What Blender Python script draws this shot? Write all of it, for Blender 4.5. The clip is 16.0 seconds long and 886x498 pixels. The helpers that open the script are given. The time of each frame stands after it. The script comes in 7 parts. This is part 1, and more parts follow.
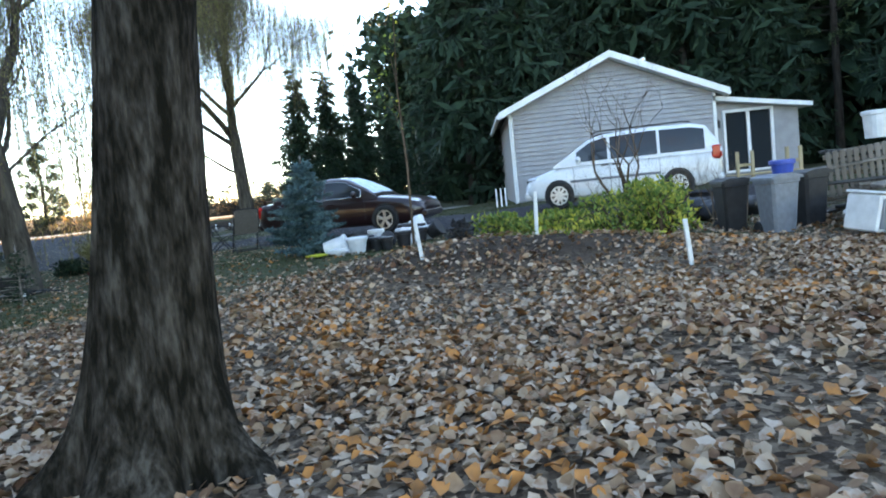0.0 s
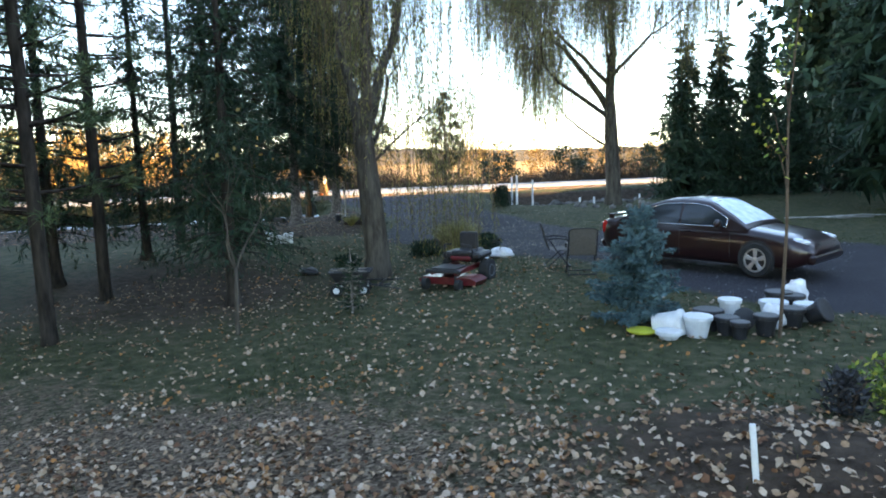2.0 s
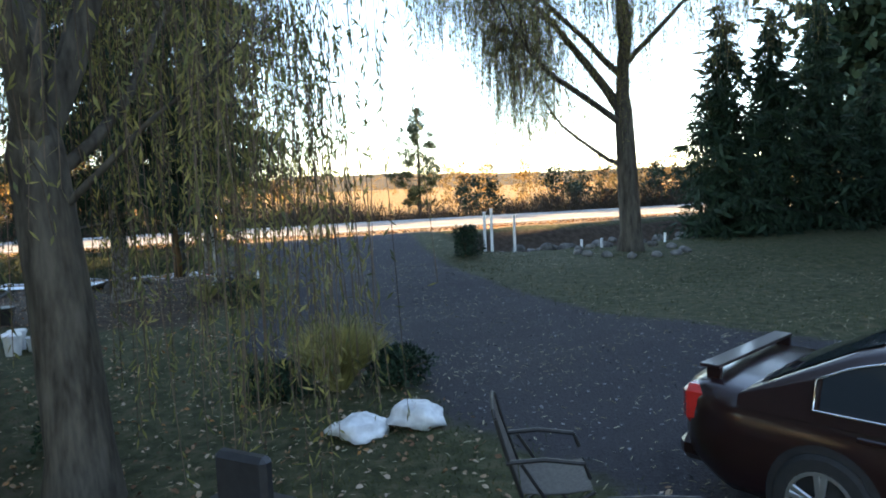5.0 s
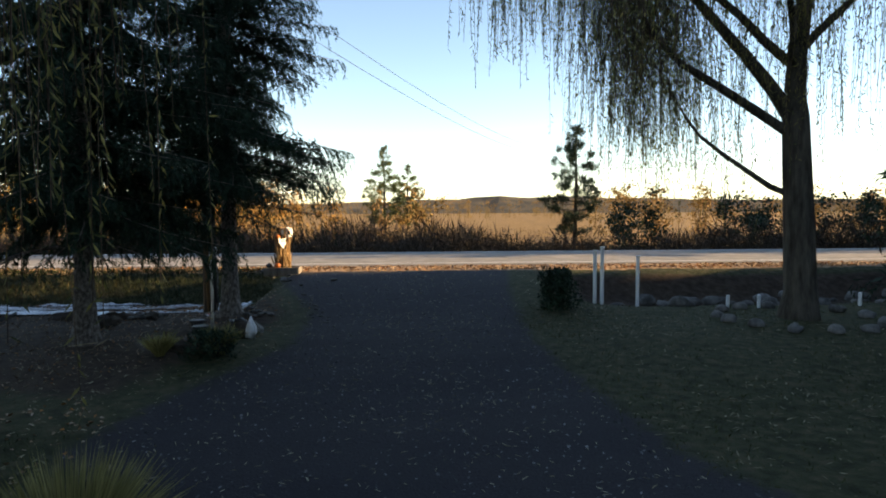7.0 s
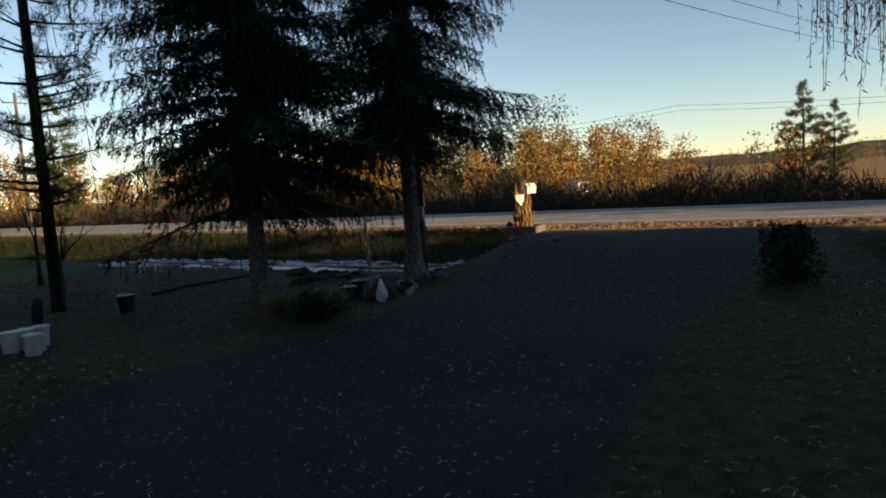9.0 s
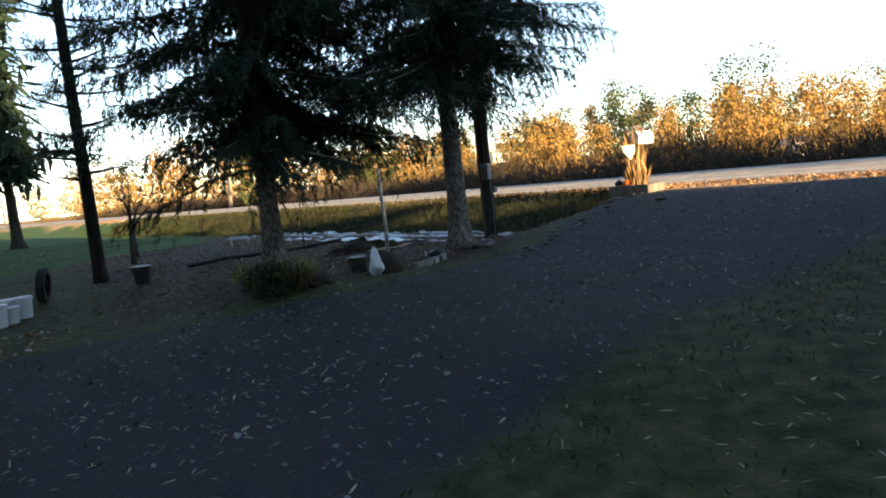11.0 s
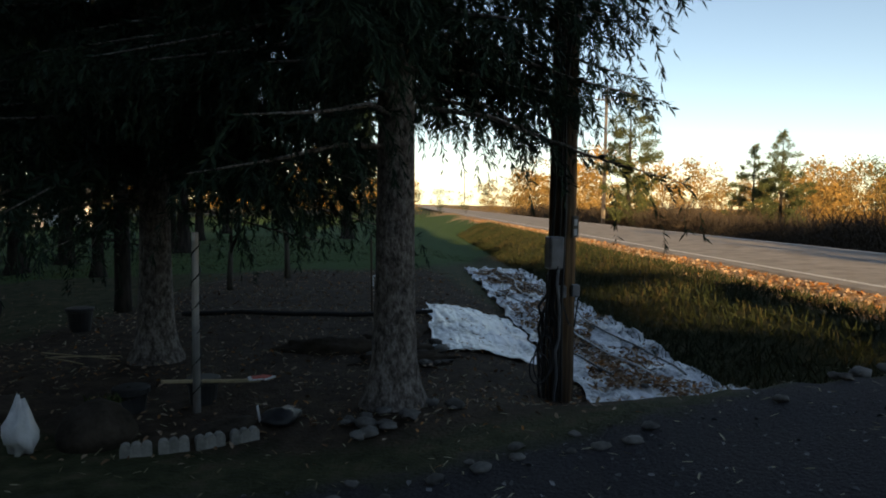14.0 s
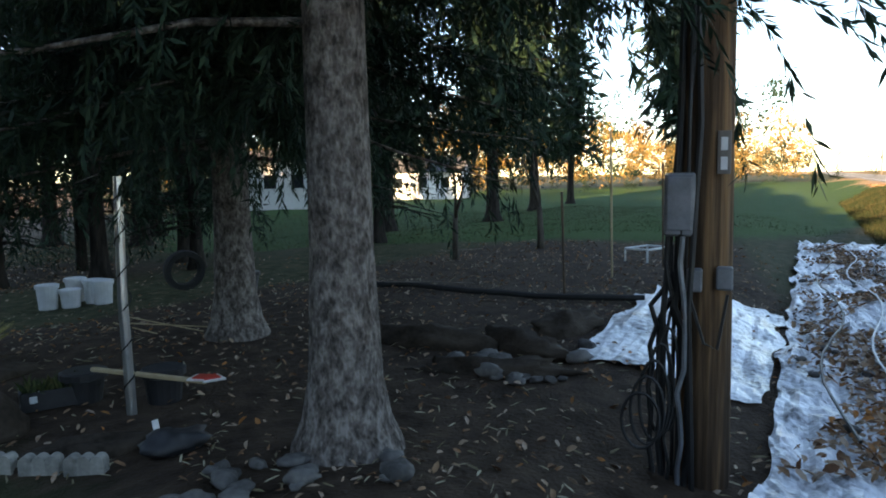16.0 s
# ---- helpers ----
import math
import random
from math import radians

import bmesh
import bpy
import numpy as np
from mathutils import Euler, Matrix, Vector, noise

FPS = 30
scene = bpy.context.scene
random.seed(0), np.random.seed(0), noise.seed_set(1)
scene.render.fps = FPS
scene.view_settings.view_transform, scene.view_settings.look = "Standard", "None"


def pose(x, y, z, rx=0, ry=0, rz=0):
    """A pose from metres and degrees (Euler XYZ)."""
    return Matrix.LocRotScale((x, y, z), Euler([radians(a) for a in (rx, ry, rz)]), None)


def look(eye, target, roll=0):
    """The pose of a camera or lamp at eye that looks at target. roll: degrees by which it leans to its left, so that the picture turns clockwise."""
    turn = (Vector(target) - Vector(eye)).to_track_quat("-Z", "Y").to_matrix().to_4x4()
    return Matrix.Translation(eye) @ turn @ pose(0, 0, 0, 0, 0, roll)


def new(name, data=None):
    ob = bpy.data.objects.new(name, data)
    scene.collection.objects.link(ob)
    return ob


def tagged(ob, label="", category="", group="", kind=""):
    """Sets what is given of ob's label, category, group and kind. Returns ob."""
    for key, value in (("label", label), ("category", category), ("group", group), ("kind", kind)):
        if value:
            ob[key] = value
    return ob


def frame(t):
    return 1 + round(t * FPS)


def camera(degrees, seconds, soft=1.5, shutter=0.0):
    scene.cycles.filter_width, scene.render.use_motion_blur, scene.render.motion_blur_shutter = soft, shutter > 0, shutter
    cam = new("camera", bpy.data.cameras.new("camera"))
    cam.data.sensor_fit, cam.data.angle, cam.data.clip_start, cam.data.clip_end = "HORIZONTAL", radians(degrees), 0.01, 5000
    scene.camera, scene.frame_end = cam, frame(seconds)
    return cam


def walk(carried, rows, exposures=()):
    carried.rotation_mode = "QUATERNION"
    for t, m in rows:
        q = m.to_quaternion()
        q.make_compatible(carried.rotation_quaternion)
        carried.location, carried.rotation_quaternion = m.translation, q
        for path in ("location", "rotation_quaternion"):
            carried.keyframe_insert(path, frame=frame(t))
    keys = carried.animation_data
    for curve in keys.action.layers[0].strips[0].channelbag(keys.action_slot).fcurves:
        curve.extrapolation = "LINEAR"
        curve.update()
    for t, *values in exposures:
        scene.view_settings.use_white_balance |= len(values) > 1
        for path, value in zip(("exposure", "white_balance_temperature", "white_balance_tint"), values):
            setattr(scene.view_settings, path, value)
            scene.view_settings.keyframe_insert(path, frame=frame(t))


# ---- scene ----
cam = camera(66.0, 16.0, 1.9)
PATH = [
    (0, (-2.309, 3.162, 0.872), (-2.414, 5.152, 0.696), -6.1),
    (0.5, (-1.931, 3.938, 1.104), (-2.055, 5.924, 0.901), -0.4),
    (0.6, (-1.867, 4.073, 1.169), (-1.992, 6.058, 0.963), 1.7),
    (1, (-1.841, 4.582, 1.456), (-2.131, 6.548, 1.231), 7.7),
    (1.5, (-1.969, 4.897, 1.866), (-2.905, 6.647, 1.619), 8.4),
    (2, (-2.211, 5.334, 2.135), (-3.326, 6.974, 1.875), -1.6),
    (2.5, (-2.738, 6.496, 2.073), (-3.826, 8.157, 1.834), -6.2),
    (3, (-3.224, 7.804, 2.035), (-4.432, 9.375, 1.764), 3.6),
    (3.5, (-3.95, 9.304, 2.163), (-5.053, 10.956, 1.928), 2.1),
    (4, (-4.746, 10.673, 2.218), (-5.824, 12.342, 1.988), 2.5),
    (6.5, (-6.805, 17.848, 2.178), (-7.979, 19.464, 2.07), -11.0),
    (7, (-6.815, 18.811, 2.257), (-8.321, 20.122, 2.14), -0.3),
    (7.5, (-6.522, 20.108, 2.311), (-8.283, 21.043, 2.153), 0.9),
    (8, (-5.991, 20.978, 2.378), (-7.898, 21.557, 2.207), -1.2),
    (8.5, (-6.319, 22.251, 2.28), (-8.283, 22.584, 2.098), -2.5),
    (9, (-6.512, 23.821, 2.003), (-8.491, 24.032, 1.801), -3.7),
    (9.5, (-6.819, 25.136, 1.729), (-8.802, 25.008, 1.504), 5.5),
    (12, (-11.624, 27.064, 1.212), (-13.541, 26.519, 1.04), -11.8),
    (12.5, (-13.117, 27.314, 1.371), (-15.028, 26.733, 1.267), -3.7),
    (13, (-14.489, 27.506, 1.487), (-16.362, 26.805, 1.426), -2.4),
    (13.5, (-15.564, 28.48, 1.564), (-17.252, 27.411, 1.489), -0.1),
    (14, (-16.91, 28.99, 1.702), (-18.235, 27.498, 1.571), 0.8),
    (14.5, (-18.33, 29.287, 1.657), (-19.225, 27.505, 1.503), 0.6),
    (15, (-19.191, 29.153, 1.583), (-19.847, 27.277, 1.358), 7.3),
    (15.5, (-19.807, 28.697, 1.483), (-20.191, 26.75, 1.238), 4.4),
    (16, (-20.139, 28.014, 1.42), (-20.486, 26.056, 1.211), -1.0),
]
walk(cam, [(t, look(eye, target, roll)) for t, eye, target, roll in PATH],
     [(0, 3.7, 7300, 10), (1.5, 3.45, 7300, 10), (2.5, 3.9, 7300, 10), (4, 3.8, 7300, 10), (6.3, 2.25, 7200, 10), (7, 1.75, 7200, 10), (9, 0.7, 7200, 10), (9.7, 0.95, 7200, 10),
      (11.8, 2.6, 7300, 10), (12.5, 2.35, 7300, 10), (13.2, 0.85, 7600, 10), (14.5, 0.95, 7800, 10), (15.4, 1.9, 7500, 10), (16, 2.35, 7200, 10)])

# ---- world, sun ----
ROAD_D = (0.62, 0.785)    # along the road, away from the neighbour
ROAD_N = (-0.785, 0.62)   # across the road, away from the yard


def road_xy(v, w):
    return (v * ROAD_D[0] + w * ROAD_N[0], v * ROAD_D[1] + w * ROAD_N[1])


SUN_DIR = Vector((0.604, 0.797, 0.25)).normalized()
world = bpy.data.worlds.new("sky_world")
scene.world = world
world.use_nodes = True
wn = world.node_tree.nodes
sky = wn.new("ShaderNodeTexSky")
sky.sky_type, sky.sun_disc = "NISHITA", False
sky.sun_elevation = math.asin(SUN_DIR.z)
sky.sun_rotation = math.atan2(SUN_DIR.x, SUN_DIR.y)
sky.altitude, sky.air_density, sky.dust_density = 200, 0.8, 0.1
sky.ozone_density = 1.1
world.node_tree.links.new(sky.outputs[0], wn["Background"].inputs[0])
wn["Background"].inputs[1].default_value = 0.105

sun = new("sun", bpy.data.lights.new("sun", "SUN"))
sun.data.energy, sun.data.angle, sun.data.color = 5.0, radians(0.6), (1.0, 0.73, 0.43)
sun.rotation_euler = SUN_DIR.to_track_quat("Z", "Y").to_euler()


# ---- materials ----
def ramp_mat(name, stops, scale=5.0, detail=6.0, rough=0.85, bump=0.3, bump_scale=40.0, stretch=(1, 1, 1), metal=0.0,
             rand=0.0, island=False, spec=0.3, fine=0.35, translucent=0.0):
    """A surface whose colour runs over noise at two scales, with a bump."""
    m = bpy.data.materials.new(name)
    m.use_nodes = True
    t = m.node_tree
    n, ln = t.nodes, t.links.new
    b = n["Principled BSDF"]
    b.inputs["Roughness"].default_value, b.inputs["Metallic"].default_value = rough, metal
    b.inputs["Specular IOR Level"].default_value = spec
    tc, mp = n.new("ShaderNodeTexCoord"), n.new("ShaderNodeMapping")
    mp.inputs["Scale"].default_value = stretch
    ln(tc.outputs["Object"], mp.inputs[0])
    n1, n2 = n.new("ShaderNodeTexNoise"), n.new("ShaderNodeTexNoise")
    n1.inputs["Scale"].default_value, n1.inputs["Detail"].default_value = scale, detail
    n2.inputs["Scale"].default_value, n2.inputs["Detail"].default_value = bump_scale, 3
    ln(mp.outputs[0], n1.inputs[0]), ln(mp.outputs[0], n2.inputs[0])
    mix = n.new("ShaderNodeMath")
    mix.operation = "MULTIPLY_ADD"
    ln(n2.outputs[0], mix.inputs[0])
    mix.inputs[1].default_value = fine
    ln(n1.outputs[0], mix.inputs[2])
    fac = mix.outputs[0]
    if rand:
        src = n.new("ShaderNodeNewGeometry").outputs["Random Per Island"] if island else n.new("ShaderNodeObjectInfo").outputs["Random"]
        add = n.new("ShaderNodeMath")
        add.operation = "MULTIPLY_ADD"
        ln(src, add.inputs[0])
        add.inputs[1].default_value = rand
        ln(fac, add.inputs[2])
        sub = n.new("ShaderNodeMath")
        sub.operation = "SUBTRACT"
        ln(add.outputs[0], sub.inputs[0])
        sub.inputs[1].default_value = rand / 2
        fac = sub.outputs[0]
    sh = n.new("ShaderNodeMath")
    sh.operation = "SUBTRACT"
    ln(fac, sh.inputs[0])
    sh.inputs[1].default_value = fine / 2
    cr = n.new("ShaderNodeValToRGB")
    el = cr.color_ramp.elements
    for i, (p, c) in enumerate(stops):
        e = el[i] if i < 2 else el.new(p)
        e.position, e.color = p, (*c, 1)
    ln(sh.outputs[0], cr.inputs[0])
    ln(cr.outputs[0], b.inputs["Base Color"])
    if bump:
        bp = n.new("ShaderNodeBump")
        bp.inputs["Strength"].default_value, bp.inputs["Distance"].default_value = bump, 0.02
        ln(mix.outputs[0], bp.inputs["Height"])
        ln(bp.outputs[0], b.inputs["Normal"])
    if translucent:
        tr, mx = n.new("ShaderNodeBsdfTranslucent"), n.new("ShaderNodeMixShader")
        ln(cr.outputs[0], tr.inputs[0])
        mx.inputs[0].default_value = translucent
        ln(b.outputs[0], mx.inputs[1]), ln(tr.outputs[0], mx.inputs[2])
        ln(mx.outputs[0], n["Material Output"].inputs[0])
    return m


def plain(name, c, rough=0.5, metal=0.0, var=0.25, scale=12.0, bump=0.05, spec=0.4, coat=0.0):
    """A painted, plastic or metal surface with slight dirt and unevenness."""
    lo, hi = tuple(v * (1 - var) for v in c), tuple(min(1, v * (1 + var * 0.5)) for v in c)
    m = ramp_mat(name, [(0.3, lo), (0.7, hi)], scale, 5, rough, bump, scale * 9, metal=metal, spec=spec)
    m.node_tree.nodes["Principled BSDF"].inputs["Coat Weight"].default_value = coat
    m.node_tree.nodes["Principled BSDF"].inputs["Coat Roughness"].default_value = 0.08
    return m


def glass_mat(name, tint=(0.02, 0.025, 0.03), rough=0.03):
    m = bpy.data.materials.new(name)
    m.use_nodes = True
    b = m.node_tree.nodes["Principled BSDF"]
    b.inputs["Base Color"].default_value = (*tint, 1)
    b.inputs["Roughness"].default_value = rough
    b.inputs["Specular IOR Level"].default_value = 0.35
    return m


M = {}
M["bark_maple"] = ramp_mat("bark_maple", [(0.36, (0.008, 0.007, 0.005)), (0.54, (0.03, 0.025, 0.02)), (0.74, (0.07, 0.062, 0.05))], 18, 10, 0.95, 1.0, 60, (1, 1, 0.25), spec=0.05, fine=0.6)
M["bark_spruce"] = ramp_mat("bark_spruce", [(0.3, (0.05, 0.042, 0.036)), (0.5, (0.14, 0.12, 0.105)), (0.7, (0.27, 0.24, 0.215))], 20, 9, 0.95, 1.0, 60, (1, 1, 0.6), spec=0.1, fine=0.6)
M["bark_willow"] = ramp_mat("bark_willow", [(0.3, (0.03, 0.025, 0.02)), (0.7, (0.11, 0.095, 0.075))], 8, 8, 0.95, 1.0, 30, (1, 1, 0.2), spec=0.1)
M["needles"] = ramp_mat("needles", [(0.3, (0.008, 0.02, 0.011)), (0.7, (0.026, 0.05, 0.026))], 1.5, 3, 0.7, 0, 8, rand=0.4, island=True, spec=0.2)
M["needles_blue"] = ramp_mat("needles_blue", [(0.3, (0.03, 0.065, 0.072)), (0.7, (0.1, 0.165, 0.175))], 2, 3, 0.7, 0, 8, rand=0.4, island=True, spec=0.2)
M["needles_pine"] = ramp_mat("needles_pine", [(0.3, (0.025, 0.05, 0.025)), (0.7, (0.09, 0.12, 0.05))], 1.5, 3, 0.7, 0, 8, rand=0.4, island=True, spec=0.2)
M["willow_leaf"] = ramp_mat("willow_leaf", [(0.25, (0.07, 0.08, 0.03)), (0.5, (0.16, 0.15, 0.05)), (0.8, (0.3, 0.25, 0.08))], 0.8, 3, 0.6, 0, 8, rand=0.5, island=True, spec=0.2, translucent=0.35)
M["leaf_litter"] = ramp_mat("leaf_litter", [(0.12, (0.12, 0.055, 0.028)), (0.36, (0.26, 0.155, 0.085)), (0.52, (0.37, 0.26, 0.17)), (0.68, (0.41, 0.32, 0.245)), (0.8, (0.24, 0.12, 0.055)), (0.92, (0.42, 0.17, 0.045))], 0.5, 2, 0.75, 0, 30, rand=0.75, island=True, spec=0.25)
M["willow_litter"] = ramp_mat("willow_litter", [(0.2, (0.16, 0.13, 0.07)), (0.8, (0.42, 0.38, 0.26))], 0.5, 2, 0.7, 0, 30, rand=0.7, island=True, spec=0.25)
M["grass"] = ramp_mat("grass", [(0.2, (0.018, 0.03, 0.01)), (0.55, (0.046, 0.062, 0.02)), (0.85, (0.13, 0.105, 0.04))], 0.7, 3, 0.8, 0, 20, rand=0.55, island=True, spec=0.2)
# darker copy of grass: the bank's shade is painted into the blades
M["grass_shade"] = ramp_mat("grass_shade", [(0.2, (0.012, 0.02, 0.008)), (0.55, (0.028, 0.038, 0.013)), (0.85, (0.085, 0.062, 0.03))], 0.7, 3, 0.8, 0, 20, rand=0.55, island=True, spec=0.2)
M["stone_bits"] = ramp_mat("stone_bits", [(0.2, (0.06, 0.06, 0.065)), (0.8, (0.24, 0.235, 0.24))], 2, 3, 0.9, 0, 20, rand=0.6, island=True, spec=0.2)
M["weeds"] = ramp_mat("weeds", [(0.2, (0.06, 0.1, 0.02)), (0.5, (0.16, 0.22, 0.045)), (0.8, (0.42, 0.38, 0.06))], 0.9, 3, 0.7, 0, 20, rand=0.6, island=True, spec=0.2, translucent=0.2)
M["twig"] = ramp_mat("twig", [(0.3, (0.05, 0.035, 0.025)), (0.7, (0.14, 0.1, 0.07))], 3, 4, 0.9, 0, 20, rand=0.4, island=True, spec=0.1)
# bark with the grove's backlit shade put into its colour
M["bark_shade"] = ramp_mat("bark_shade", [(0.3, (0.012, 0.01, 0.009)), (0.7, (0.05, 0.042, 0.035))], 8, 8, 0.95, 1.0, 30, (1, 1, 0.2), spec=0.1)
M["brush"] = ramp_mat("brush", [(0.25, (0.03, 0.024, 0.019)), (0.75, (0.085, 0.066, 0.048))], 0.25, 4, 0.9, 0, 20, rand=0.45, island=True, spec=0.1)
M["far_leaf"] = ramp_mat("far_leaf", [(0.2, (0.1, 0.08, 0.03)), (0.5, (0.25, 0.16, 0.055)), (0.8, (0.42, 0.24, 0.075))], 0.05, 4, 0.9, 0, 10, rand=0.55, island=True, spec=0.1)
M["far_pine"] = ramp_mat("far_pine", [(0.2, (0.04, 0.06, 0.028)), (0.8, (0.12, 0.13, 0.05))], 0.05, 4, 0.9, 0, 10, rand=0.5, island=True, spec=0.1)
M["dry_grass"] = ramp_mat("dry_grass", [(0.2, (0.12, 0.075, 0.035)), (0.8, (0.3, 0.2, 0.09))], 0.6, 3, 0.85, 0, 20, rand=0.5, island=True, spec=0.2)
M["asphalt"] = ramp_mat("asphalt", [(0.3, (0.17, 0.158, 0.145)), (0.7, (0.29, 0.27, 0.245))], 2.5, 8, 0.9, 0.5, 120, spec=0.3)
M["line"] = plain("line", (0.6, 0.6, 0.57), 0.7, var=0.4, scale=20)
M["hill"] = ramp_mat("hill", [(0.3, (0.06, 0.06, 0.055)), (0.7, (0.13, 0.11, 0.085))], 0.05, 8, 0.95, 0, 0.4, spec=0.0)
M["siding"] = plain("siding", (0.33, 0.32, 0.325), 0.6, var=0.14, scale=3)
M["trim_white"] = plain("trim_white", (0.78, 0.78, 0.77), 0.5, var=0.08, scale=6)
M["white_plastic"] = plain("white_plastic", (0.6, 0.61, 0.61), 0.45, var=0.15, scale=9)
M["black_plastic"] = plain("black_plastic", (0.02, 0.02, 0.022), 0.5, var=0.4, scale=9)
M["dark_metal"] = plain("dark_metal", (0.035, 0.033, 0.032), 0.45, 0.6, scale=15)
M["rubber"] = plain("rubber", (0.016, 0.016, 0.016), 0.85, scale=20)
M["alloy"] = plain("alloy", (0.6, 0.6, 0.6), 0.3, 0.9, var=0.15)
M["glass_dark"] = glass_mat("glass_dark")
M["maroon"] = plain("maroon", (0.017, 0.006, 0.006), 0.28, 0.1, var=0.15, scale=3, bump=0.0, coat=0.55)
M["van_white"] = plain("van_white", (0.68, 0.69, 0.7), 0.35, var=0.1, scale=3, bump=0.0, coat=0.6)
# the sky's pale reflection, painted as the sedan windscreen's own colour
M["sky_sheen"] = ramp_mat("sky_sheen", [(0.3, (0.45, 0.55, 0.62)), (0.7, (0.75, 0.8, 0.84))], 6, 8, 0.6, 0.2, 60, spec=0.4)
M["red_lens"] = plain("red_lens", (0.45, 0.02, 0.015), 0.2, scale=5, coat=0.6)
M["clear_lens"] = plain("clear_lens", (0.6, 0.62, 0.65), 0.12, 0.3, scale=5, coat=0.8)
M["chrome"] = plain("chrome", (0.7, 0.7, 0.7), 0.12, 1.0, var=0.1)
M["mower_red"] = plain("mower_red", (0.1, 0.007, 0.009), 0.4, 0.0, var=0.35, coat=0.3)
M["wood_grey"] = ramp_mat("wood_grey", [(0.3, (0.10, 0.085, 0.07)), (0.7, (0.24, 0.21, 0.18))], 6, 7, 0.9, 0.6, 40, (1, 1, 0.08), spec=0.15)
M["wood_pole"] = ramp_mat("wood_pole", [(0.32, (0.022, 0.016, 0.012)), (0.52, (0.085, 0.052, 0.03)), (0.72, (0.24, 0.14, 0.068))], 14, 9, 0.85, 1.0, 50, (1, 1, 0.05), spec=0.15)
M["wood_new"] = ramp_mat("wood_new", [(0.3, (0.3, 0.23, 0.13)), (0.7, (0.5, 0.4, 0.25))], 6, 6, 0.8, 0.3, 40, (1, 1, 0.1), spec=0.2)
M["stone"] = ramp_mat("stone", [(0.3, (0.06, 0.057, 0.053)), (0.7, (0.19, 0.18, 0.168))], 5, 8, 0.9, 0.6, 30, rand=0.3, spec=0.2)
M["concrete"] = ramp_mat("concrete", [(0.3, (0.15, 0.145, 0.13)), (0.7, (0.34, 0.325, 0.29))], 6, 8, 0.9, 0.5, 50, rand=0.25, spec=0.2)
M["tarp"] = ramp_mat("tarp", [(0.27, (0.04, 0.034, 0.03)), (0.36, (0.3, 0.31, 0.33)), (0.5, (0.66, 0.68, 0.72)), (0.75, (0.8, 0.82, 0.86))], 2.2, 10, 0.3, 1.0, 22, spec=0.6, fine=0.5)
M["corn"] = ramp_mat("corn", [(0.25, (0.16, 0.09, 0.04)), (0.75, (0.5, 0.34, 0.17))], 5, 5, 0.85, 0, 30, rand=0.5, island=True, spec=0.2)
M["pumpkin"] = plain("pumpkin", (0.5, 0.13, 0.02), 0.45, scale=8)
M["mesh_fabric"] = plain("mesh_fabric", (0.09, 0.08, 0.068), 0.8, var=0.3, scale=40, bump=0.2)
M["bin_grey"] = plain("bin_grey", (0.17, 0.18, 0.2), 0.55, var=0.2)
M["soil"] = ramp_mat("soil", [(0.3, (0.022, 0.017, 0.013)), (0.7, (0.07, 0.055, 0.042))], 4, 8, 0.95, 0.9, 30, spec=0.1)
M["cable"] = plain("cable", (0.02, 0.02, 0.02), 0.5)
M["sign_white"] = plain("sign_white", (0.7, 0.7, 0.68), 0.5, var=0.1)
M["green_paint"] = plain("green_paint", (0.05, 0.16, 0.05), 0.5)
M["red_paint"] = plain("red_paint", (0.5, 0.04, 0.02), 0.5)
M["blue_plastic"] = plain("blue_plastic", (0.03, 0.07, 0.35), 0.4)
M["yellow_plastic"] = plain("yellow_plastic", (0.5, 0.5, 0.05), 0.5)


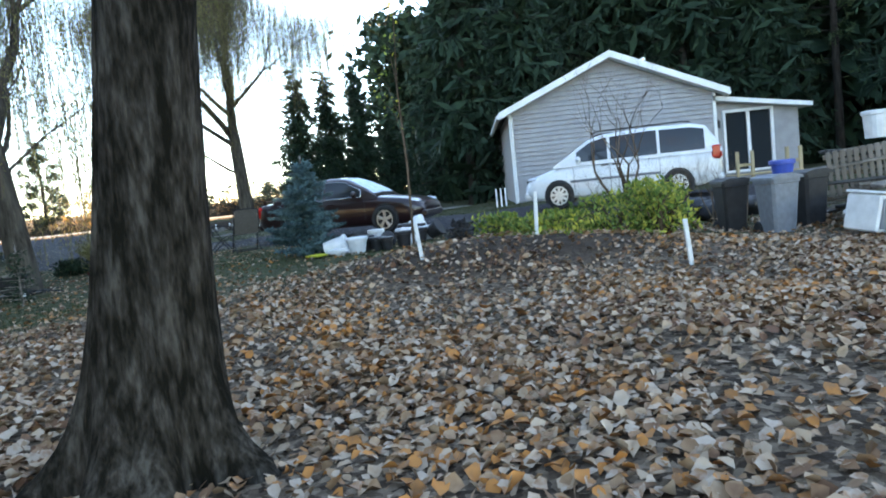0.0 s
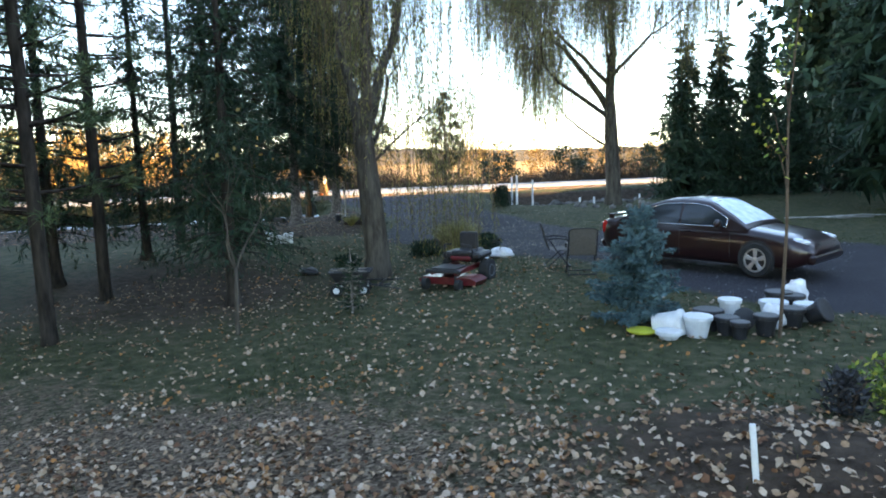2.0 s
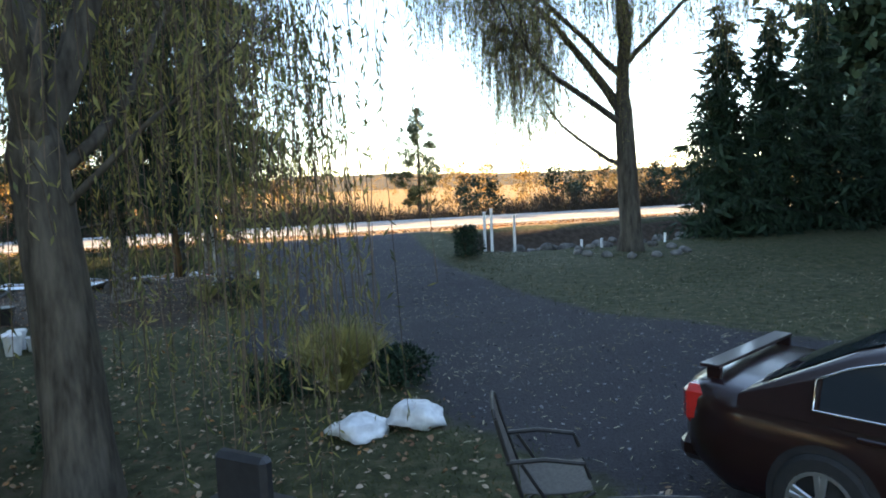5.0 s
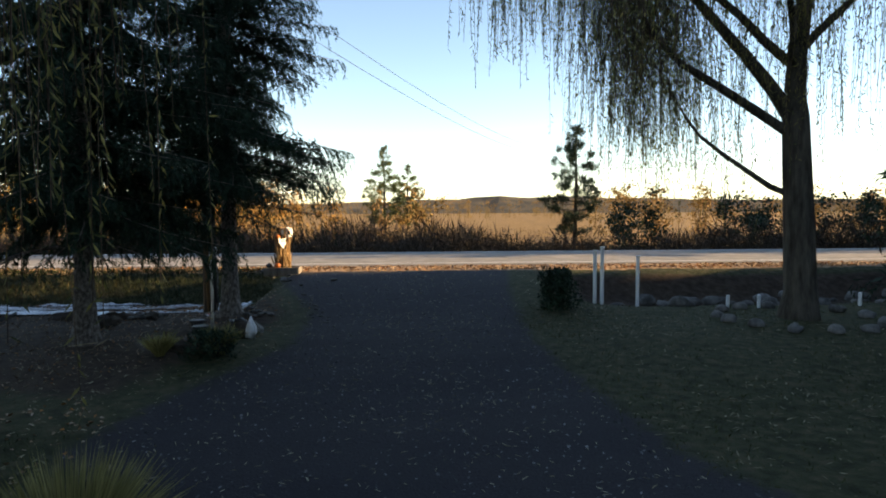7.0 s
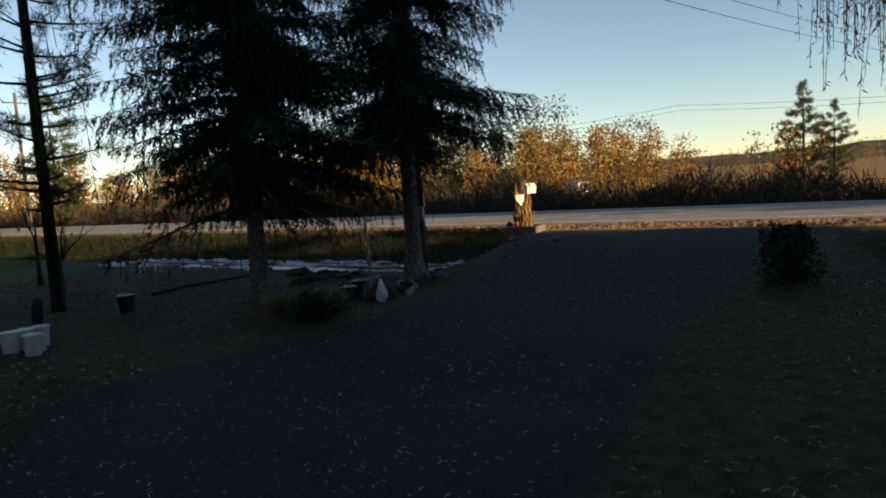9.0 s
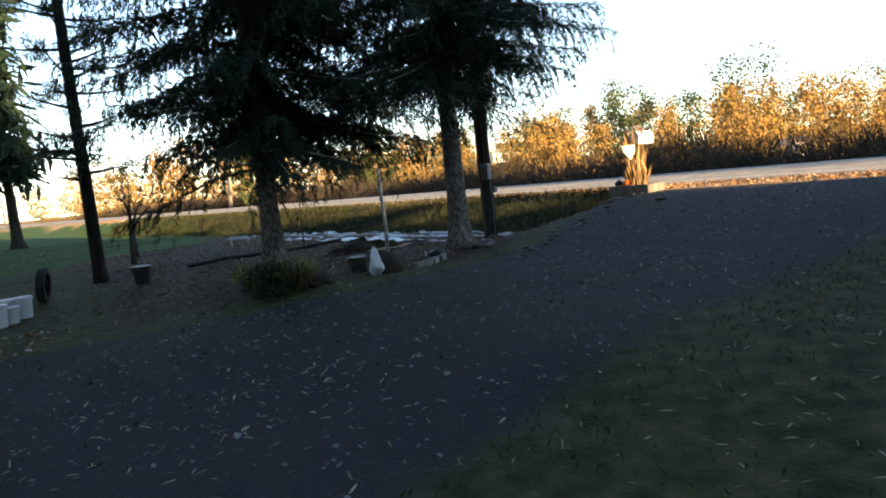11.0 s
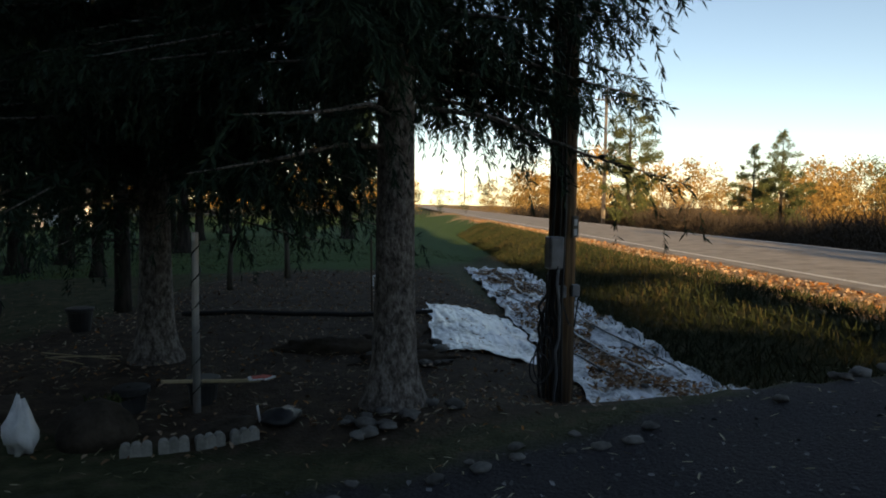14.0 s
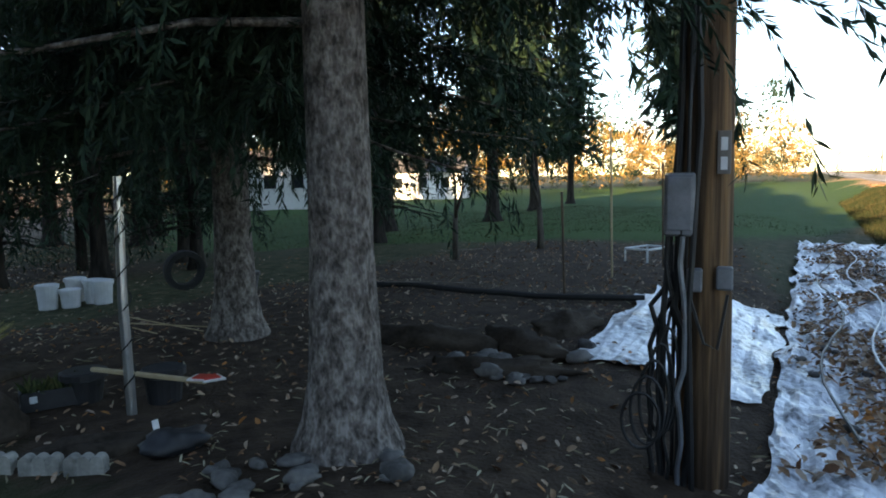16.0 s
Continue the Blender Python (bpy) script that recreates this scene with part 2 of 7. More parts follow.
# ---- geometry helpers ----
class Geo:
    """Vertices and faces of one mesh, put together from simple shaped pieces."""

    def __init__(self):
        self.v, self.f = [], []

    def add(self, verts, faces, m=None):
        k = len(self.v)
        self.v += [tuple(m @ Vector(p)) for p in verts] if m else [tuple(p) for p in verts]
        self.f += [tuple(k + i for i in f) for f in faces]
        return self

    def box(self, c, s, b=0.01, m=None):
        """A box with chamfered edges."""
        hx, hy, hz = (a / 2 for a in s)
        b = min(b, hx * 0.6, hy * 0.6, hz * 0.6)
        vs, idx = [], {}
        for sx in (-1, 1):
            for sy in (-1, 1):
                for sz in (-1, 1):
                    for ax in range(3):
                        p = [sx * (hx - b), sy * (hy - b), sz * (hz - b)]
                        p[ax] = (sx * hx, sy * hy, sz * hz)[ax]
                        idx[sx, sy, sz, ax] = len(vs)
                        vs.append((p[0] + c[0], p[1] + c[1], p[2] + c[2]))
        fs = []
        for ax in range(3):
            o = [a for a in range(3) if a != ax]
            for s0 in (-1, 1):
                def key(a, d):
                    k = [0, 0, 0]
                    k[ax], k[o[0]], k[o[1]] = s0, a, d
                    return (*k, ax)
                fs.append([idx[key(a, d)] for a, d in ((-1, -1), (1, -1), (1, 1), (-1, 1))])
        for ax in range(3):
            o = [a for a in range(3) if a != ax]
            for a in (-1, 1):
                for d in (-1, 1):
                    k1, k2 = [0, 0, 0], [0, 0, 0]
                    k1[ax], k1[o[0]], k1[o[1]] = -1, a, d
                    k2[ax], k2[o[0]], k2[o[1]] = 1, a, d
                    fs.append([idx[(*k1, o[0])], idx[(*k2, o[0])], idx[(*k2, o[1])], idx[(*k1, o[1])]])
        for sx in (-1, 1):
            for sy in (-1, 1):
                for sz in (-1, 1):
                    fs.append([idx[sx, sy, sz, a] for a in range(3)])
        return self.add(vs, fs, m)

    def tube(self, pts, radii, n=8, cap=True, m=None):
        """A round tube along points."""
        pts = [Vector(p) for p in pts]
        if not hasattr(radii, "__len__"):
            radii = [radii] * len(pts)
        vs, fs = [], []
        side = None
        for i, p in enumerate(pts):
            d = (pts[min(i + 1, len(pts) - 1)] - pts[max(i - 1, 0)]).normalized()
            if side is None:
                side = d.cross(Vector((0, 0, 1)) if abs(d.z) < 0.9 else Vector((1, 0, 0))).normalized()
            side = (side - d * side.dot(d)).normalized()
            up = d.cross(side)
            for k in range(n):
                a = 2 * math.pi * k / n
                vs.append(p + (side * math.cos(a) + up * math.sin(a)) * radii[i])
        for i in range(len(pts) - 1):
            for k in range(n):
                fs.append((i * n + k, i * n + (k + 1) % n, (i + 1) * n + (k + 1) % n, (i + 1) * n + k))
        if cap:
            fs += [tuple(range(n - 1, -1, -1)), tuple(range((len(pts) - 1) * n, len(pts) * n))]
        return self.add(vs, fs, m)

    def lathe(self, prof, n=16, m=None, wob=0.0, seed=0, cap=True):
        """A turned form from (radius, height) pairs round the z axis."""
        rnd = random.Random(seed)
        vs, fs = [], []
        for r, z in prof:
            for k in range(n):
                a = 2 * math.pi * k / n
                q = r * (1 + rnd.uniform(-wob, wob))
                vs.append((q * math.cos(a), q * math.sin(a), z))
        for i in range(len(prof) - 1):
            for k in range(n):
                fs.append((i * n + k, i * n + (k + 1) % n, (i + 1) * n + (k + 1) % n, (i + 1) * n + k))
        if cap and prof[0][0] > 1e-4:
            fs.append(tuple(range(n - 1, -1, -1)))
        if cap and prof[-1][0] > 1e-4:
            fs.append(tuple(range((len(prof) - 1) * n, len(prof) * n)))
        return self.add(vs, fs, m)

    def blob(self, c, s, seed=0, rough=0.15, n=10, m=None, freq=1.2):
        """An uneven rounded lump."""
        vs, fs = [], []
        off = Vector((seed * 3.1, seed * 1.7, 5))
        rows = n // 2 + 1
        for i in range(rows + 1):
            th = math.pi * i / rows
            for k in range(n):
                ph = 2 * math.pi * k / n
                d = Vector((math.sin(th) * math.cos(ph), math.sin(th) * math.sin(ph), math.cos(th)))
                q = 1 + rough * 2 * noise.noise(d * freq + off) + rough * noise.noise(d * freq * 3 + off)
                vs.append((c[0] + d.x * s[0] * q, c[1] + d.y * s[1] * q, c[2] + d.z * s[2] * q))
        for i in range(rows):
            for k in range(n):
                fs.append((i * n + k, (i + 1) * n + k, (i + 1) * n + (k + 1) % n, i * n + (k + 1) % n))
        return self.add(vs, fs, m)

    def prism(self, outline, y0, y1, m=None):
        """An outline in x and z, drawn out along y."""
        n = len(outline)
        vs = [(x, y0, z) for x, z in outline] + [(x, y1, z) for x, z in outline]
        fs = [tuple(range(n)), tuple(range(2 * n - 1, n - 1, -1))]
        fs += [(i, i + n, (i + 1) % n + n, (i + 1) % n) for i in range(n)]
        return self.add(vs, fs, m)

    def mesh(self, name, mat, smooth=False):
        me = bpy.data.meshes.new(name)
        me.from_pydata(self.v, [], self.f)
        me.materials.append(mat)
        if smooth:
            me.polygons.foreach_set("use_smooth", [True] * len(me.polygons))
        me.update()
        return me


def thing(name, label, category, m=None, group="", kind=""):
    ob = new(name)
    ob.empty_display_size = 0.2
    if m is not None:
        ob.matrix_basis = m
    return tagged(ob, label, category, group, kind)


def part(name, geo, mat, parent, label="", smooth=False):
    ob = new(name, geo.mesh(name, mat, smooth) if isinstance(geo, Geo) else geo)
    ob.parent = parent
    return tagged(ob, label)


def single(name, geo, mat, label, category, m=None, group="", kind="", smooth=False):
    ob = new(name, geo.mesh(name, mat, smooth))
    if m is not None:
        ob.matrix_basis = m
    return tagged(ob, label, category, group, kind)


def quads_mesh(name, P, mat):
    """One mesh of many loose quads: P has shape (n, 4, 3)."""
    n = len(P)
    me = bpy.data.meshes.new(name)
    me.vertices.add(4 * n), me.loops.add(4 * n), me.polygons.add(n)
    me.vertices.foreach_set("co", np.asarray(P, np.float32).ravel())
    me.loops.foreach_set("vertex_index", np.arange(4 * n, dtype=np.int32))
    me.polygons.foreach_set("loop_start", np.arange(0, 4 * n, 4, dtype=np.int32))
    me.materials.append(mat)
    me.update(calc_edges=True)
    return me


def leaf_quads(c, d, s, length, width):
    """Diamond leaves: bases c, unit directions d, sideways unit vectors s."""
    length, width = np.reshape(length, (-1, 1)), np.reshape(width, (-1, 1))
    mid = c + d * length * 0.45
    return np.stack([c, mid + s * width / 2, c + d * length, mid - s * width / 2], 1)


def unit(a):
    return a / np.maximum(np.linalg.norm(a, axis=-1, keepdims=True), 1e-9)


# ---- ground ----
def ss(a, b, x):
    t = np.clip((x - a) / (b - a), 0, 1)
    return t * t * (3 - 2 * t)


def in_poly(x, y, poly, soft=0.5):
    """How far inside an outline a place lies, from 0 to 1 over a soft edge."""
    inside, dist = np.zeros(np.shape(x), bool), np.full(np.shape(x), 1e9)
    for (x0, y0), (x1, y1) in zip(poly, poly[1:] + poly[:1]):
        hit = ((y0 > y) != (y1 > y)) & (x < (x1 - x0) * (y - y0) / (y1 - y0 + 1e-12) + x0)
        inside ^= hit
        k = np.clip(((x - x0) * (x1 - x0) + (y - y0) * (y1 - y0)) / ((x1 - x0) ** 2 + (y1 - y0) ** 2), 0, 1)
        dist = np.minimum(dist, np.hypot(x - x0 - k * (x1 - x0), y - y0 - k * (y1 - y0)))
    return ss(-soft, soft, np.where(inside, dist, -dist))


DRIVE = [(-27, 30.5), (-24.3, 28.3), (-22.3, 27), (-19.2, 26), (-16.8, 24.2), (-15.6, 22), (-14.2, 20.2), (-11.2, 20.6), (-9.6, 19.2), (-7.6, 18.2), (-5.6, 16.2),
         (-3.4, 15.2), (3, 14.6), (5, 20), (-0.5, 22), (-6, 23.2), (-10.2, 24.8), (-14.3, 27.3), (-18.2, 30.8), (-20.6, 33.2), (-23.5, 35.5)]
MOUND = (-2.2, 9.9)


def ground_z(x, y):
    x, y = np.asarray(x, float), np.asarray(y, float)
    v, w = x * ROAD_D[0] + y * ROAD_D[1], x * ROAD_N[0] + y * ROAD_N[1]
    z = -0.42 + 0.47 * ss(-9, -2, x + 0.25 * y)
    z = z + 0.12 * ss(13, 17, y) * ss(-4, 1, x)
    a = ss(19.5, 24.5, w)
    z = z * (1 - a) + (-0.1 + 0.15 * ss(25, 28.5, w)) * a
    drive = ss(6.3, 7.5, v) * (1 - ss(13.5, 15.5, v))
    ramp = 0.05 + 0.47 * ss(29.5, 36, w)
    ditch = 0.05 - 0.28 * ss(31.8, 33.4, w) + 0.75 * ss(34.4, 36.2, w)
    b = ss(29, 31.5, w)
    z = z * (1 - b) + (ramp * drive + ditch * (1 - drive)) * b
    c = ss(44.4, 49, w)
    z = z * (1 - c) + (-0.5 - 1.5 * ss(60, 200, w)) * c
    z = z + 0.3 * np.exp(-(((x - MOUND[0]) / 1.7) ** 2 + ((y - MOUND[1]) / 1.0) ** 2))
    flat = ss(35.5, 37, w) * (1 - ss(44, 46, w))
    bumps = 0.03 * np.sin(1.7 * x + 0.6 * y) * np.sin(1.1 * y - 0.5 * x) + 0.018 * np.sin(4.3 * x + 1) * np.sin(3.9 * y + 2)
    return z + bumps * (1 - flat) * (1 - 0.6 * drive * b)


def gz(x, y):
    return float(ground_z(x, y))


def axis(lo, hi, step, far):
    core = np.arange(lo, hi + 1e-6, step)
    grow = []
    d = step
    p = 0.0
    while p < far:
        d *= 1.22
        p += d
        grow.append(p)
    grow = np.array(grow)
    return np.concatenate([lo - grow[::-1], core, hi + grow])


gx, gy = axis(-44, 8, 0.34, 1800), axis(-4, 46, 0.34, 1800)
GX, GY = np.meshgrid(gx, gy, indexing="ij")
GZ = ground_z(GX, GY)
nx, ny = GX.shape
gm = bpy.data.meshes.new("ground")
vi = np.arange(nx * ny).reshape(nx, ny)
quads = np.stack([vi[:-1, :-1], vi[1:, :-1], vi[1:, 1:], vi[:-1, 1:]], -1).reshape(-1, 4)
gm.vertices.add(nx * ny), gm.loops.add(quads.size), gm.polygons.add(len(quads))
gm.vertices.foreach_set("co", np.stack([GX, GY, GZ], -1).astype(np.float32).ravel())
gm.loops.foreach_set("vertex_index", quads.astype(np.int32).ravel())
gm.polygons.foreach_set("loop_start", np.arange(0, quads.size, 4, dtype=np.int32))
gm.polygons.foreach_set("use_smooth", [True] * len(quads))
gm.update(calc_edges=True)
GV, GW = GX * ROAD_D[0] + GY * ROAD_D[1], GX * ROAD_N[0] + GY * ROAD_N[1]


def zones(x, y):
    """Shares of gravel, leaf litter, bare soil, verge dirt, dry field and mown lawn at a place."""
    v, w = x * ROAD_D[0] + y * ROAD_D[1], x * ROAD_N[0] + y * ROAD_N[1]
    wob = 0.5 * np.sin(1.3 * x + 0.4) + 0.4 * np.sin(1.9 * y + 0.7 * x)
    gravel = in_poly(x, y, DRIVE, 0.45) * (1 - ss(36.2, 37.2, w))
    leaf = (1 - ss(7.5, 12.5, y - 0.2 * (x + 4) + wob)) * ss(-13, -8, x + 0.2 * y + wob)
    bed = in_poly(x, y, [(-18, 23.7), (-19.4, 25.4), (-22, 26.4), (-24.5, 23), (-28, 16), (-24, 14), (-18.5, 19.5), (-16, 21)], 0.8)
    bed = np.maximum(bed, np.exp(-(((x - MOUND[0]) / 2.2) ** 2 + ((y - MOUND[1]) / 1.3) ** 2) * 1.1))
    under = np.exp(-(((x + 14.5) / 4.5) ** 2 + ((y - 13.5) / 4) ** 2))
    stones = ss(14, 15.5, v) * ss(32.0, 32.8, w) * (1 - ss(35.4, 36, w))
    soil = np.clip(np.maximum(np.maximum(bed, 0.8 * under), stones), 0, 1)
    verge = ss(35.9, 36.5, w) * (1 - ss(45, 46, w))
    field = ss(45, 47, w)
    lawn = np.clip(in_poly(x, y, [(-60, -5), (-28, 15.5), (-23, 12.5), (-16, 9), (-12, -8), (-20, -60), (-90, -60)], 1.2), 0, 1)
    return gravel, leaf, soil, verge, field, lawn


for key, val in zip(("gravel", "leaf", "soil", "verge", "field", "lawn"), zones(GX, GY)):
    gm.attributes.new(key, "FLOAT", "POINT").data.foreach_set("value", val.astype(np.float32).ravel())


def ground_mat():
    m = bpy.data.materials.new("ground")
    m.use_nodes = True
    t = m.node_tree
    n, ln = t.nodes, t.links.new
    b = n["Principled BSDF"]
    b.inputs["Roughness"].default_value = 0.92
    b.inputs["Specular IOR Level"].default_value = 0.15
    tc = n.new("ShaderNodeTexCoord")

    def tex(scale, detail=6):
        x = n.new("ShaderNodeTexNoise")
        x.inputs["Scale"].default_value, x.inputs["Detail"].default_value = scale, detail
        ln(tc.outputs["Object"], x.inputs[0])
        return x.outputs[0]

    def ramp(fac, stops):
        r = n.new("ShaderNodeValToRGB")
        for i, (p, c) in enumerate(stops):
            e = r.color_ramp.elements[i] if i < 2 else r.color_ramp.elements.new(p)
            e.position, e.color = p, (*c, 1)
        ln(fac, r.inputs[0])
        return r.outputs[0]

    fine, mid, big, grit = tex(35, 5), tex(6, 6), tex(0.7, 5), tex(110, 3)
    vor = n.new("ShaderNodeTexVoronoi")
    vor.inputs["Scale"].default_value = 34
    ln(tc.outputs["Object"], vor.inputs[0])
    col = ramp(mid, [(0.3, (0.022, 0.026, 0.011)), (0.5, (0.046, 0.05, 0.022)), (0.72, (0.095, 0.078, 0.045))])
    lawn = ramp(fine, [(0.3, (0.02, 0.05, 0.013)), (0.7, (0.065, 0.12, 0.03))])
    gravel = ramp(grit, [(0.3, (0.018, 0.017, 0.02)), (0.6, (0.042, 0.04, 0.045)), (0.75, (0.1, 0.097, 0.104))])
    leafc = ramp(vor.outputs["Color"], [(0.2, (0.035, 0.024, 0.016)), (0.5, (0.1, 0.07, 0.047)), (0.8, (0.2, 0.15, 0.105))])
    soil = ramp(mid, [(0.3, (0.022, 0.014, 0.009)), (0.7, (0.072, 0.05, 0.034))])
    verge = ramp(mid, [(0.3, (0.22, 0.13, 0.065)), (0.7, (0.5, 0.33, 0.18))])
    field = ramp(big, [(0.3, (0.12, 0.07, 0.03)), (0.7, (0.34, 0.21, 0.075))])
    for key, c in (("lawn", lawn), ("leaf", leafc), ("soil", soil), ("gravel", gravel), ("verge", verge), ("field", field)):
        at = n.new("ShaderNodeAttribute")
        at.attribute_name = key
        # ragged edges: the share is broken up by noise
        r = n.new("ShaderNodeMath")
        r.operation = "MULTIPLY_ADD"
        ln(mid, r.inputs[0])
        r.inputs[1].default_value = 0.9
        ln(at.outputs["Fac"], r.inputs[2])
        k = n.new("ShaderNodeMapRange")
        k.interpolation_type = "SMOOTHSTEP"
        k.inputs["From Min"].default_value, k.inputs["From Max"].default_value = 0.7, 1.15
        ln(r.outputs[0], k.inputs[0])
        mx = n.new("ShaderNodeMix")
        mx.data_type = "RGBA"
        ln(k.outputs[0], mx.inputs[0]), ln(col, mx.inputs[6]), ln(c, mx.inputs[7])
        col = mx.outputs[2]
    ln(col, b.inputs["Base Color"])
    bp = n.new("ShaderNodeBump")
    bp.inputs["Strength"].default_value, bp.inputs["Distance"].default_value = 0.7, 0.04
    ln(fine, bp.inputs["Height"]), ln(bp.outputs[0], b.inputs["Normal"])
    return m


gm.materials.append(ground_mat())
tagged(new("ground", gm), "shaded yard of thin grass, gravel drive and leaf litter", "ground", kind="structure")

ROAD_Z = 0.56
g = Geo()
vs_r = list(np.arange(-70, 100, 2.0))
vs_r = [-900, -400, -200, -110] + vs_r + [140, 220, 400, 900]
for i in range(len(vs_r) - 1):
    for wa, wb, za, zb in ((37.9, 41, ROAD_Z, ROAD_Z + 0.06), (41, 44.1, ROAD_Z + 0.06, ROAD_Z)):
        a0, a1 = road_xy(vs_r[i], wa), road_xy(vs_r[i + 1], wa)
        b0, b1 = road_xy(vs_r[i], wb), road_xy(vs_r[i + 1], wb)
        g.add([(*a0, za), (*a1, za), (*b1, zb), (*b0, zb)], [(0, 1, 2, 3)])
for wa, s in ((37.9, -1), (44.1, 1)):
    a0, a1 = road_xy(-900, wa), road_xy(900, wa)
    b0, b1 = road_xy(-900, wa + s * 0.25), road_xy(900, wa + s * 0.25)
    g.add([(*a0, ROAD_Z), (*a1, ROAD_Z), (*b1, ROAD_Z - 0.2), (*b0, ROAD_Z - 0.2)], [(0, 1, 2, 3)])
single("road", g, M["asphalt"], "two-lane asphalt country road in low sun", "road", kind="structure")
for wa in (38.25, 43.7):
    g = Geo()
    zl = ROAD_Z + 0.06 * (wa - 37.9) / 3.1 if wa < 41 else ROAD_Z + 0.06 * (44.1 - wa) / 3.1
    g.add([(*road_xy(-700, wa), zl + 0.006), (*road_xy(700, wa), zl + 0.006), (*road_xy(700, wa + 0.12), zl + 0.009), (*road_xy(-700, wa + 0.12), zl + 0.009)], [(0, 1, 2, 3)])
    single("road_marking", g, M["line"], "worn white edge line on the road", "road marking", kind="structure")


# ---- trees ----
def bough_spruce_meshes(seed, h, r, base, r0, mat, gap=0.1, sprig=0.42, needle=0.07, thick=0.3, step=0.34, pitch=0.036, bark="bark_spruce", power=0.75, sag=0.5, stray=0, fall=1.0, dense=99.0, fill=16, extra=(), twig=(1.5, 3.0)):
    """A Norway-type spruce: sagging limbs with lifted tips, and curtains of hanging sprigs set with short needles."""
    rnd = np.random.RandomState(seed)
    trunk = Geo()
    trunk.tube([(0, 0, -0.3), (0, 0, 0.03), (0, 0, 0.16), (0, 0, 0.38), (0, 0, 1.0), (0.02, 0.01, h * 0.4), (0, 0, h)], [r0 * 2.3, r0 * 1.9, r0 * 1.52, r0 * 1.24, r0 * 1.05, r0 * 0.7, 0.015], 18)
    C, D, L = [], [], []
    levels = [(z, 1.0) for z in base - rnd.uniform(0.1, min(0.9, base * 0.4), stray)]
    z = base
    while z < h - 0.1:
        levels += [(z + rnd.uniform(-0.14, 0.14) * min(1, h / 6), 0.0) for _ in range(rnd.randint(5, 8))]
        z += step * rnd.uniform(0.75, 1.2) * min(1, 0.14 + h / 8)
    levels = [(z, dead, rnd.uniform(0, 2 * math.pi)) for z, dead in levels] + [(z, 0.2, radians(a)) for z, a in extra]
    for z, dead, a in levels:
        k = min(0.99, max(0.0, (z - base) / (h - base)))
        reach = max(0.12, r * (1 - k) ** power * min(1, 0.82 + 2.2 * k) * rnd.uniform(0.62, 1.05))
        s = np.linspace(0, 1, 7)
        bend = a + rnd.uniform(-0.25, 0.25) * s
        lift = sag * rnd.uniform(0.7, 1.25) * (1 - 0.55 * k)
        pts = np.stack([np.cos(bend) * reach * s, np.sin(bend) * reach * s, z + reach * (0.12 * s - lift * 1.5 * s ** 2 + lift * 0.85 * s ** 3)], 1)
        trunk.tube([tuple(p) for p in pts[::2]], list(np.linspace(max(0.008, r0 * 0.17 * (1 - k)), 0.004, 4)), 4, False)
        far = 2.2 if z > dense else 1.0
        m = max(4, int(reach / (gap * far * (1 + 1.6 * dead))))
        q = np.linspace(0.1, 1.0, m) + rnd.uniform(-0.5, 0.5, m) / m
        q = np.clip(q, 0.06, 1.0)
        c = np.stack([np.interp(q, s, pts[:, i]) for i in range(3)], 1)
        sgn = np.where(np.arange(m) % 2 == 0, 1.0, -1.0)
        out, side = np.array([np.cos(a), np.sin(a), 0]), np.array([-np.sin(a), np.cos(a), 0])
        ln = sprig * rnd.uniform(0.45, 1.25, m) * np.interp(q, (0, 0.35, 0.8, 1), (0.6, 1.1, 1.0, 0.55)) * min(1.0, 0.3 + reach / 1.6)
        flat = unit(side * (sgn * rnd.uniform(0.3, 1.0, m))[:, None] + out * rnd.uniform(0.3, 1.0, m)[:, None])
        drop = rnd.uniform(0.35, 1.35, m) * fall
        n = np.maximum(3, (ln / (pitch * far)).astype(int))
        i = np.repeat(np.arange(m), n)
        u = rnd.uniform(0, 1, len(i))
        p = c[i] + flat[i] * (ln[i] * u * (1 - 0.35 * u))[:, None]
        p[:, 2] -= ln[i] * drop[i] * u ** 1.5
        tang = flat[i] * (1 - 0.7 * u)[:, None]
        tang[:, 2] -= drop[i] * 1.5 * np.sqrt(u)
        C.append(p), D.append(unit(unit(tang) + rnd.normal(0, 0.42, p.shape))), L.append(needle * far * rnd.uniform(0.6, 1.35, len(i)))
        if not dead:
            # old close twigs round the inner limb
            nf = int(reach * fill)
            qf = rnd.uniform(0.03, 0.7, nf)
            C.append(np.stack([np.interp(qf, s, pts[:, i]) for i in range(3)], 1) + rnd.normal(0, 0.06 * min(1, reach), (nf, 3)))
            D.append(unit(rnd.normal(0, 1, (nf, 3)) + np.array([0, 0, -0.7 * fall]))), L.append(rnd.uniform(*twig, nf) * needle)
    C, D, L = np.concatenate(C), np.concatenate(D), np.concatenate(L)
    S = unit(np.cross(D, rnd.normal(0, 1, D.shape)))
    P = leaf_quads(C, D, S, L, L * rnd.uniform(0.7 * thick, 1.3 * thick, len(L)))
    return trunk.mesh("trunk", M[bark], True), quads_mesh("crown", P, M[mat])


def tree_thing(name, label, meshes, x, y, rz=0, s=1.0, group="", dz=0.0):
    t = thing(name, label, "tree", Matrix.LocRotScale((x, y, gz(x, y) + dz), Euler((0, 0, radians(rz))), (s, s, s)), group)
    part("trunk", meshes[0], None, t), part("crown", meshes[1], None, t)
    return t


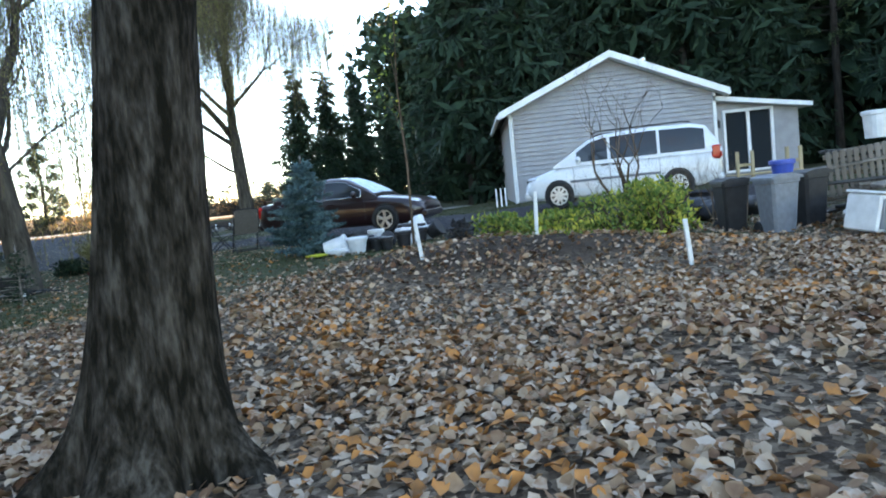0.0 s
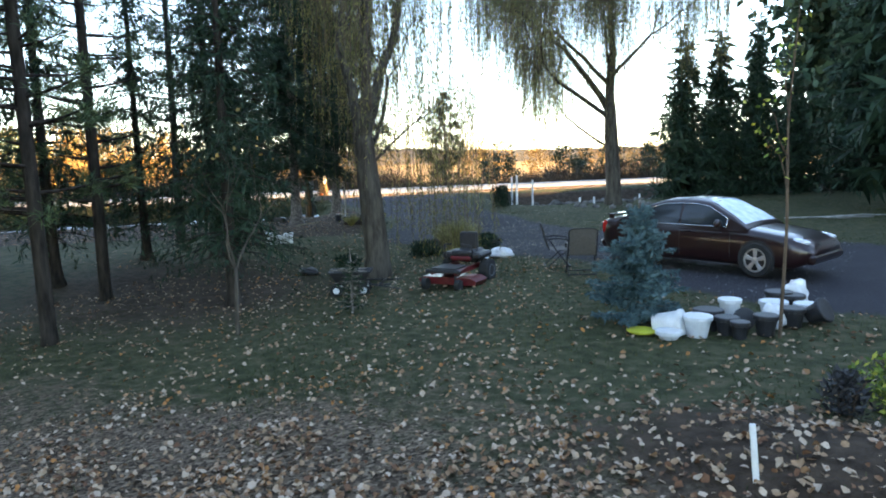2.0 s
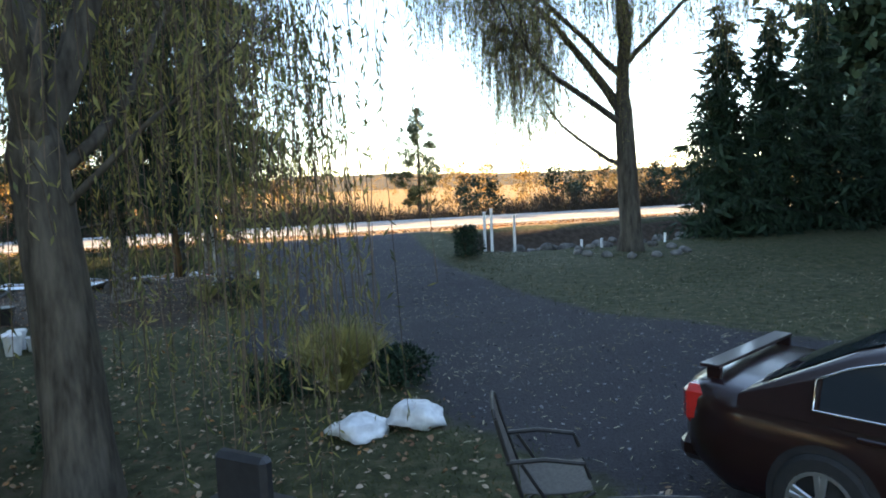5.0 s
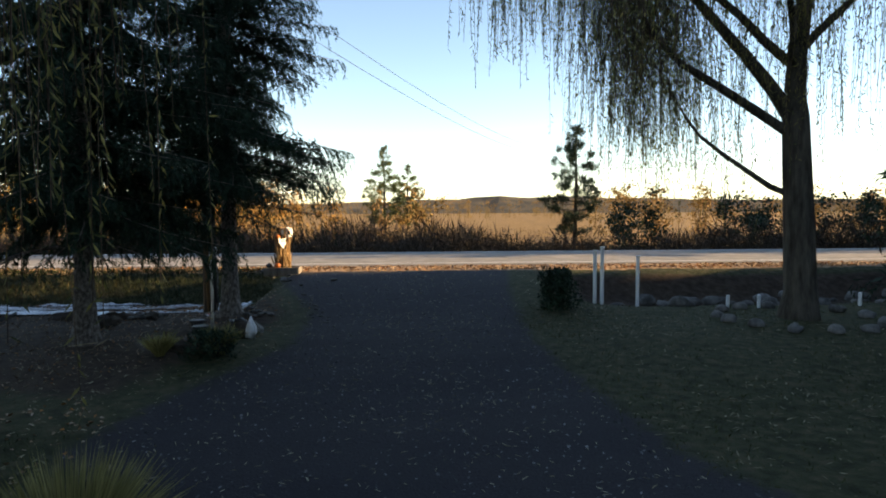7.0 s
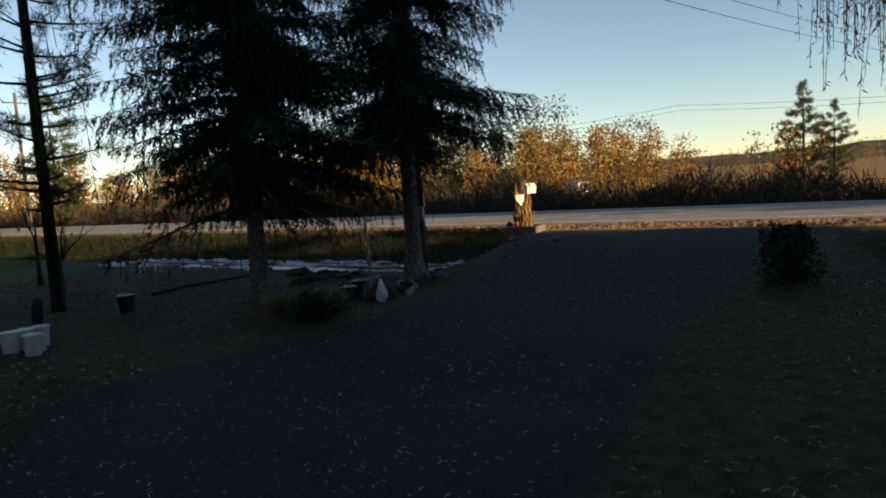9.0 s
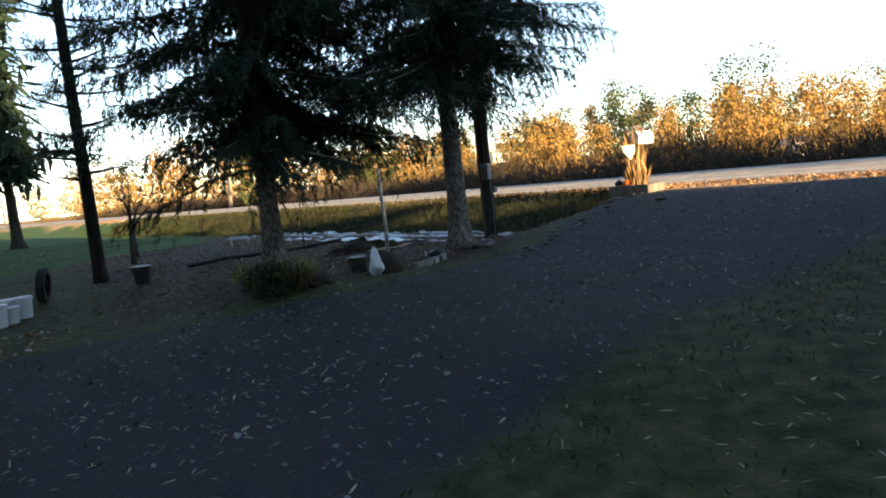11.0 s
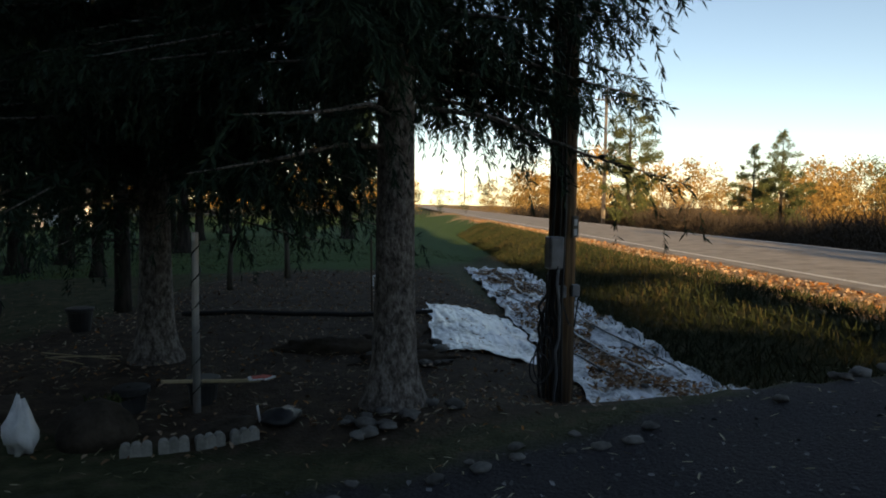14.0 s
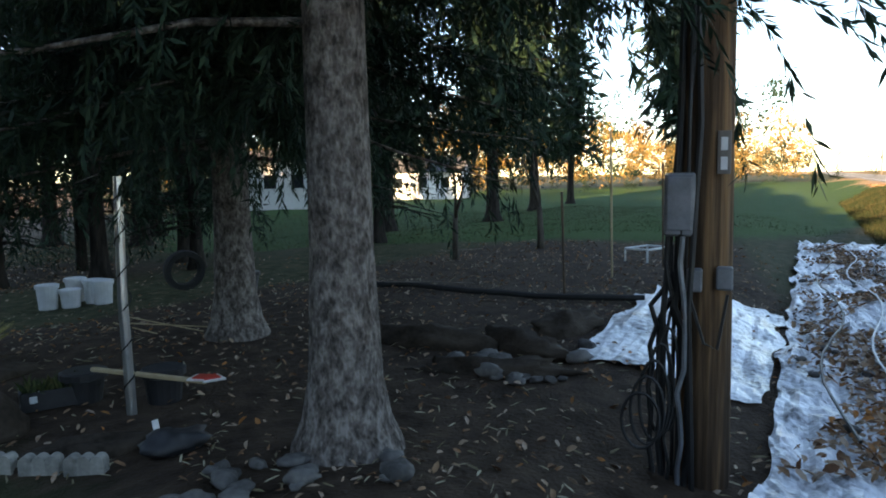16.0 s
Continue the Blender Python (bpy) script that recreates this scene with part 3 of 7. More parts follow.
def limb(geo, rnd, p, d, length, r, depth, tips, bend=0.25, split=(2, 3), up=0.12, shrink=0.68, n=7):
    """A limb that bends, tapers and forks."""
    pts, rad = [Vector(p)], [r]
    d = Vector(d).normalized()
    steps = 4
    for i in range(steps):
        d = (d + Vector((rnd.uniform(-bend, bend), rnd.uniform(-bend, bend), rnd.uniform(-bend, bend) * 0.6 + up))).normalized()
        pts.append(pts[-1] + d * length / steps)
        rad.append(r * (1 - 0.45 * (i + 1) / steps))
    geo.tube(pts, rad, max(3, n), False)
    for q in pts[2:]:
        tips.append((q.copy(), d.copy(), depth))
    if depth > 0:
        for _ in range(rnd.randint(*split)):
            a = Vector((rnd.uniform(-1, 1), rnd.uniform(-1, 1), rnd.uniform(-0.3, 0.7)))
            limb(geo, rnd, pts[-1], d + a * 0.8, length * rnd.uniform(shrink - 0.12, shrink + 0.1), rad[-1] * 0.72, depth - 1, tips, bend, split, up, shrink, n - 1)


def willow(name, label, x, y, h, r0, seed, limbs, strand, n_strand, low, reach=9.0, lean=0.05, bare=0.0):
    """A weeping willow: heavy forked limbs and long hanging strands of narrow leaves."""
    rnd, nr = random.Random(seed), np.random.RandomState(seed)
    t = thing(name, label, "tree", pose(x, y, gz(x, y)))
    wood, tips = Geo(), []
    fork, ln0 = h * 0.27, lean
    wood.tube([(0, 0, -0.3), (0, 0, 0.1), (0.02, 0, 0.5), (ln0 * 0.5, 0.02, fork * 0.6), (ln0, 0, fork), (ln0 * 1.1, 0.02, fork * 1.12), (ln0 * 1.2, 0.03, fork * 1.3)], [r0 * 1.6, r0 * 1.35, r0 * 1.1, r0, r0 * 0.9, r0 * 0.62, r0 * 0.2], 14)
    for z0, d, ln_, rr, dep in limbs:
        limb(wood, rnd, (ln0 * z0, 0, fork * z0), d, ln_, r0 * rr, dep, tips, 0.2, (2, 3), 0.06)
    part("trunk", wood, M["bark_willow"], t, smooth=True)
    C, D = [], []
    hang = Geo()
    for _ in range(n_strand):
        p, d, dep = rnd.choice(tips)
        p = p + Vector((rnd.uniform(-1, 1), rnd.uniform(-1, 1), rnd.uniform(-0.3, 0.5))) * 0.9
        ln_ = min(rnd.uniform(*strand), p.z - low * rnd.uniform(0.7, 1.8))
        ln_ = min(ln_, p.z - bare * max(0.0, -p.y) / (abs(p.x) + abs(p.y) + 0.3))
        if ln_ < 0.5 or p.x * 0.84 + p.y * 0.54 > reach:
            continue
        m = int(ln_ / 0.06)
        s = np.linspace(0, 1, m)
        dx, dy = nr.uniform(-0.35, 0.35, 2)
        c = np.stack([p.x + dx * np.sqrt(s) + 0.04 * np.sin(9 * s + dx * 20), p.y + dy * np.sqrt(s), p.z + 0.15 * np.sin(s * 3) - ln_ * s], 1)
        keep = nr.rand(m) < 0.75
        C.append(c[keep])
        D.append(unit(nr.normal(0, 0.55, (keep.sum(), 3)) + np.array([0, 0, -1.0])))
        hang.tube([tuple(c[i]) for i in np.linspace(0, m - 1, 3).astype(int)], 0.004, 3, False)
    part("withy", hang, M["twig"], t)
    C, D = np.concatenate(C), np.concatenate(D)
    S = unit(np.cross(D, nr.normal(0, 1, D.shape)))
    part("crown", quads_mesh("crown", leaf_quads(C, D, S, nr.uniform(0.08, 0.14, len(C)), nr.uniform(0.014, 0.026, len(C))), M["willow_leaf"]), None, t)
    return t


def pine_meshes(seed, h, r, base, r0, mat="needles_pine", tufts=26, whorl=0.8, size=1.0, thin=0.075):
    """An airy pine: a bare trunk and spaced limbs that end in tufts."""
    rnd = np.random.RandomState(seed)
    trunk = Geo()
    trunk.tube([(0, 0, -0.3), (0, 0, 0.3), (0.05, 0.03, h * 0.5), (0, 0, h)], [r0 * 1.4, r0 * 1.05, r0 * 0.75, 0.02], 10)
    C, D, L = [], [], []
    z = base
    while z < h:
        k = (z - base) / (h - base)
        for _ in range(rnd.randint(3, 6)):
            a = rnd.uniform(0, 6.283)
            ln_ = max(0.3, r * (1 - k) ** 0.6 * min(1, 0.55 + k * 1.6) * rnd.uniform(0.5, 1.1))
            s = np.linspace(0, 1, 5)
            pts = np.stack([np.cos(a) * ln_ * s, np.sin(a) * ln_ * s, z + ln_ * (0.05 * s + 0.12 * s * s) + rnd.uniform(-0.2, 0.2)], 1)
            trunk.tube([tuple(p) for p in pts], list(np.linspace(0.03 * (1 - k) + 0.008, 0.004, 5)), 4, False)
            for q in rnd.uniform(0.35, 1.0, max(3, int(ln_ * 4))):
                c = np.array([np.interp(q, s, pts[:, i]) for i in range(3)]) + rnd.normal(0, 0.09, 3)
                d = unit(rnd.normal(0, 1, (tufts, 3)) + np.array([np.cos(a) * 0.7, np.sin(a) * 0.7, 0.35]))
                C.append(np.repeat(c[None], tufts, 0) + rnd.normal(0, 0.05, (tufts, 3))), D.append(d), L.append(rnd.uniform(0.12, 0.26, tufts) * size)
        z += whorl * rnd.uniform(0.7, 1.2)
    C, D, L = np.concatenate(C), np.concatenate(D), np.concatenate(L)
    S = unit(np.cross(D, rnd.normal(0, 1, D.shape)))
    return trunk.mesh("trunk", M["bark_shade"], True), quads_mesh("crown", leaf_quads(C, D, S, L, L * thin), M[mat])


def bare_meshes(seed, h, r0, leaves, depth=4, mat="far_leaf", leaf=0.09):
    """A broad-leaved tree late in autumn, with few leaves left."""
    rnd, nr = random.Random(seed), np.random.RandomState(seed)
    wood, tips = Geo(), []
    wood.tube([(0, 0, -0.2), (0, 0, 0.2), (0.03, 0.02, h * 0.3)], [r0 * 1.4, r0 * 1.1, r0 * 0.85], 9)
    for _ in range(3):
        limb(wood, rnd, (0.03, 0.02, h * 0.28), (rnd.uniform(-0.6, 0.6), rnd.uniform(-0.6, 0.6), 1), h * 0.26, r0 * 0.6, depth, tips, 0.25, (2, 3), 0.1, 0.72)
    ends = np.array([tuple(p) for p, d, k in tips if k <= 1])
    c = ends[nr.randint(0, len(ends), max(1, leaves))] + nr.normal(0, 0.22, (max(1, leaves), 3))
    d = unit(nr.normal(0, 1, c.shape) + np.array([0, 0, -0.6]))
    s = unit(np.cross(d, nr.normal(0, 1, d.shape)))
    return wood.mesh("trunk", M["bark_willow"], True), quads_mesh("crown", leaf_quads(c, d, s, nr.uniform(leaf * 0.7, leaf * 1.3, len(c)), nr.uniform(leaf * 0.5, leaf * 0.9, len(c))), M[mat])


# the great maple beside the start of the walk
t0 = thing("maple_tree", "massive old maple trunk with flared roots in leaf litter", "tree", pose(-3.44, 5.3, gz(-3.44, 5.3)) @ Matrix.Scale(0.9, 4))
g = Geo()
vs, fs = [], []
NSEG = 72
levels = [(float(z), float(np.interp(z, (-0.4, 0.0, 0.08, 0.18, 0.35, 0.6, 1.0, 1.6, 2.4, 3.4, 4.6, 5.8), (0.46, 0.38, 0.325, 0.28, 0.24, 0.21, 0.185, 0.168, 0.16, 0.155, 0.15, 0.14)))) for z in np.concatenate([np.arange(-0.4, 1.6, 0.07), np.arange(1.6, 5.81, 0.3)])]
for z, r in levels:
    for k in range(NSEG):
        a = 2 * math.pi * k / NSEG
        lobe = 1 + (0.2 * math.cos(5 * a + 0.7) + 0.1 * math.cos(8 * a + 2)) * max(0, 1 - z / 0.5) ** 2 + 0.05 * noise.noise(Vector((math.cos(a) * 2, math.sin(a) * 2, z))) + 0.045 * noise.noise(Vector((math.cos(a) * 9, math.sin(a) * 9, z * 1.3)))
        vs.append((r * lobe * math.cos(a) + 0.122 * z, r * lobe * math.sin(a), z))
for i in range(len(levels) - 1):
    for k in range(NSEG):
        fs.append((i * NSEG + k, i * NSEG + (k + 1) % NSEG, (i + 1) * NSEG + (k + 1) % NSEG, (i + 1) * NSEG + k))
g.add(vs, fs)
rnd_m, tips_m = random.Random(3), []
for d in ((0.7, 0.2, 1), (-0.6, 0.5, 1), (0.1, -0.7, 1.1), (-0.2, -0.1, 1.4)):
    limb(g, rnd_m, (0.68, 0, 5.6), d, 3.0, 0.11, 4, tips_m, 0.25, (2, 3), 0.1, 0.72)
part("trunk", g, M["bark_maple"], t0, smooth=True)
nr_m = np.random.RandomState(5)
ends = np.array([tuple(p) for p, d, k in tips_m if k <= 1])
c = ends[nr_m.randint(0, len(ends), 2500)] + nr_m.normal(0, 0.3, (2500, 3))
d = unit(nr_m.normal(0, 1, c.shape))
s = unit(np.cross(d, nr_m.normal(0, 1, d.shape)))
part("crown", quads_mesh("crown", leaf_quads(c, d, s, nr_m.uniform(0.08, 0.14, 2500), nr_m.uniform(0.06, 0.1, 2500)), M["far_leaf"]), None, t0)

willow("weeping_willow", "weeping willow with yellow-green hanging strands beside the drive", -11.6, 16.6, 11.0, 0.24, 11,
       [(0.9, (-0.5, 0.3, 1), 2.8, 0.62, 3), (1.0, (0.45, -0.35, 1), 2.8, 0.6, 3), (0.8, (0.75, 0.65, 0.7), 1.3, 0.16, 2), (1.0, (0.1, 0.4, 1.2), 3.2, 0.6, 3), (0.9, (0.1, 1.0, 0.55), 2.6, 0.26, 3)], (1.2, 4.8), 1150, 0.4, 2.8, -0.25, 6.5)
willow("weeping_willow", "old weeping willow with forked limbs and thin hanging strands", -12.3, 32.9, 14.5, 0.28, 23,
       [(0.96, (-0.85, -0.5, 0.95), 3.4, 0.56, 3), (1.12, (0.0, 0.02, 1.6), 3.6, 0.72, 3), (1.3, (0.8, 0.4, 0.9), 2.4, 0.34, 3), (0.6, (-0.85, -0.5, 0.35), 2.2, 0.24, 3), (1.25, (-0.6, -0.6, 0.8), 3.0, 0.36, 3), (1.2, (0.2, -0.9, 0.8), 2.6, 0.3, 3), (0.9, (-0.55, -0.9, 0.6), 3.6, 0.38, 3)], (0.7, 3.6), 5000, 2.2, 9.0, -0.15)

# tall spruces by the drive
SPR_BIG = bough_spruce_meshes(1, 17.0, 2.75, 2.75, 0.15, "needles", 0.045, 0.5, 0.075, 0.16, 0.26, 0.0095, stray=7, dense=8.0, fill=80, extra=((2.95, 150), (3.1, 163), (3.3, 176), (3.0, 188), (3.4, 140), (2.8, 200), (3.6, 155), (3.7, 170), (3.5, 184), (3.9, 148), (4.1, 162), (4.2, 178), (3.9, 192), (3.2, 208), (3.2, 169), (3.0, 157)))
tree_thing("spruce_tree", "tall dark spruce with grey scaly trunk and drooping boughs", SPR_BIG, -20.23, 24.68, 0, 1.0, "spruces by the drive")
SPR_BIG2 = bough_spruce_meshes(2, 16.0, 3.2, 2.1, 0.15, "needles", 0.05, 0.52, 0.085, 0.17, 0.26, 0.011, stray=6, dense=8.5, fill=92)
tree_thing("spruce_tree", "tall dark spruce with drooping boughs and bare lower trunk", SPR_BIG2, -19.36, 21.75, 40, 1.0, "spruces by the drive")
SPR = [bough_spruce_meshes(3, 13.0, 4.0, 0.5, 0.17, "needles", 0.18, 0.66, 0.27, 0.19, 0.44, 0.08, bark="bark_shade", power=0.9, fill=9, twig=(2.6, 4.6)), bough_spruce_meshes(4, 12.0, 3.8, 0.4, 0.16, "needles", 0.18, 0.66, 0.27, 0.19, 0.44, 0.08, bark="bark_shade", power=0.9, fill=9, twig=(2.6, 4.6)), bough_spruce_meshes(5, 15.0, 3.4, 0.7, 0.2, "needles", 0.19, 0.64, 0.3, 0.2, 0.46, 0.085, bark="bark_shade", fill=9, twig=(2.6, 4.6))]
AIRY = [bough_spruce_meshes(16, 12.0, 2.2, 1.5, 0.11, "needles", 0.12, 0.44, 0.14, 0.17, 0.4, 0.046, bark="bark_shade", stray=8, fill=12), bough_spruce_meshes(18, 11.0, 2.0, 1.3, 0.1, "needles", 0.12, 0.44, 0.14, 0.17, 0.4, 0.046, bark="bark_shade", stray=8, fill=12)]
FSPR = [bough_spruce_meshes(14, 14.0, 2.9, 1.0, 0.18, "needles", 0.3, 0.7, 0.3, 0.2, 0.5, 0.09, bark="bark_shade", fill=6, twig=(2.6, 4.6)), bough_spruce_meshes(15, 16.0, 3.0, 3.4, 0.2, "needles", 0.3, 0.7, 0.3, 0.2, 0.5, 0.09, bark="bark_shade", fill=6, twig=(2.6, 4.6))]
PINE = [pine_meshes(6, 12.0, 2.4, 2.1, 0.115, tufts=36, whorl=0.48), pine_meshes(7, 14.0, 2.8, 3.5, 0.18, tufts=11, thin=0.15)]
tree_thing("pine_tree", "slender pine with thin airy tufts and dark trunk", PINE[0], -20.2, 17.8, 10, 1.0, "pines in the yard")
tree_thing("pine_tree", "slender pine with bare lower trunk at the grove's edge", PINE[0], -12.5, 10.15, 200, 0.9, "pines in the yard")
tree_thing("pine_tree", "slender pine with bare dark lower trunk", PINE[0], -15.1, 12.5, 120, 0.95, "pines in the yard")
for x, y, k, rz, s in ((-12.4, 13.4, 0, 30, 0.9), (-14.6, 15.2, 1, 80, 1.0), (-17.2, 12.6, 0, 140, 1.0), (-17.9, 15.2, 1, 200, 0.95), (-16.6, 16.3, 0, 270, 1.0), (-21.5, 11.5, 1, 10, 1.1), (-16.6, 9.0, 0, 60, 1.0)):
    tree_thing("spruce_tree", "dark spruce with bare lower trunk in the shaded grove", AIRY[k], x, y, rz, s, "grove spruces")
# the row by the road, past the old willow
for i, (v, w, k, s) in enumerate(((23.4, 32.4, 0, 0.62), (25.4, 32.4, 1, 0.66), (27.6, 32.5, 0, 0.66), (29.8, 32.3, 1, 0.5), (33.4, 32.0, 0, 0.9), (36.5, 31.8, 2, 1.05), (41, 31.8, 2, 1.15), (35, 31, 2, 0.95), (34, 28.0, 2, 0.85), (39, 27, 0, 1.1))):
    x, y = road_xy(v, w)
    tree_thing("spruce_tree", "dark green spruce in the row along the road", SPR[k], x, y, 47 * i, s, "spruces along the road")
# woods behind the house
rw = random.Random(9)
for i in range(22):
    x, y = -2.2 + (i % 17) * 2.3 + rw.uniform(-1, 1), (37 if i < 17 else 44) + rw.uniform(-2.5, 2.5) + max(0, (i % 17) - 8) * -0.4
    if i < 4:
        y -= 2.5
    if i in (5, 7, 9, 10, 12, 13, 15):
        continue
    if rw.random() < 0.62 or i < 8:
        tree_thing("spruce_tree", "tall dark spruce in the woods behind the house", FSPR[rw.randrange(2)], x, y, rw.uniform(0, 360), rw.uniform(0.95, 1.25), "woods behind the house")
    else:
        tree_thing("pine_tree", "tall pine with bare trunk in the woods behind the house", PINE[1], x, y, rw.uniform(0, 360), rw.uniform(0.9, 1.2), "woods behind the house")
for x, y, s in ((14, 24, 1.0), (17, 20, 1.1), (15, 30, 1.0), (20, 26, 1.1), (14.5, 16, 1.0), (18, 12, 1.1), (14, 8, 1.0), (17, 3, 1.1)):
    tree_thing("spruce_tree", "tall dark spruce in the woods beside the house", FSPR[int(x) % 2], x, y, x * 40, s, "woods behind the house")
# the small blue spruce beside the parked car
tree_thing("blue_spruce", "small blue spruce beside the parked car", bough_spruce_meshes(8, 1.53, 0.76, 0.08, 0.025, "needles_blue", 0.02, 0.2, 0.05, 0.26, 0.3, 0.0042, power=0.8, sag=0.02, fall=0.15, fill=120), -4.9, 13.6, 0, 1.0)
tree_thing("seedling_spruce", "thin young spruce seedling in the lawn", bough_spruce_meshes(9, 0.95, 0.34, 0.1, 0.012, "needles", 0.035, 0.14, 0.045, 0.25, 0.4, 0.014, power=0.8, sag=0.05, fall=0.3), -9.4, 13.3, 0, 1.0)

# across the road
tree_thing("pine_tree", "lone pine with layered limbs across the road", pine_meshes(12, 8.6, 2.9, 0.9, 0.16, "needles", 34, 0.5, 1.9, 0.11), -38.2, 59.0, 0, 1.0, "pines across the road")
FARPINE = pine_meshes(13, 12.5, 4.6, 1.0, 0.2, "far_pine", 13, 0.7, 2.8, 0.13)
for x, y, s, rz in ((-107, 92, 1.15, 0), (-104, 95, 0.9, 60), (-58.6, 12, 0.52, 20), (-60.5, 9.5, 0.48, 90), (-58, 2, 0.75, 150)):
    tree_thing("pine_tree", "sunlit pine beyond the road", FARPINE, x, y, rz, s, "pines across the road")

nr = np.random.RandomState(21)


def brush_band(name, label, v0, v1, w0, w1, n, h0, h1, mat):
    """A thicket of thin upright and leaning stems."""
    v, w = nr.uniform(v0, v1, n), nr.uniform(w0, w1, n)
    x, y = v * ROAD_D[0] + w * ROAD_N[0], v * ROAD_D[1] + w * ROAD_N[1]
    lump = 0.85 + 0.3 * np.sin(v * 0.35 + 1) * np.sin(v * 0.13 + w * 0.3) + 0.15 * np.sin(v * 1.1)
    c = np.stack([x, y, ground_z(x, y) + nr.uniform(0, 1.0, n) * lump * h1], 1)
    d = unit(nr.normal(0, 0.75, (n, 3)) + np.array([0, 0, 0.8]))
    s = unit(np.cross(d, nr.normal(0, 1, d.shape)))
    ob = new(name, quads_mesh(name, leaf_quads(c, d, s, nr.uniform(h0, h1, n) * lump, nr.uniform(0.012, 0.05, n)), M[mat]))
    return tagged(ob, label, "brush", kind="stuff")


brush_band("brush", "dense brown leafless brush along the far side of the road", -75, 75, 46.0, 52, 110000, 0.35, 1.2, "brush")
brush_band("tall_brush", "taller brown brush and saplings beyond the road", -120, 12, 51, 60, 40000, 0.5, 1.6, "brush")
brush_band("field_grass", "dry yellow grass at the field's edge", -40, 120, 56, 120, 16000, 0.2, 0.5, "dry_grass")


def far_wood(name, label, places, h0, h1, mat, per=70, size=1.0):
    """A far wood of many small clumps on thin stems."""
    P = []
    for x, y in places:
        h = nr.uniform(h0, h1)
        z0 = gz(x, y)
        m = max(8, per // 34)
        pine = nr.rand() < 0.4
        k, a = np.sqrt(nr.rand(m)), nr.uniform(0, 6.283, m)
        hh = h * (0.12 + 0.85 * nr.rand(m)) if pine else h * (0.2 + 0.75 * nr.rand(m))
        rad = (h * 0.26 * (1.05 - hh / h) if pine else h * 0.3 * np.sqrt(np.clip(1 - ((hh / h - 0.55) / 0.48) ** 2, 0.05, 1))) * k
        clump = np.stack([x + rad * np.cos(a), y + rad * np.sin(a), z0 + hh], 1)
        c = clump[nr.randint(0, m, per)] + nr.normal(0, 1, (per, 3)) * h * np.array([0.06, 0.06, 0.04])
        d = unit(nr.normal(0, 1, c.shape))
        s = unit(np.cross(d, nr.normal(0, 1, d.shape)))
        P.append(leaf_quads(c, d, s, nr.uniform(0.03, 0.06, per) * h * size, nr.uniform(0.016, 0.034, per) * h * size))
        st = np.array([[x, y, z0]])
        P.append(leaf_quads(st, np.array([[0, 0, 1.0]]), unit(np.array([[0.7, 0.7, 0]])), np.array([h * 0.8]), np.array([h * 0.016])))
    return tagged(new(name, quads_mesh(name, np.concatenate(P), M[mat])), label, "woods", kind="stuff")


def scatter(v0, v1, w0, w1, n):
    v, w = nr.uniform(v0, v1, n), nr.uniform(w0, w1, n)
    return [road_xy(a, b) for a, b in zip(v, w)]


far_wood("far_woods", "sunlit autumn woods across the road", scatter(-75, -2, 68, 100, 110), 4, 8, "far_leaf", 900, 0.8)
far_wood("far_pine_woods", "sunlit pines in the woods across the road", scatter(-75, -4, 74, 100, 40), 6, 9.5, "far_pine", 1300, 0.7)
far_wood("orange_bushes", "low sunlit orange bushes beyond the roadside brush", scatter(-60, 13, 60, 74, 90) + scatter(27, 80, 62, 90, 70), 3.4, 5.4, "far_leaf", 380, 1.0)
far_wood("dark_hedge", "dark evergreen hedge beyond the road", scatter(22, 46, 50, 57, 40), 2.4, 3.8, "needles", 420, 1.3)
far_wood("field_woods", "low far line of trees beyond the field", scatter(-80, 460, 230, 330, 620), 5, 9.5, "far_leaf", 90)
far_wood("roadside_woods", "brown trees along the road beyond the drive", scatter(64, 170, 52, 80, 80), 4, 8, "far_leaf", 260)
# added conifers whose long shadow falls along the far-side brush
far_wood("roadside_thicket", "tall close-grown dark conifers added to shade the roadside brush", scatter(52, 74, 46.6, 56, 50), 16, 20, "needles", 700, 1.2)
far_wood("lane_woods", "trees along the road towards the neighbour", scatter(-150, -55, 47, 80, 90), 5, 10, "far_leaf", 520, 0.9)
far_wood("lawn_end_woods", "sunlit orange trees past the end of the neighbouring lawn", scatter(-150, -72, 2, 33, 90), 5, 10, "far_leaf", 420, 0.9)

# the far hill
hv = np.linspace(-900, 1500, 120)
g = Geo()
for i, v in enumerate(hv):
    top = 9 + 3.5 * math.sin(v * 0.004 + 0.6) + 2.5 * math.sin(v * 0.011) + 1.2 * math.sin(v * 0.07) + 0.8 * math.sin(v * 0.19)
    for w, z in ((640, -4), (760, top), (1100, top + 4), (1400, -5)):
        g.v.append((*road_xy(v, w), z))
for i in range(len(hv) - 1):
    for k in range(3):
        g.f.append((i * 4 + k, i * 4 + k + 1, i * 4 + 5 + k, i * 4 + 4 + k))
single("far_hill", g, M["hill"], "low wooded hill on the horizon in warm light", "hill", kind="structure")

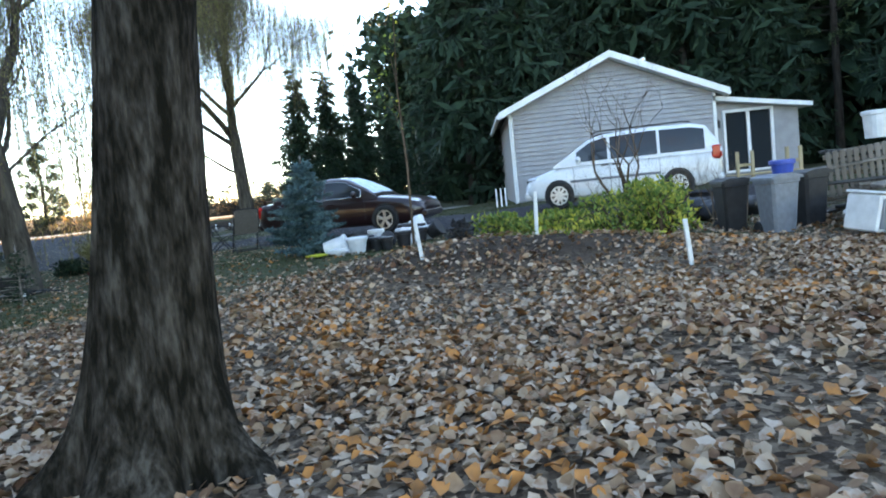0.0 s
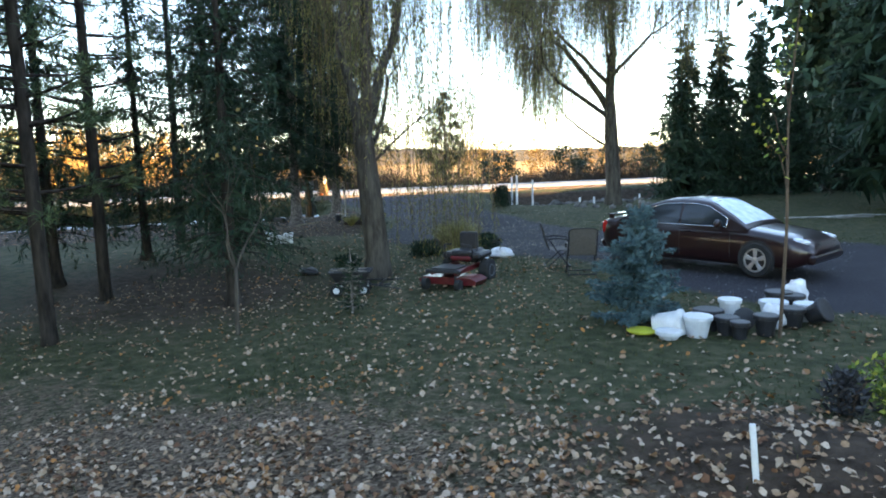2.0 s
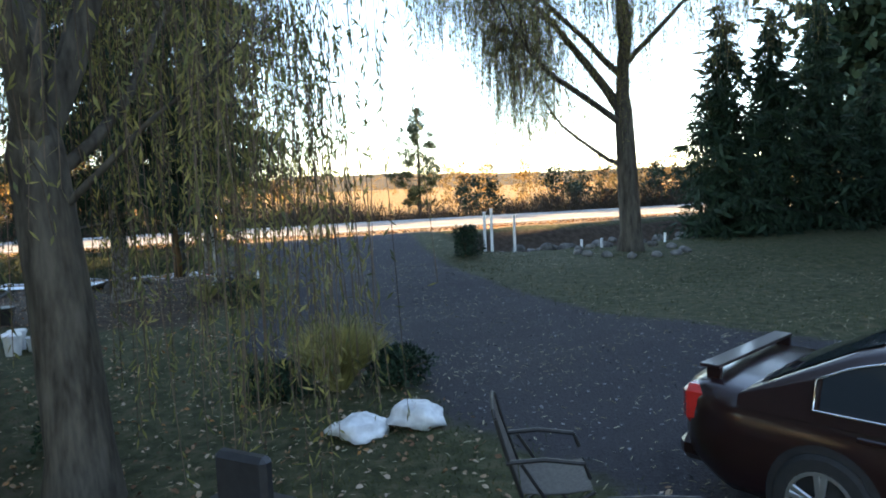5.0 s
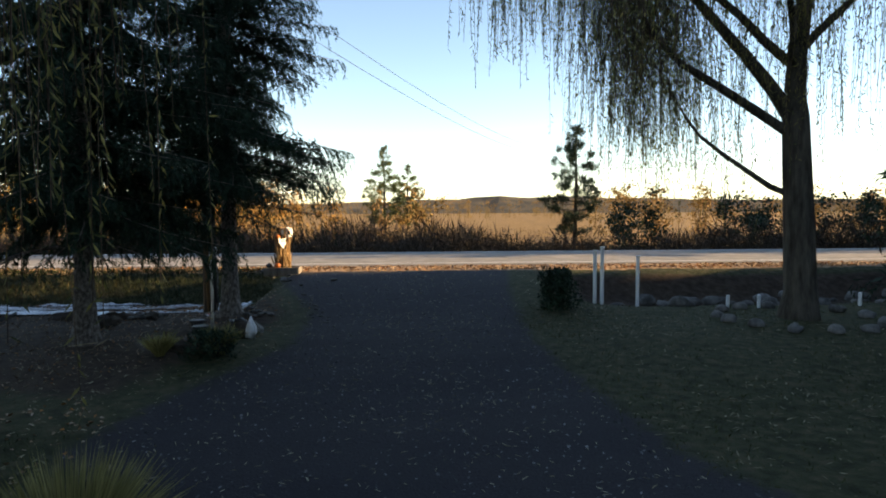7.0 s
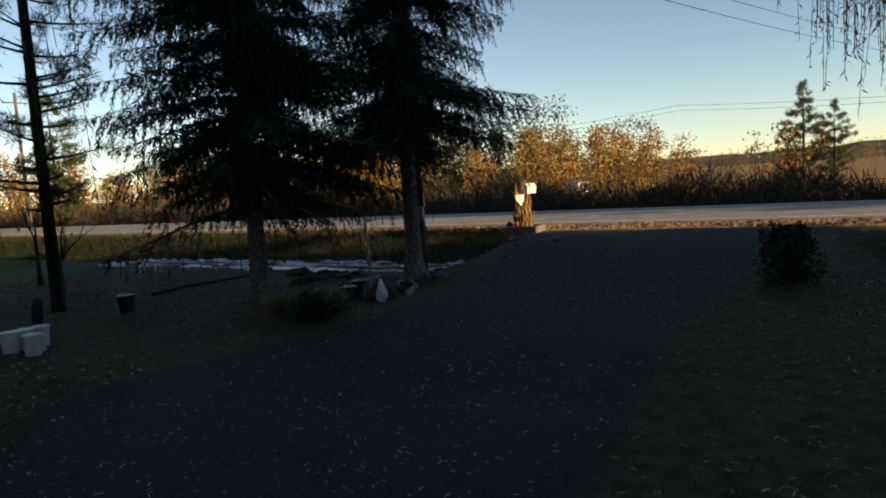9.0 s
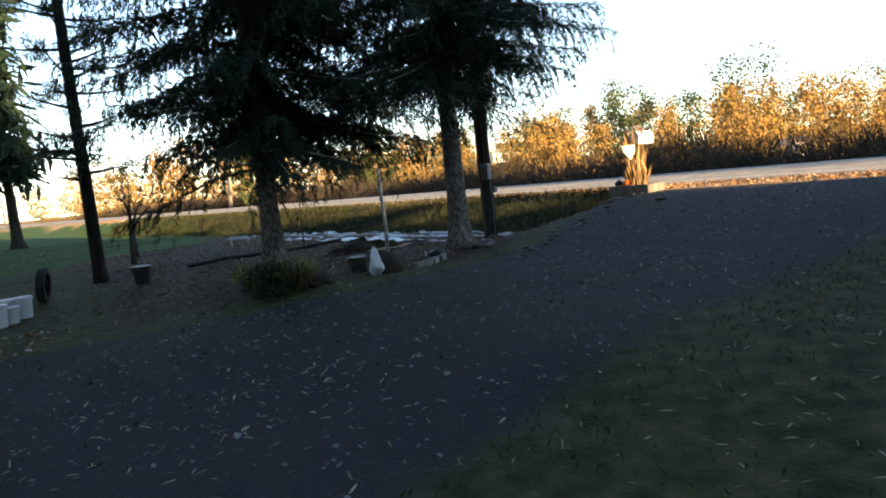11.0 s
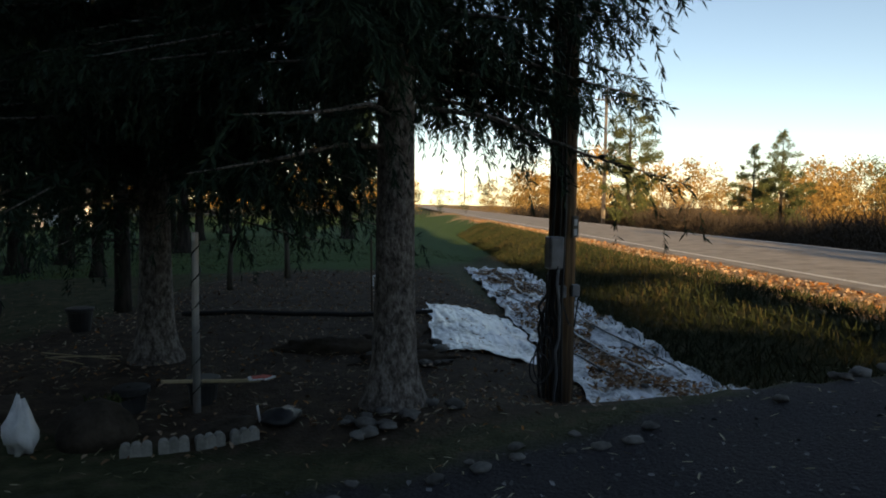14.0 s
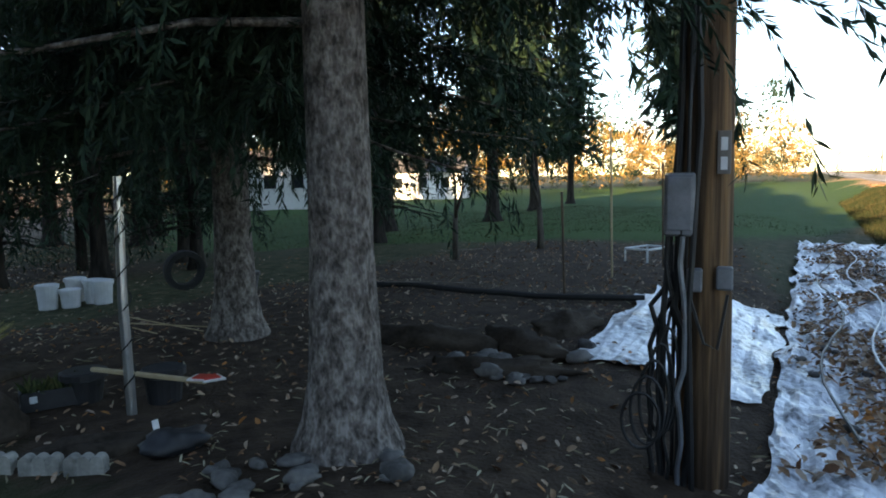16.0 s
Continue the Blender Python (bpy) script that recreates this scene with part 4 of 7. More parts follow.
far_wood("neighbour_woods", "dark line of trees beyond the neighbouring lawn", [(nr.uniform(-75, 5), nr.uniform(-75, -44)) for _ in range(60)], 8, 13, "needles", 340)
far_wood("neighbour_autumn_woods", "sunlit orange trees beyond the neighbouring lawn", [(nr.uniform(-75, 5), nr.uniform(-75, -42)) for _ in range(70)], 6, 11, "far_leaf", 300)
far_wood("neighbour_hedge", "low dark bushes along the far edge of the lawn", [(-80 + 1.0 * i + nr.uniform(-0.5, 0.5), -36 + nr.uniform(-2, 2)) for i in range(90)], 2.5, 4, "needles", 240)
for i, (x, y, s) in enumerate(((-22.4, 4.5, 1.0), (-27, 1, 1.0), (-14.5, 3, 0.95), (-31, -6, 1.0), (-12, 2, 1.0), (-20.8, -10, 1.1), (-12, -6, 1.1), (-36, -14, 1.0), (-34.5, 2.5, 1.0), (-20.6, 7.0, 1.0), (-26.0, 5.0, 1.0))):
    tree_thing("spruce_tree", "dark spruce on the edge of the neighbouring lawn", FSPR[1], x, y, 77 * i, s, "spruces by the lawn")
for x, y, s, rz in ((-14.9, 6.8, 1.0, 10), (-12.2, 6.0, 1.0, 200)):
    tree_thing("spruce_tree", "dark spruce with bare lower trunk beyond the garden bed", FSPR[1], x, y, rz, s, "spruces by the lawn")

# deep woods towards the sun, added to shade the yard and ditch bank
SUN_BLOCK = bough_spruce_meshes(17, 16.0, 3.4, 0.5, 0.2, "needles", 0.75, 1.0, 1.0, 0.4, 0.95, 0.28, bark="bark_shade", fill=9, twig=(2.0, 3.7))
rd = random.Random(31)
for i in range(5):
    x, y = road_xy(39 + i * 4.3, 32.7 - 0.15 * (i % 2))
    tree_thing("spruce_tree", "very tall dense spruce added to keep the sun off the yard", SUN_BLOCK, x, y, 70 * i, 1.05, "deep woods")
for i in range(30):
    x, y = road_xy(40 + rd.uniform(0, 20), 32.9 - i * 1.1 - rd.uniform(0, 0.4))
    tree_thing("spruce_tree", "very tall dense spruce added to keep the sun off the yard", SUN_BLOCK, x, y, rd.uniform(0, 360), rd.uniform(1.02, 1.15), "deep woods")
for i in range(20):
    x, y = road_xy(48 + (i % 12) * 4.2 + rd.uniform(-1.5, 1.5), 32.4 - (i // 12) * 11 - rd.uniform(0, 8))
    tree_thing("spruce_tree", "dense dark spruce added to keep the sun off the yard", SUN_BLOCK, x, y, rd.uniform(0, 360), rd.uniform(0.85, 1.2), "deep woods")


# ---- house ----
def house():
    hs = thing("house", "small single-storey house with pale vinyl siding and white trim", "house", pose(-0.9, 25.6, 0.1, 0, 0, 0))
    W, D, H, A = 6.5, 11.0, 3.0, 4.4
    g = Geo()
    out = [(0, -0.3), (W, -0.3), (W, H), (W / 2, A), (0, H)]
    g.prism(out, 0.0, D)
    part("wall", g, M["siding"], hs)
    # lap siding on the gable wall
    g = Geo()
    z = 0.0
    while z < A - 0.12:
        x0 = 0.0 if z < H - 0.1 else (z - H + 0.1) / (A - H) * W / 2
        x1 = W - x0
        if x1 - x0 > 0.1:
            g.add([(x0, -0.05, z), (x1, -0.05, z), (x1, -0.004, z + 0.147), (x0, -0.004, z + 0.147), (x0, 0.0, z), (x1, 0.0, z)], [(0, 1, 2, 3), (0, 4, 5, 1)])
        z += 0.15
    tagged(part("siding", g, M["siding"], hs, "pale horizontal lap siding"), kind="stuff")
    for x in (0.0, W):
        g = Geo()
        g.box((x, -0.02, H / 2 - 0.1), (0.1, 0.06, H), 0.008)
        part("corner_trim", g, M["trim_white"], hs)
    ov, fr = 0.38, -0.42
    s = (A - H) / (W / 2)
    for sgn in (0, 1):
        xa, xb = (-ov, W / 2) if sgn == 0 else (W / 2, W + ov)
        za, zb = (H - ov * s, A) if sgn == 0 else (A, H - ov * s)
        g = Geo()
        g.add([(xa, fr, za + 0.06), (xb, fr, zb + 0.06), (xb, D + 0.3, zb + 0.06), (xa, D + 0.3, za + 0.06), (xa, fr, za + 0.1), (xb, fr, zb + 0.1), (xb, D + 0.3, zb + 0.1), (xa, D + 0.3, za + 0.1)],
              [(0, 3, 2, 1), (4, 5, 6, 7), (0, 1, 5, 4), (2, 3, 7, 6), (0, 4, 7, 3), (1, 2, 6, 5)])
        part("roof", g, M["roof"], hs, "dark shingle roof slope")
        g = Geo()
        g.add([(xa, fr - 0.02, za - 0.1), (xb, fr - 0.02, zb - 0.1), (xb, fr - 0.02, zb + 0.11), (xa, fr - 0.02, za + 0.11), (xa, 0, za - 0.1), (xb, 0, zb - 0.1), (xb, fr, zb + 0.11), (xa, fr, za + 0.11)],
              [(0, 1, 2, 3), (0, 4, 5, 1), (3, 2, 6, 7)])
        part("fascia", g, M["trim_white"], hs, "white gable fascia")
        g = Geo()
        x = -ov if sgn == 0 else W + ov
        g.box((x, D / 2 - 0.1, H - ov * s - 0.02), (0.12, D + 0.5, 0.13), 0.02)
        part("gutter", g, M["trim_white"], hs)
    g = Geo()
    g.tube([(0.06, -0.06, H - 0.2), (0.03, -0.07, H - 0.5), (0.03, -0.07, 0.1)], 0.04, 8)
    part("downpipe", g, M["trim_white"], hs)
    # glazed side room
    sx, sw, y0 = W, 2.75, 0.35
    g = Geo()
    g.prism([(sx, -0.3), (sx + 0.35, -0.3), (sx + 0.35, 2.62), (sx, 2.68)], y0, y0 + 0.15)
    g.prism([(sx + 1.95, -0.3), (sx + sw, -0.3), (sx + sw, 2.2), (sx + 1.95, 2.36)], y0, y0 + 0.15)
    g.prism([(sx + 0.35, 2.3), (sx + 1.95, 2.3), (sx + 1.95, 2.36), (sx + 0.35, 2.62)], y0, y0 + 0.15)
    g.prism([(sx + 0.35, -0.3), (sx + 1.95, -0.3), (sx + 1.95, 0.27), (sx + 0.35, 0.27)], y0, y0 + 0.15)
    g.box((sx + sw - 0.07, y0 + 2.2, 0.95), (0.14, 4.0, 2.5), 0.01)
    part("side_room", g, M["siding"], hs, "narrow side room with lap siding")
    g = Geo()
    for i in range(20):
        z = 0.0 + i * 0.115
        for xa, xb in ((sx + 0.06, sx + 0.35), (sx + 1.98, sx + sw)):
            g.add([(xa, y0 - 0.022, z), (xb, y0 - 0.022, z), (xb, y0 - 0.004, z + 0.115), (xa, y0 - 0.004, z + 0.115)], [(0, 1, 2, 3)])
    tagged(part("siding", g, M["siding"], hs), kind="stuff")
    g = Geo()
    g.add([(sx - 0.05, y0 - 0.4, 2.78), (sx + sw + 0.3, y0 - 0.4, 2.28), (sx + sw + 0.3, y0 + 4.4, 2.28), (sx - 0.05, y0 + 4.4, 2.78), (sx - 0.05, y0 - 0.4, 2.64), (sx + sw + 0.3, y0 - 0.4, 2.14), (sx + sw + 0.3, y0 + 4.4, 2.14), (sx - 0.05, y0 + 4.4, 2.64)],
          [(0, 1, 2, 3), (4, 7, 6, 5), (0, 4, 5, 1), (1, 5, 6, 2), (2, 6, 7, 3)])
    part("side_roof", g, M["trim_white"], hs, "white-edged shed roof")
    dr = Geo()
    cx, w, h, zb = sx + 1.15, 1.6, 2.03, 0.27
    for x in (cx - w / 2 + 0.04, cx + w / 2 - 0.04):
        dr.box((x, y0 - 0.02, zb + h / 2), (0.09, 0.1, h), 0.01)
    dr.box((cx, y0 - 0.02, zb + h - 0.04), (w - 0.17, 0.1, 0.09), 0.01)
    dr.box((cx, y0 - 0.02, zb + 0.04), (w - 0.17, 0.1, 0.08), 0.01)
    dr.box((cx, y0 - 0.03, zb + h / 2), (0.1, 0.08, h - 0.2), 0.01)
    door = part("sliding_door", dr, M["trim_white"], hs, "white-framed sliding glass door")
    for x in (cx - w / 4 + 0.01, cx + w / 4 - 0.01):
        g = Geo()
        g.box((x, y0 + 0.03, zb + h / 2), (w / 2 - 0.12, 0.015, h - 0.16), 0.003)
        part("pane", g, M["glass_dark"], door)
    g = Geo()
    g.lathe([(0.05, 0), (0.07, 0.06), (0.07, 0.2), (0.03, 0.27)], 10, pose(sx + 0.17, y0 - 0.1, 1.75))
    part("wall_lamp", g, M["dark_metal"], hs)
    g = Geo()
    g.lathe([(0.07, 0), (0.07, 1.2), (0.1, 1.2), (0.1, 1.3)], 10, pose(5.2, 3.2, 3.4))
    part("vent_pipe", g, M["alloy"], hs)
    # a light timber landing before the sliding door
    dk = thing("wooden_steps", "light timber landing with steps and rail posts", "steps", hs.matrix_basis @ pose(sx + 1.2, y0 - 0.75, 0.0))
    for i in range(8):
        g = Geo()
        g.box((0, -0.55 + i * 0.145, 0.2), (2.0, 0.135, 0.035), 0.005)
        part("plank", g, M["wood_new"], dk)
    for i in range(2):
        g = Geo()
        g.box((0, -0.8 - i * 0.26, 0.1 - 0.13 * i), (1.3, 0.26, 0.04), 0.005)
        part("step", g, M["wood_new"], dk)
    for x in (-0.95, -0.5, 0.55, 0.95):
        g = Geo()
        g.box((x, -0.55, 0.35), (0.09, 0.09, 1.15), 0.006)
        part("post", g, M["wood_new"], dk)
    for x in (-0.72, 0.75):
        g = Geo()
        g.box((x, -0.55, 0.5), (0.45, 0.04, 0.09), 0.005)
        part("rail", g, M["wood_new"], dk)


M["roof"] = ramp_mat("roof", [(0.3, (0.05, 0.048, 0.047)), (0.7, (0.13, 0.12, 0.115))], 10, 6, 0.9, 0.5, 60)
house()


# ---- vehicles ----
def wheel(parent, x, y, r, w, side, spokes=5, steel=False):
    m = pose(x, y, r)
    g = Geo()
    prof = [(r * 0.68, -w / 2), (r * 0.93, -w / 2), (r, -w / 2 + 0.03), (r, w / 2 - 0.03), (r * 0.93, w / 2), (r * 0.68, w / 2), (r * 0.66, 0), (r * 0.68, -w / 2)]
    g.lathe(prof, 26, m @ pose(0, 0, 0, 90), cap=False)
    whl = part("wheel", g, M["rubber"], parent)
    g = Geo()
    yo = side * w * 0.46
    g.lathe([(r * 0.6, -0.01), (r * 0.69, -0.01), (r * 0.69, 0.015), (r * 0.62, 0.015), (r * 0.6, -0.01)], 26, m @ pose(0, yo, 0, 90), cap=False)
    g.lathe([(0.001, -0.02), (r * 0.2, -0.02), (r * 0.18, 0.02), (0.001, 0.025)], 14, m @ pose(0, yo, 0, 90))
    if steel:
        for k in range(9):
            a = 2 * math.pi * k / 9
            g.box((0, 0, r * 0.42), (r * 0.2, 0.02, r * 0.46), 0.006, m @ pose(0, yo, 0) @ Matrix.Rotation(a, 4, "Y"))
    else:
        for k in range(spokes):
            for d in (-0.13, 0.13):
                a = 2 * math.pi * k / spokes + d
                g.box((0, 0, r * 0.4), (r * 0.13, 0.025, r * 0.52), 0.008, m @ pose(0, yo, 0) @ Matrix.Rotation(a, 4, "Y"))
    part("rim", g, M["alloy"], whl, "silver rim")
    g = Geo()
    g.lathe([(0.001, 0), (r * 0.64, 0)], 20, m @ pose(0, yo - side * 0.05, 0, 90))
    part("hub_shadow", g, M["black_plastic"], whl)


def vehicle(name, label, m, p, paint, group=""):
    """A car from its lengthwise curves: lower body, glasshouse, windows, lights and wheels. Front at +x, in metres."""
    v = thing(name, label, "car" if name == "sedan" else "van", m)
    hw = p["w"] / 2

    def cur(pts, x):
        xs = [a for a, _ in pts][::-1]
        return float(np.interp(x, xs, [b for _, b in pts][::-1]))

    L0, L1 = p["front"], p["rear"]
    N = 44
    g = Geo()
    rows = []
    for i in range(N + 1):
        x = L0 + (L1 - L0) * i / N
        top, bot = cur(p["deck"], x), cur(p["sill"], x)
        e = min(1, min(L0 - x, x - L1) / 0.55)
        ww = hw * (0.74 + 0.26 * math.sqrt(max(0, e * (2 - e))))
        mid = bot + (top - bot) * 0.5
        sec = [(0, bot), (ww * 0.9, bot), (ww * 0.985, bot + 0.08), (ww, mid - 0.08), (ww * 1.0, mid + 0.06), (ww * 0.985, top - 0.13), (ww * 0.93, top - 0.035), (ww * 0.8, top), (ww * 0.4, top + 0.025), (0, top + 0.03)]
        row = [(x, -y, z) for y, z in sec] + [(x, y, z) for y, z in reversed(sec[1:-1])]
        rows.append(row)
    n = len(rows[0])
    g.add([q for r_ in rows for q in r_], [(i * n + k, i * n + (k + 1) % n, (i + 1) * n + (k + 1) % n, (i + 1) * n + k) for i in range(N) for k in range(n)] + [tuple(range(n - 1, -1, -1)), tuple(range(N * n, N * n + n))])
    part("body", g, paint, v, smooth=True)
    # glasshouse
    roof = p["roof"]
    x0, x1 = roof[0][0], roof[-1][0]
    belt = p["belt"]

    def half(x, z):
        h = max(0.02, p["h"] - belt)
        k = (z - belt) / h
        return hw * (0.965 - p["tumble"] * k - 0.1 * max(0, k) ** 4)

    g = Geo()
    rows = []
    K = 36
    for i in range(K + 1):
        x = x0 + (x1 - x0) * i / K
        t = cur(roof, x)
        zs = [belt - 0.06, belt + (t - belt) * 0.35, belt + (t - belt) * 0.7, belt + (t - belt) * 0.93]
        sec = [(half(x, z), z) for z in zs] + [(half(x, zs[-1]) - 0.09, t), (half(x, zs[-1]) * 0.45, t + 0.025), (0, t + 0.03)]
        rows.append([(x, -y, z) for y, z in sec] + [(x, y, z) for y, z in reversed(sec[:-1])])
    n = len(rows[0])
    g.add([q for r_ in rows for q in r_], [(i * n + k, i * n + k + 1, (i + 1) * n + k + 1, (i + 1) * n + k) for i in range(K) for k in range(n - 1)])
    part("cabin", g, paint, v, smooth=True)
    # side windows
    for side in (-1, 1):
        for xa, xb in p["windows"]:
            up, lo = [], []
            for i in range(13):
                x = xa + (xb - xa) * i / 12
                t = cur(roof, x)
                zt, zb = max(belt + 0.035, t - 0.09), belt + 0.03
                up.append((x, side * (half(x, zt) + 0.012), zt)), lo.append((x, side * (half(x, zb) + 0.014), zb))
            g = Geo()
            k = len(up)
            mid = [(a[0], side * (half(a[0], (a[2] + b[2]) / 2) + 0.016), (a[2] + b[2]) / 2) for a, b in zip(up, lo)]
            g.add(lo + mid + up, [(j * k + i, j * k + i + 1, (j + 1) * k + i + 1, (j + 1) * k + i) for j in range(2) for i in range(k - 1)])
            part("side_window", g, M["glass_dark"], v, "dark tinted window", True)
        if p.get("chrome"):
            xa, xb = p["windows"][0][0], p["windows"][-1][1]
            loop = []
            for i in range(25):
                x = xa + 0.04 + (xb - xa - 0.08) * i / 24
                zt = max(belt + 0.035, cur(roof, x) - 0.08)
                loop.append((x, side * (half(x, zt) + 0.016), zt))
            base = [(x, side * (half(x, belt + 0.02) + 0.018), belt + 0.02) for x in np.linspace(xb - 0.04, xa + 0.04, 12)]
            g = Geo()
            g.tube(loop + base + loop[:1], 0.011, 6)
            part("window_trim", g, M["chrome"], v, "bright window trim", True)
        # mirror, handles, side moulding
        g = Geo()
        g.blob((p["mirror"], side * (hw + 0.1), belt + 0.09), (0.07, 0.12, 0.085), 3, 0.05, 12)
        part("mirror", g, paint, v, smooth=True)
        for x in p["handles"]:
            g = Geo()
            g.box((x, side * (hw * 0.985 + 0.012), belt - 0.1), (0.19, 0.03, 0.035), 0.01)
            part("door_handle", g, M["black_plastic"] if name == "minivan" else paint, v)
        for x in p["seams"]:
            g = Geo()
            g.box((x, side * (hw - 0.004), (belt + p["sill"][1][1]) / 2 + 0.03), (0.012, 0.012, belt - p["sill"][1][1] - 0.22), 0.002)
            part("door_seam", g, M["black_plastic"], v)
        if p.get("mould"):
            g = Geo()
            g.box(((p["mould"][0] + p["mould"][1]) / 2, side * (hw + 0.006), p["mould"][2]), (p["mould"][0] - p["mould"][1], 0.025, 0.06), 0.008)
            part("side_moulding", g, M["bin_grey"], v)
        # lamps
        g = Geo()
        tx, ty, tz, th = p["tail"]
        g.box((tx, side * ty, tz), (0.26, 0.2, th), 0.05, Matrix.Identity(4))
        part("tail_lamp", g, M["red_lens"], v, "red tail lamp")
        g = Geo()
        hx, hy, hz = p["head"]
        g.blob((hx, side * hy, hz), (0.26, 0.17, 0.085), 2, 0.05, 14)
        part("headlamp", g, M["clear_lens"], v, "clear headlamp", True)
        for wx in p["wheels"]:
            g = Geo()
            r = p["wr"]
            arc = [(wx + (r + 0.055) * math.cos(a), side * (hw + 0.002), r + (r + 0.055) * math.sin(a)) for a in np.linspace(-0.5, math.pi + 0.5, 22)]
            g.add([(wx, side * (hw - 0.0), r)] + arc, [(0, i + 1, i + 2) for i in range(len(arc) - 1)])
            part("wheel_arch", g, M["black_plastic"], v)
            wheel(v, wx, side * (hw - 0.05), r, 0.21, side, 5, name == "minivan")
    # screens
    for nm, (xa, za), (xb, zb), mat in (("windscreen", p["ws"][0], p["ws"][1], p["ws_mat"]), ("rear_window", p["rs"][0], p["rs"][1], M["glass_dark"])):
        g = Geo()
        grid = []
        for i in range(7):
            x = xa + (xb - xa) * i / 6
            zt = cur(roof, x)
            wv = half(x, zt) - 0.13
            for j in range(9):
                q = -1 + j / 4
                grid.append((x, q * wv, zt + 0.014 + 0.027 * (1 - abs(q) ** 1.6)))
        g.add(grid, [(i * 9 + j, i * 9 + j + 1, (i + 1) * 9 + j + 1, (i + 1) * 9 + j) for i in range(6) for j in range(8)])
        part(nm, g, mat, v, smooth=True)
    g = Geo()
    g.box((L0 - 0.07, 0, p["grille"]), (0.12, p["w"] * 0.5, 0.14), 0.03)
    part("grille", g, M["black_plastic"], v)
    for x, z in ((L0 - 0.1, 0.4), (L1 + 0.1, 0.42)):
        g = Geo()
        g.box((x, 0, z), (0.26, p["w"] * 0.86, 0.2), 0.06)
        part("bumper", g, p.get("bumper", paint), v)
    if name == "sedan":
        g = Geo()
        g.box((-2.3, 0, 1.07), (0.17, 1.46, 0.025), 0.01)
        for y in (-0.68, 0.68):
            g.box((-2.28, y, 1.015), (0.13, 0.035, 0.11), 0.012)
        part("spoiler", g, paint, v)
    else:
        for y in (-0.68, 0.68):
            g = Geo()
            g.tube([(0.6, y, 1.77), (0.4, y, 1.815), (-1.7, y, 1.815), (-1.9, y, 1.78)], 0.018, 6)
            part("roof_rail", g, M["black_plastic"], v)
    return v


SEDAN = dict(w=1.84, front=2.5, rear=-2.52, h=1.46, belt=0.92, tumble=0.2,
             deck=[(2.5, 0.62), (2.3, 0.74), (1.9, 0.82), (1.1, 0.92), (-1.8, 0.95), (-2.3, 0.98), (-2.52, 0.92)],
             sill=[(2.5, 0.36), (2.1, 0.2), (-2.1, 0.22), (-2.52, 0.42)],
             roof=[(1.2, 0.92), (0.85, 1.14), (0.3, 1.4), (0.05, 1.445), (-0.35, 1.455), (-0.8, 1.43), (-1.25, 1.31), (-1.7, 1.1), (-2.0, 0.95)],
             windows=[(0.72, -0.3), (-0.36, -1.42)], chrome=True, mirror=0.62, handles=(-0.12, -1.08), seams=(0.85, -0.33),
             tail=(-2.36, 0.74, 0.78, 0.3), head=(2.14, 0.68, 0.7), wheels=(1.42, -1.38), wr=0.335,
             ws=((1.1, 0), (0.25, 0)), rs=((-1.12, 0), (-1.9, 0)), ws_mat=M["sky_sheen"], grille=0.6)
VAN = dict(w=1.98, front=2.45, rear=-2.62, h=1.78, belt=1.08, tumble=0.13,
           deck=[(2.45, 0.66), (2.25, 0.82), (1.9, 0.92), (1.45, 1.05), (-2.4, 1.1), (-2.62, 1.02)],
           sill=[(2.45, 0.4), (2.1, 0.24), (-2.1, 0.26), (-2.62, 0.44)],
           roof=[(1.62, 1.06), (1.2, 1.32), (0.65, 1.65), (0.3, 1.73), (-0.8, 1.77), (-1.9, 1.74), (-2.25, 1.66), (-2.5, 1.3), (-2.6, 1.08)],
           windows=[(1.0, 0.2), (0.12, -1.05), (-1.12, -2.2)], mirror=0.95, handles=(0.28, 0.0), seams=(1.1, 0.16, -1.09), mould=(1.2, -1.1, 0.66),
           tail=(-2.46, 0.87, 1.02, 0.34), head=(2.1, 0.76, 0.78), wheels=(1.52, -1.51), wr=0.34,
           ws=((1.52, 0), (0.6, 0)), rs=((-2.28, 0), (-2.54, 0)), ws_mat=M["glass_dark"], grille=0.72, bumper=M["van_white"])
vehicle("sedan", "dark maroon four-door sedan parked on the gravel drive", pose(-5.08, 18.3, 0.08, 0, 0, -14) @ Matrix.Diagonal((0.78, 0.8, 0.85, 1)), SEDAN, M["maroon"])
vehicle("minivan", "white minivan parked in front of the house", pose(0.93, 18.62, 0.15, 0, 0, 167) @ Matrix.Diagonal((0.81, 0.84, 0.87, 1)), VAN, M["van_white"])


# ---- things in the yard ----
def on(x, y, rz=0, dz=0.0, s=1.0):
    return pose(x, y, gz(x, y) + dz, 0, 0, rz) @ Matrix.Scale(s, 4)


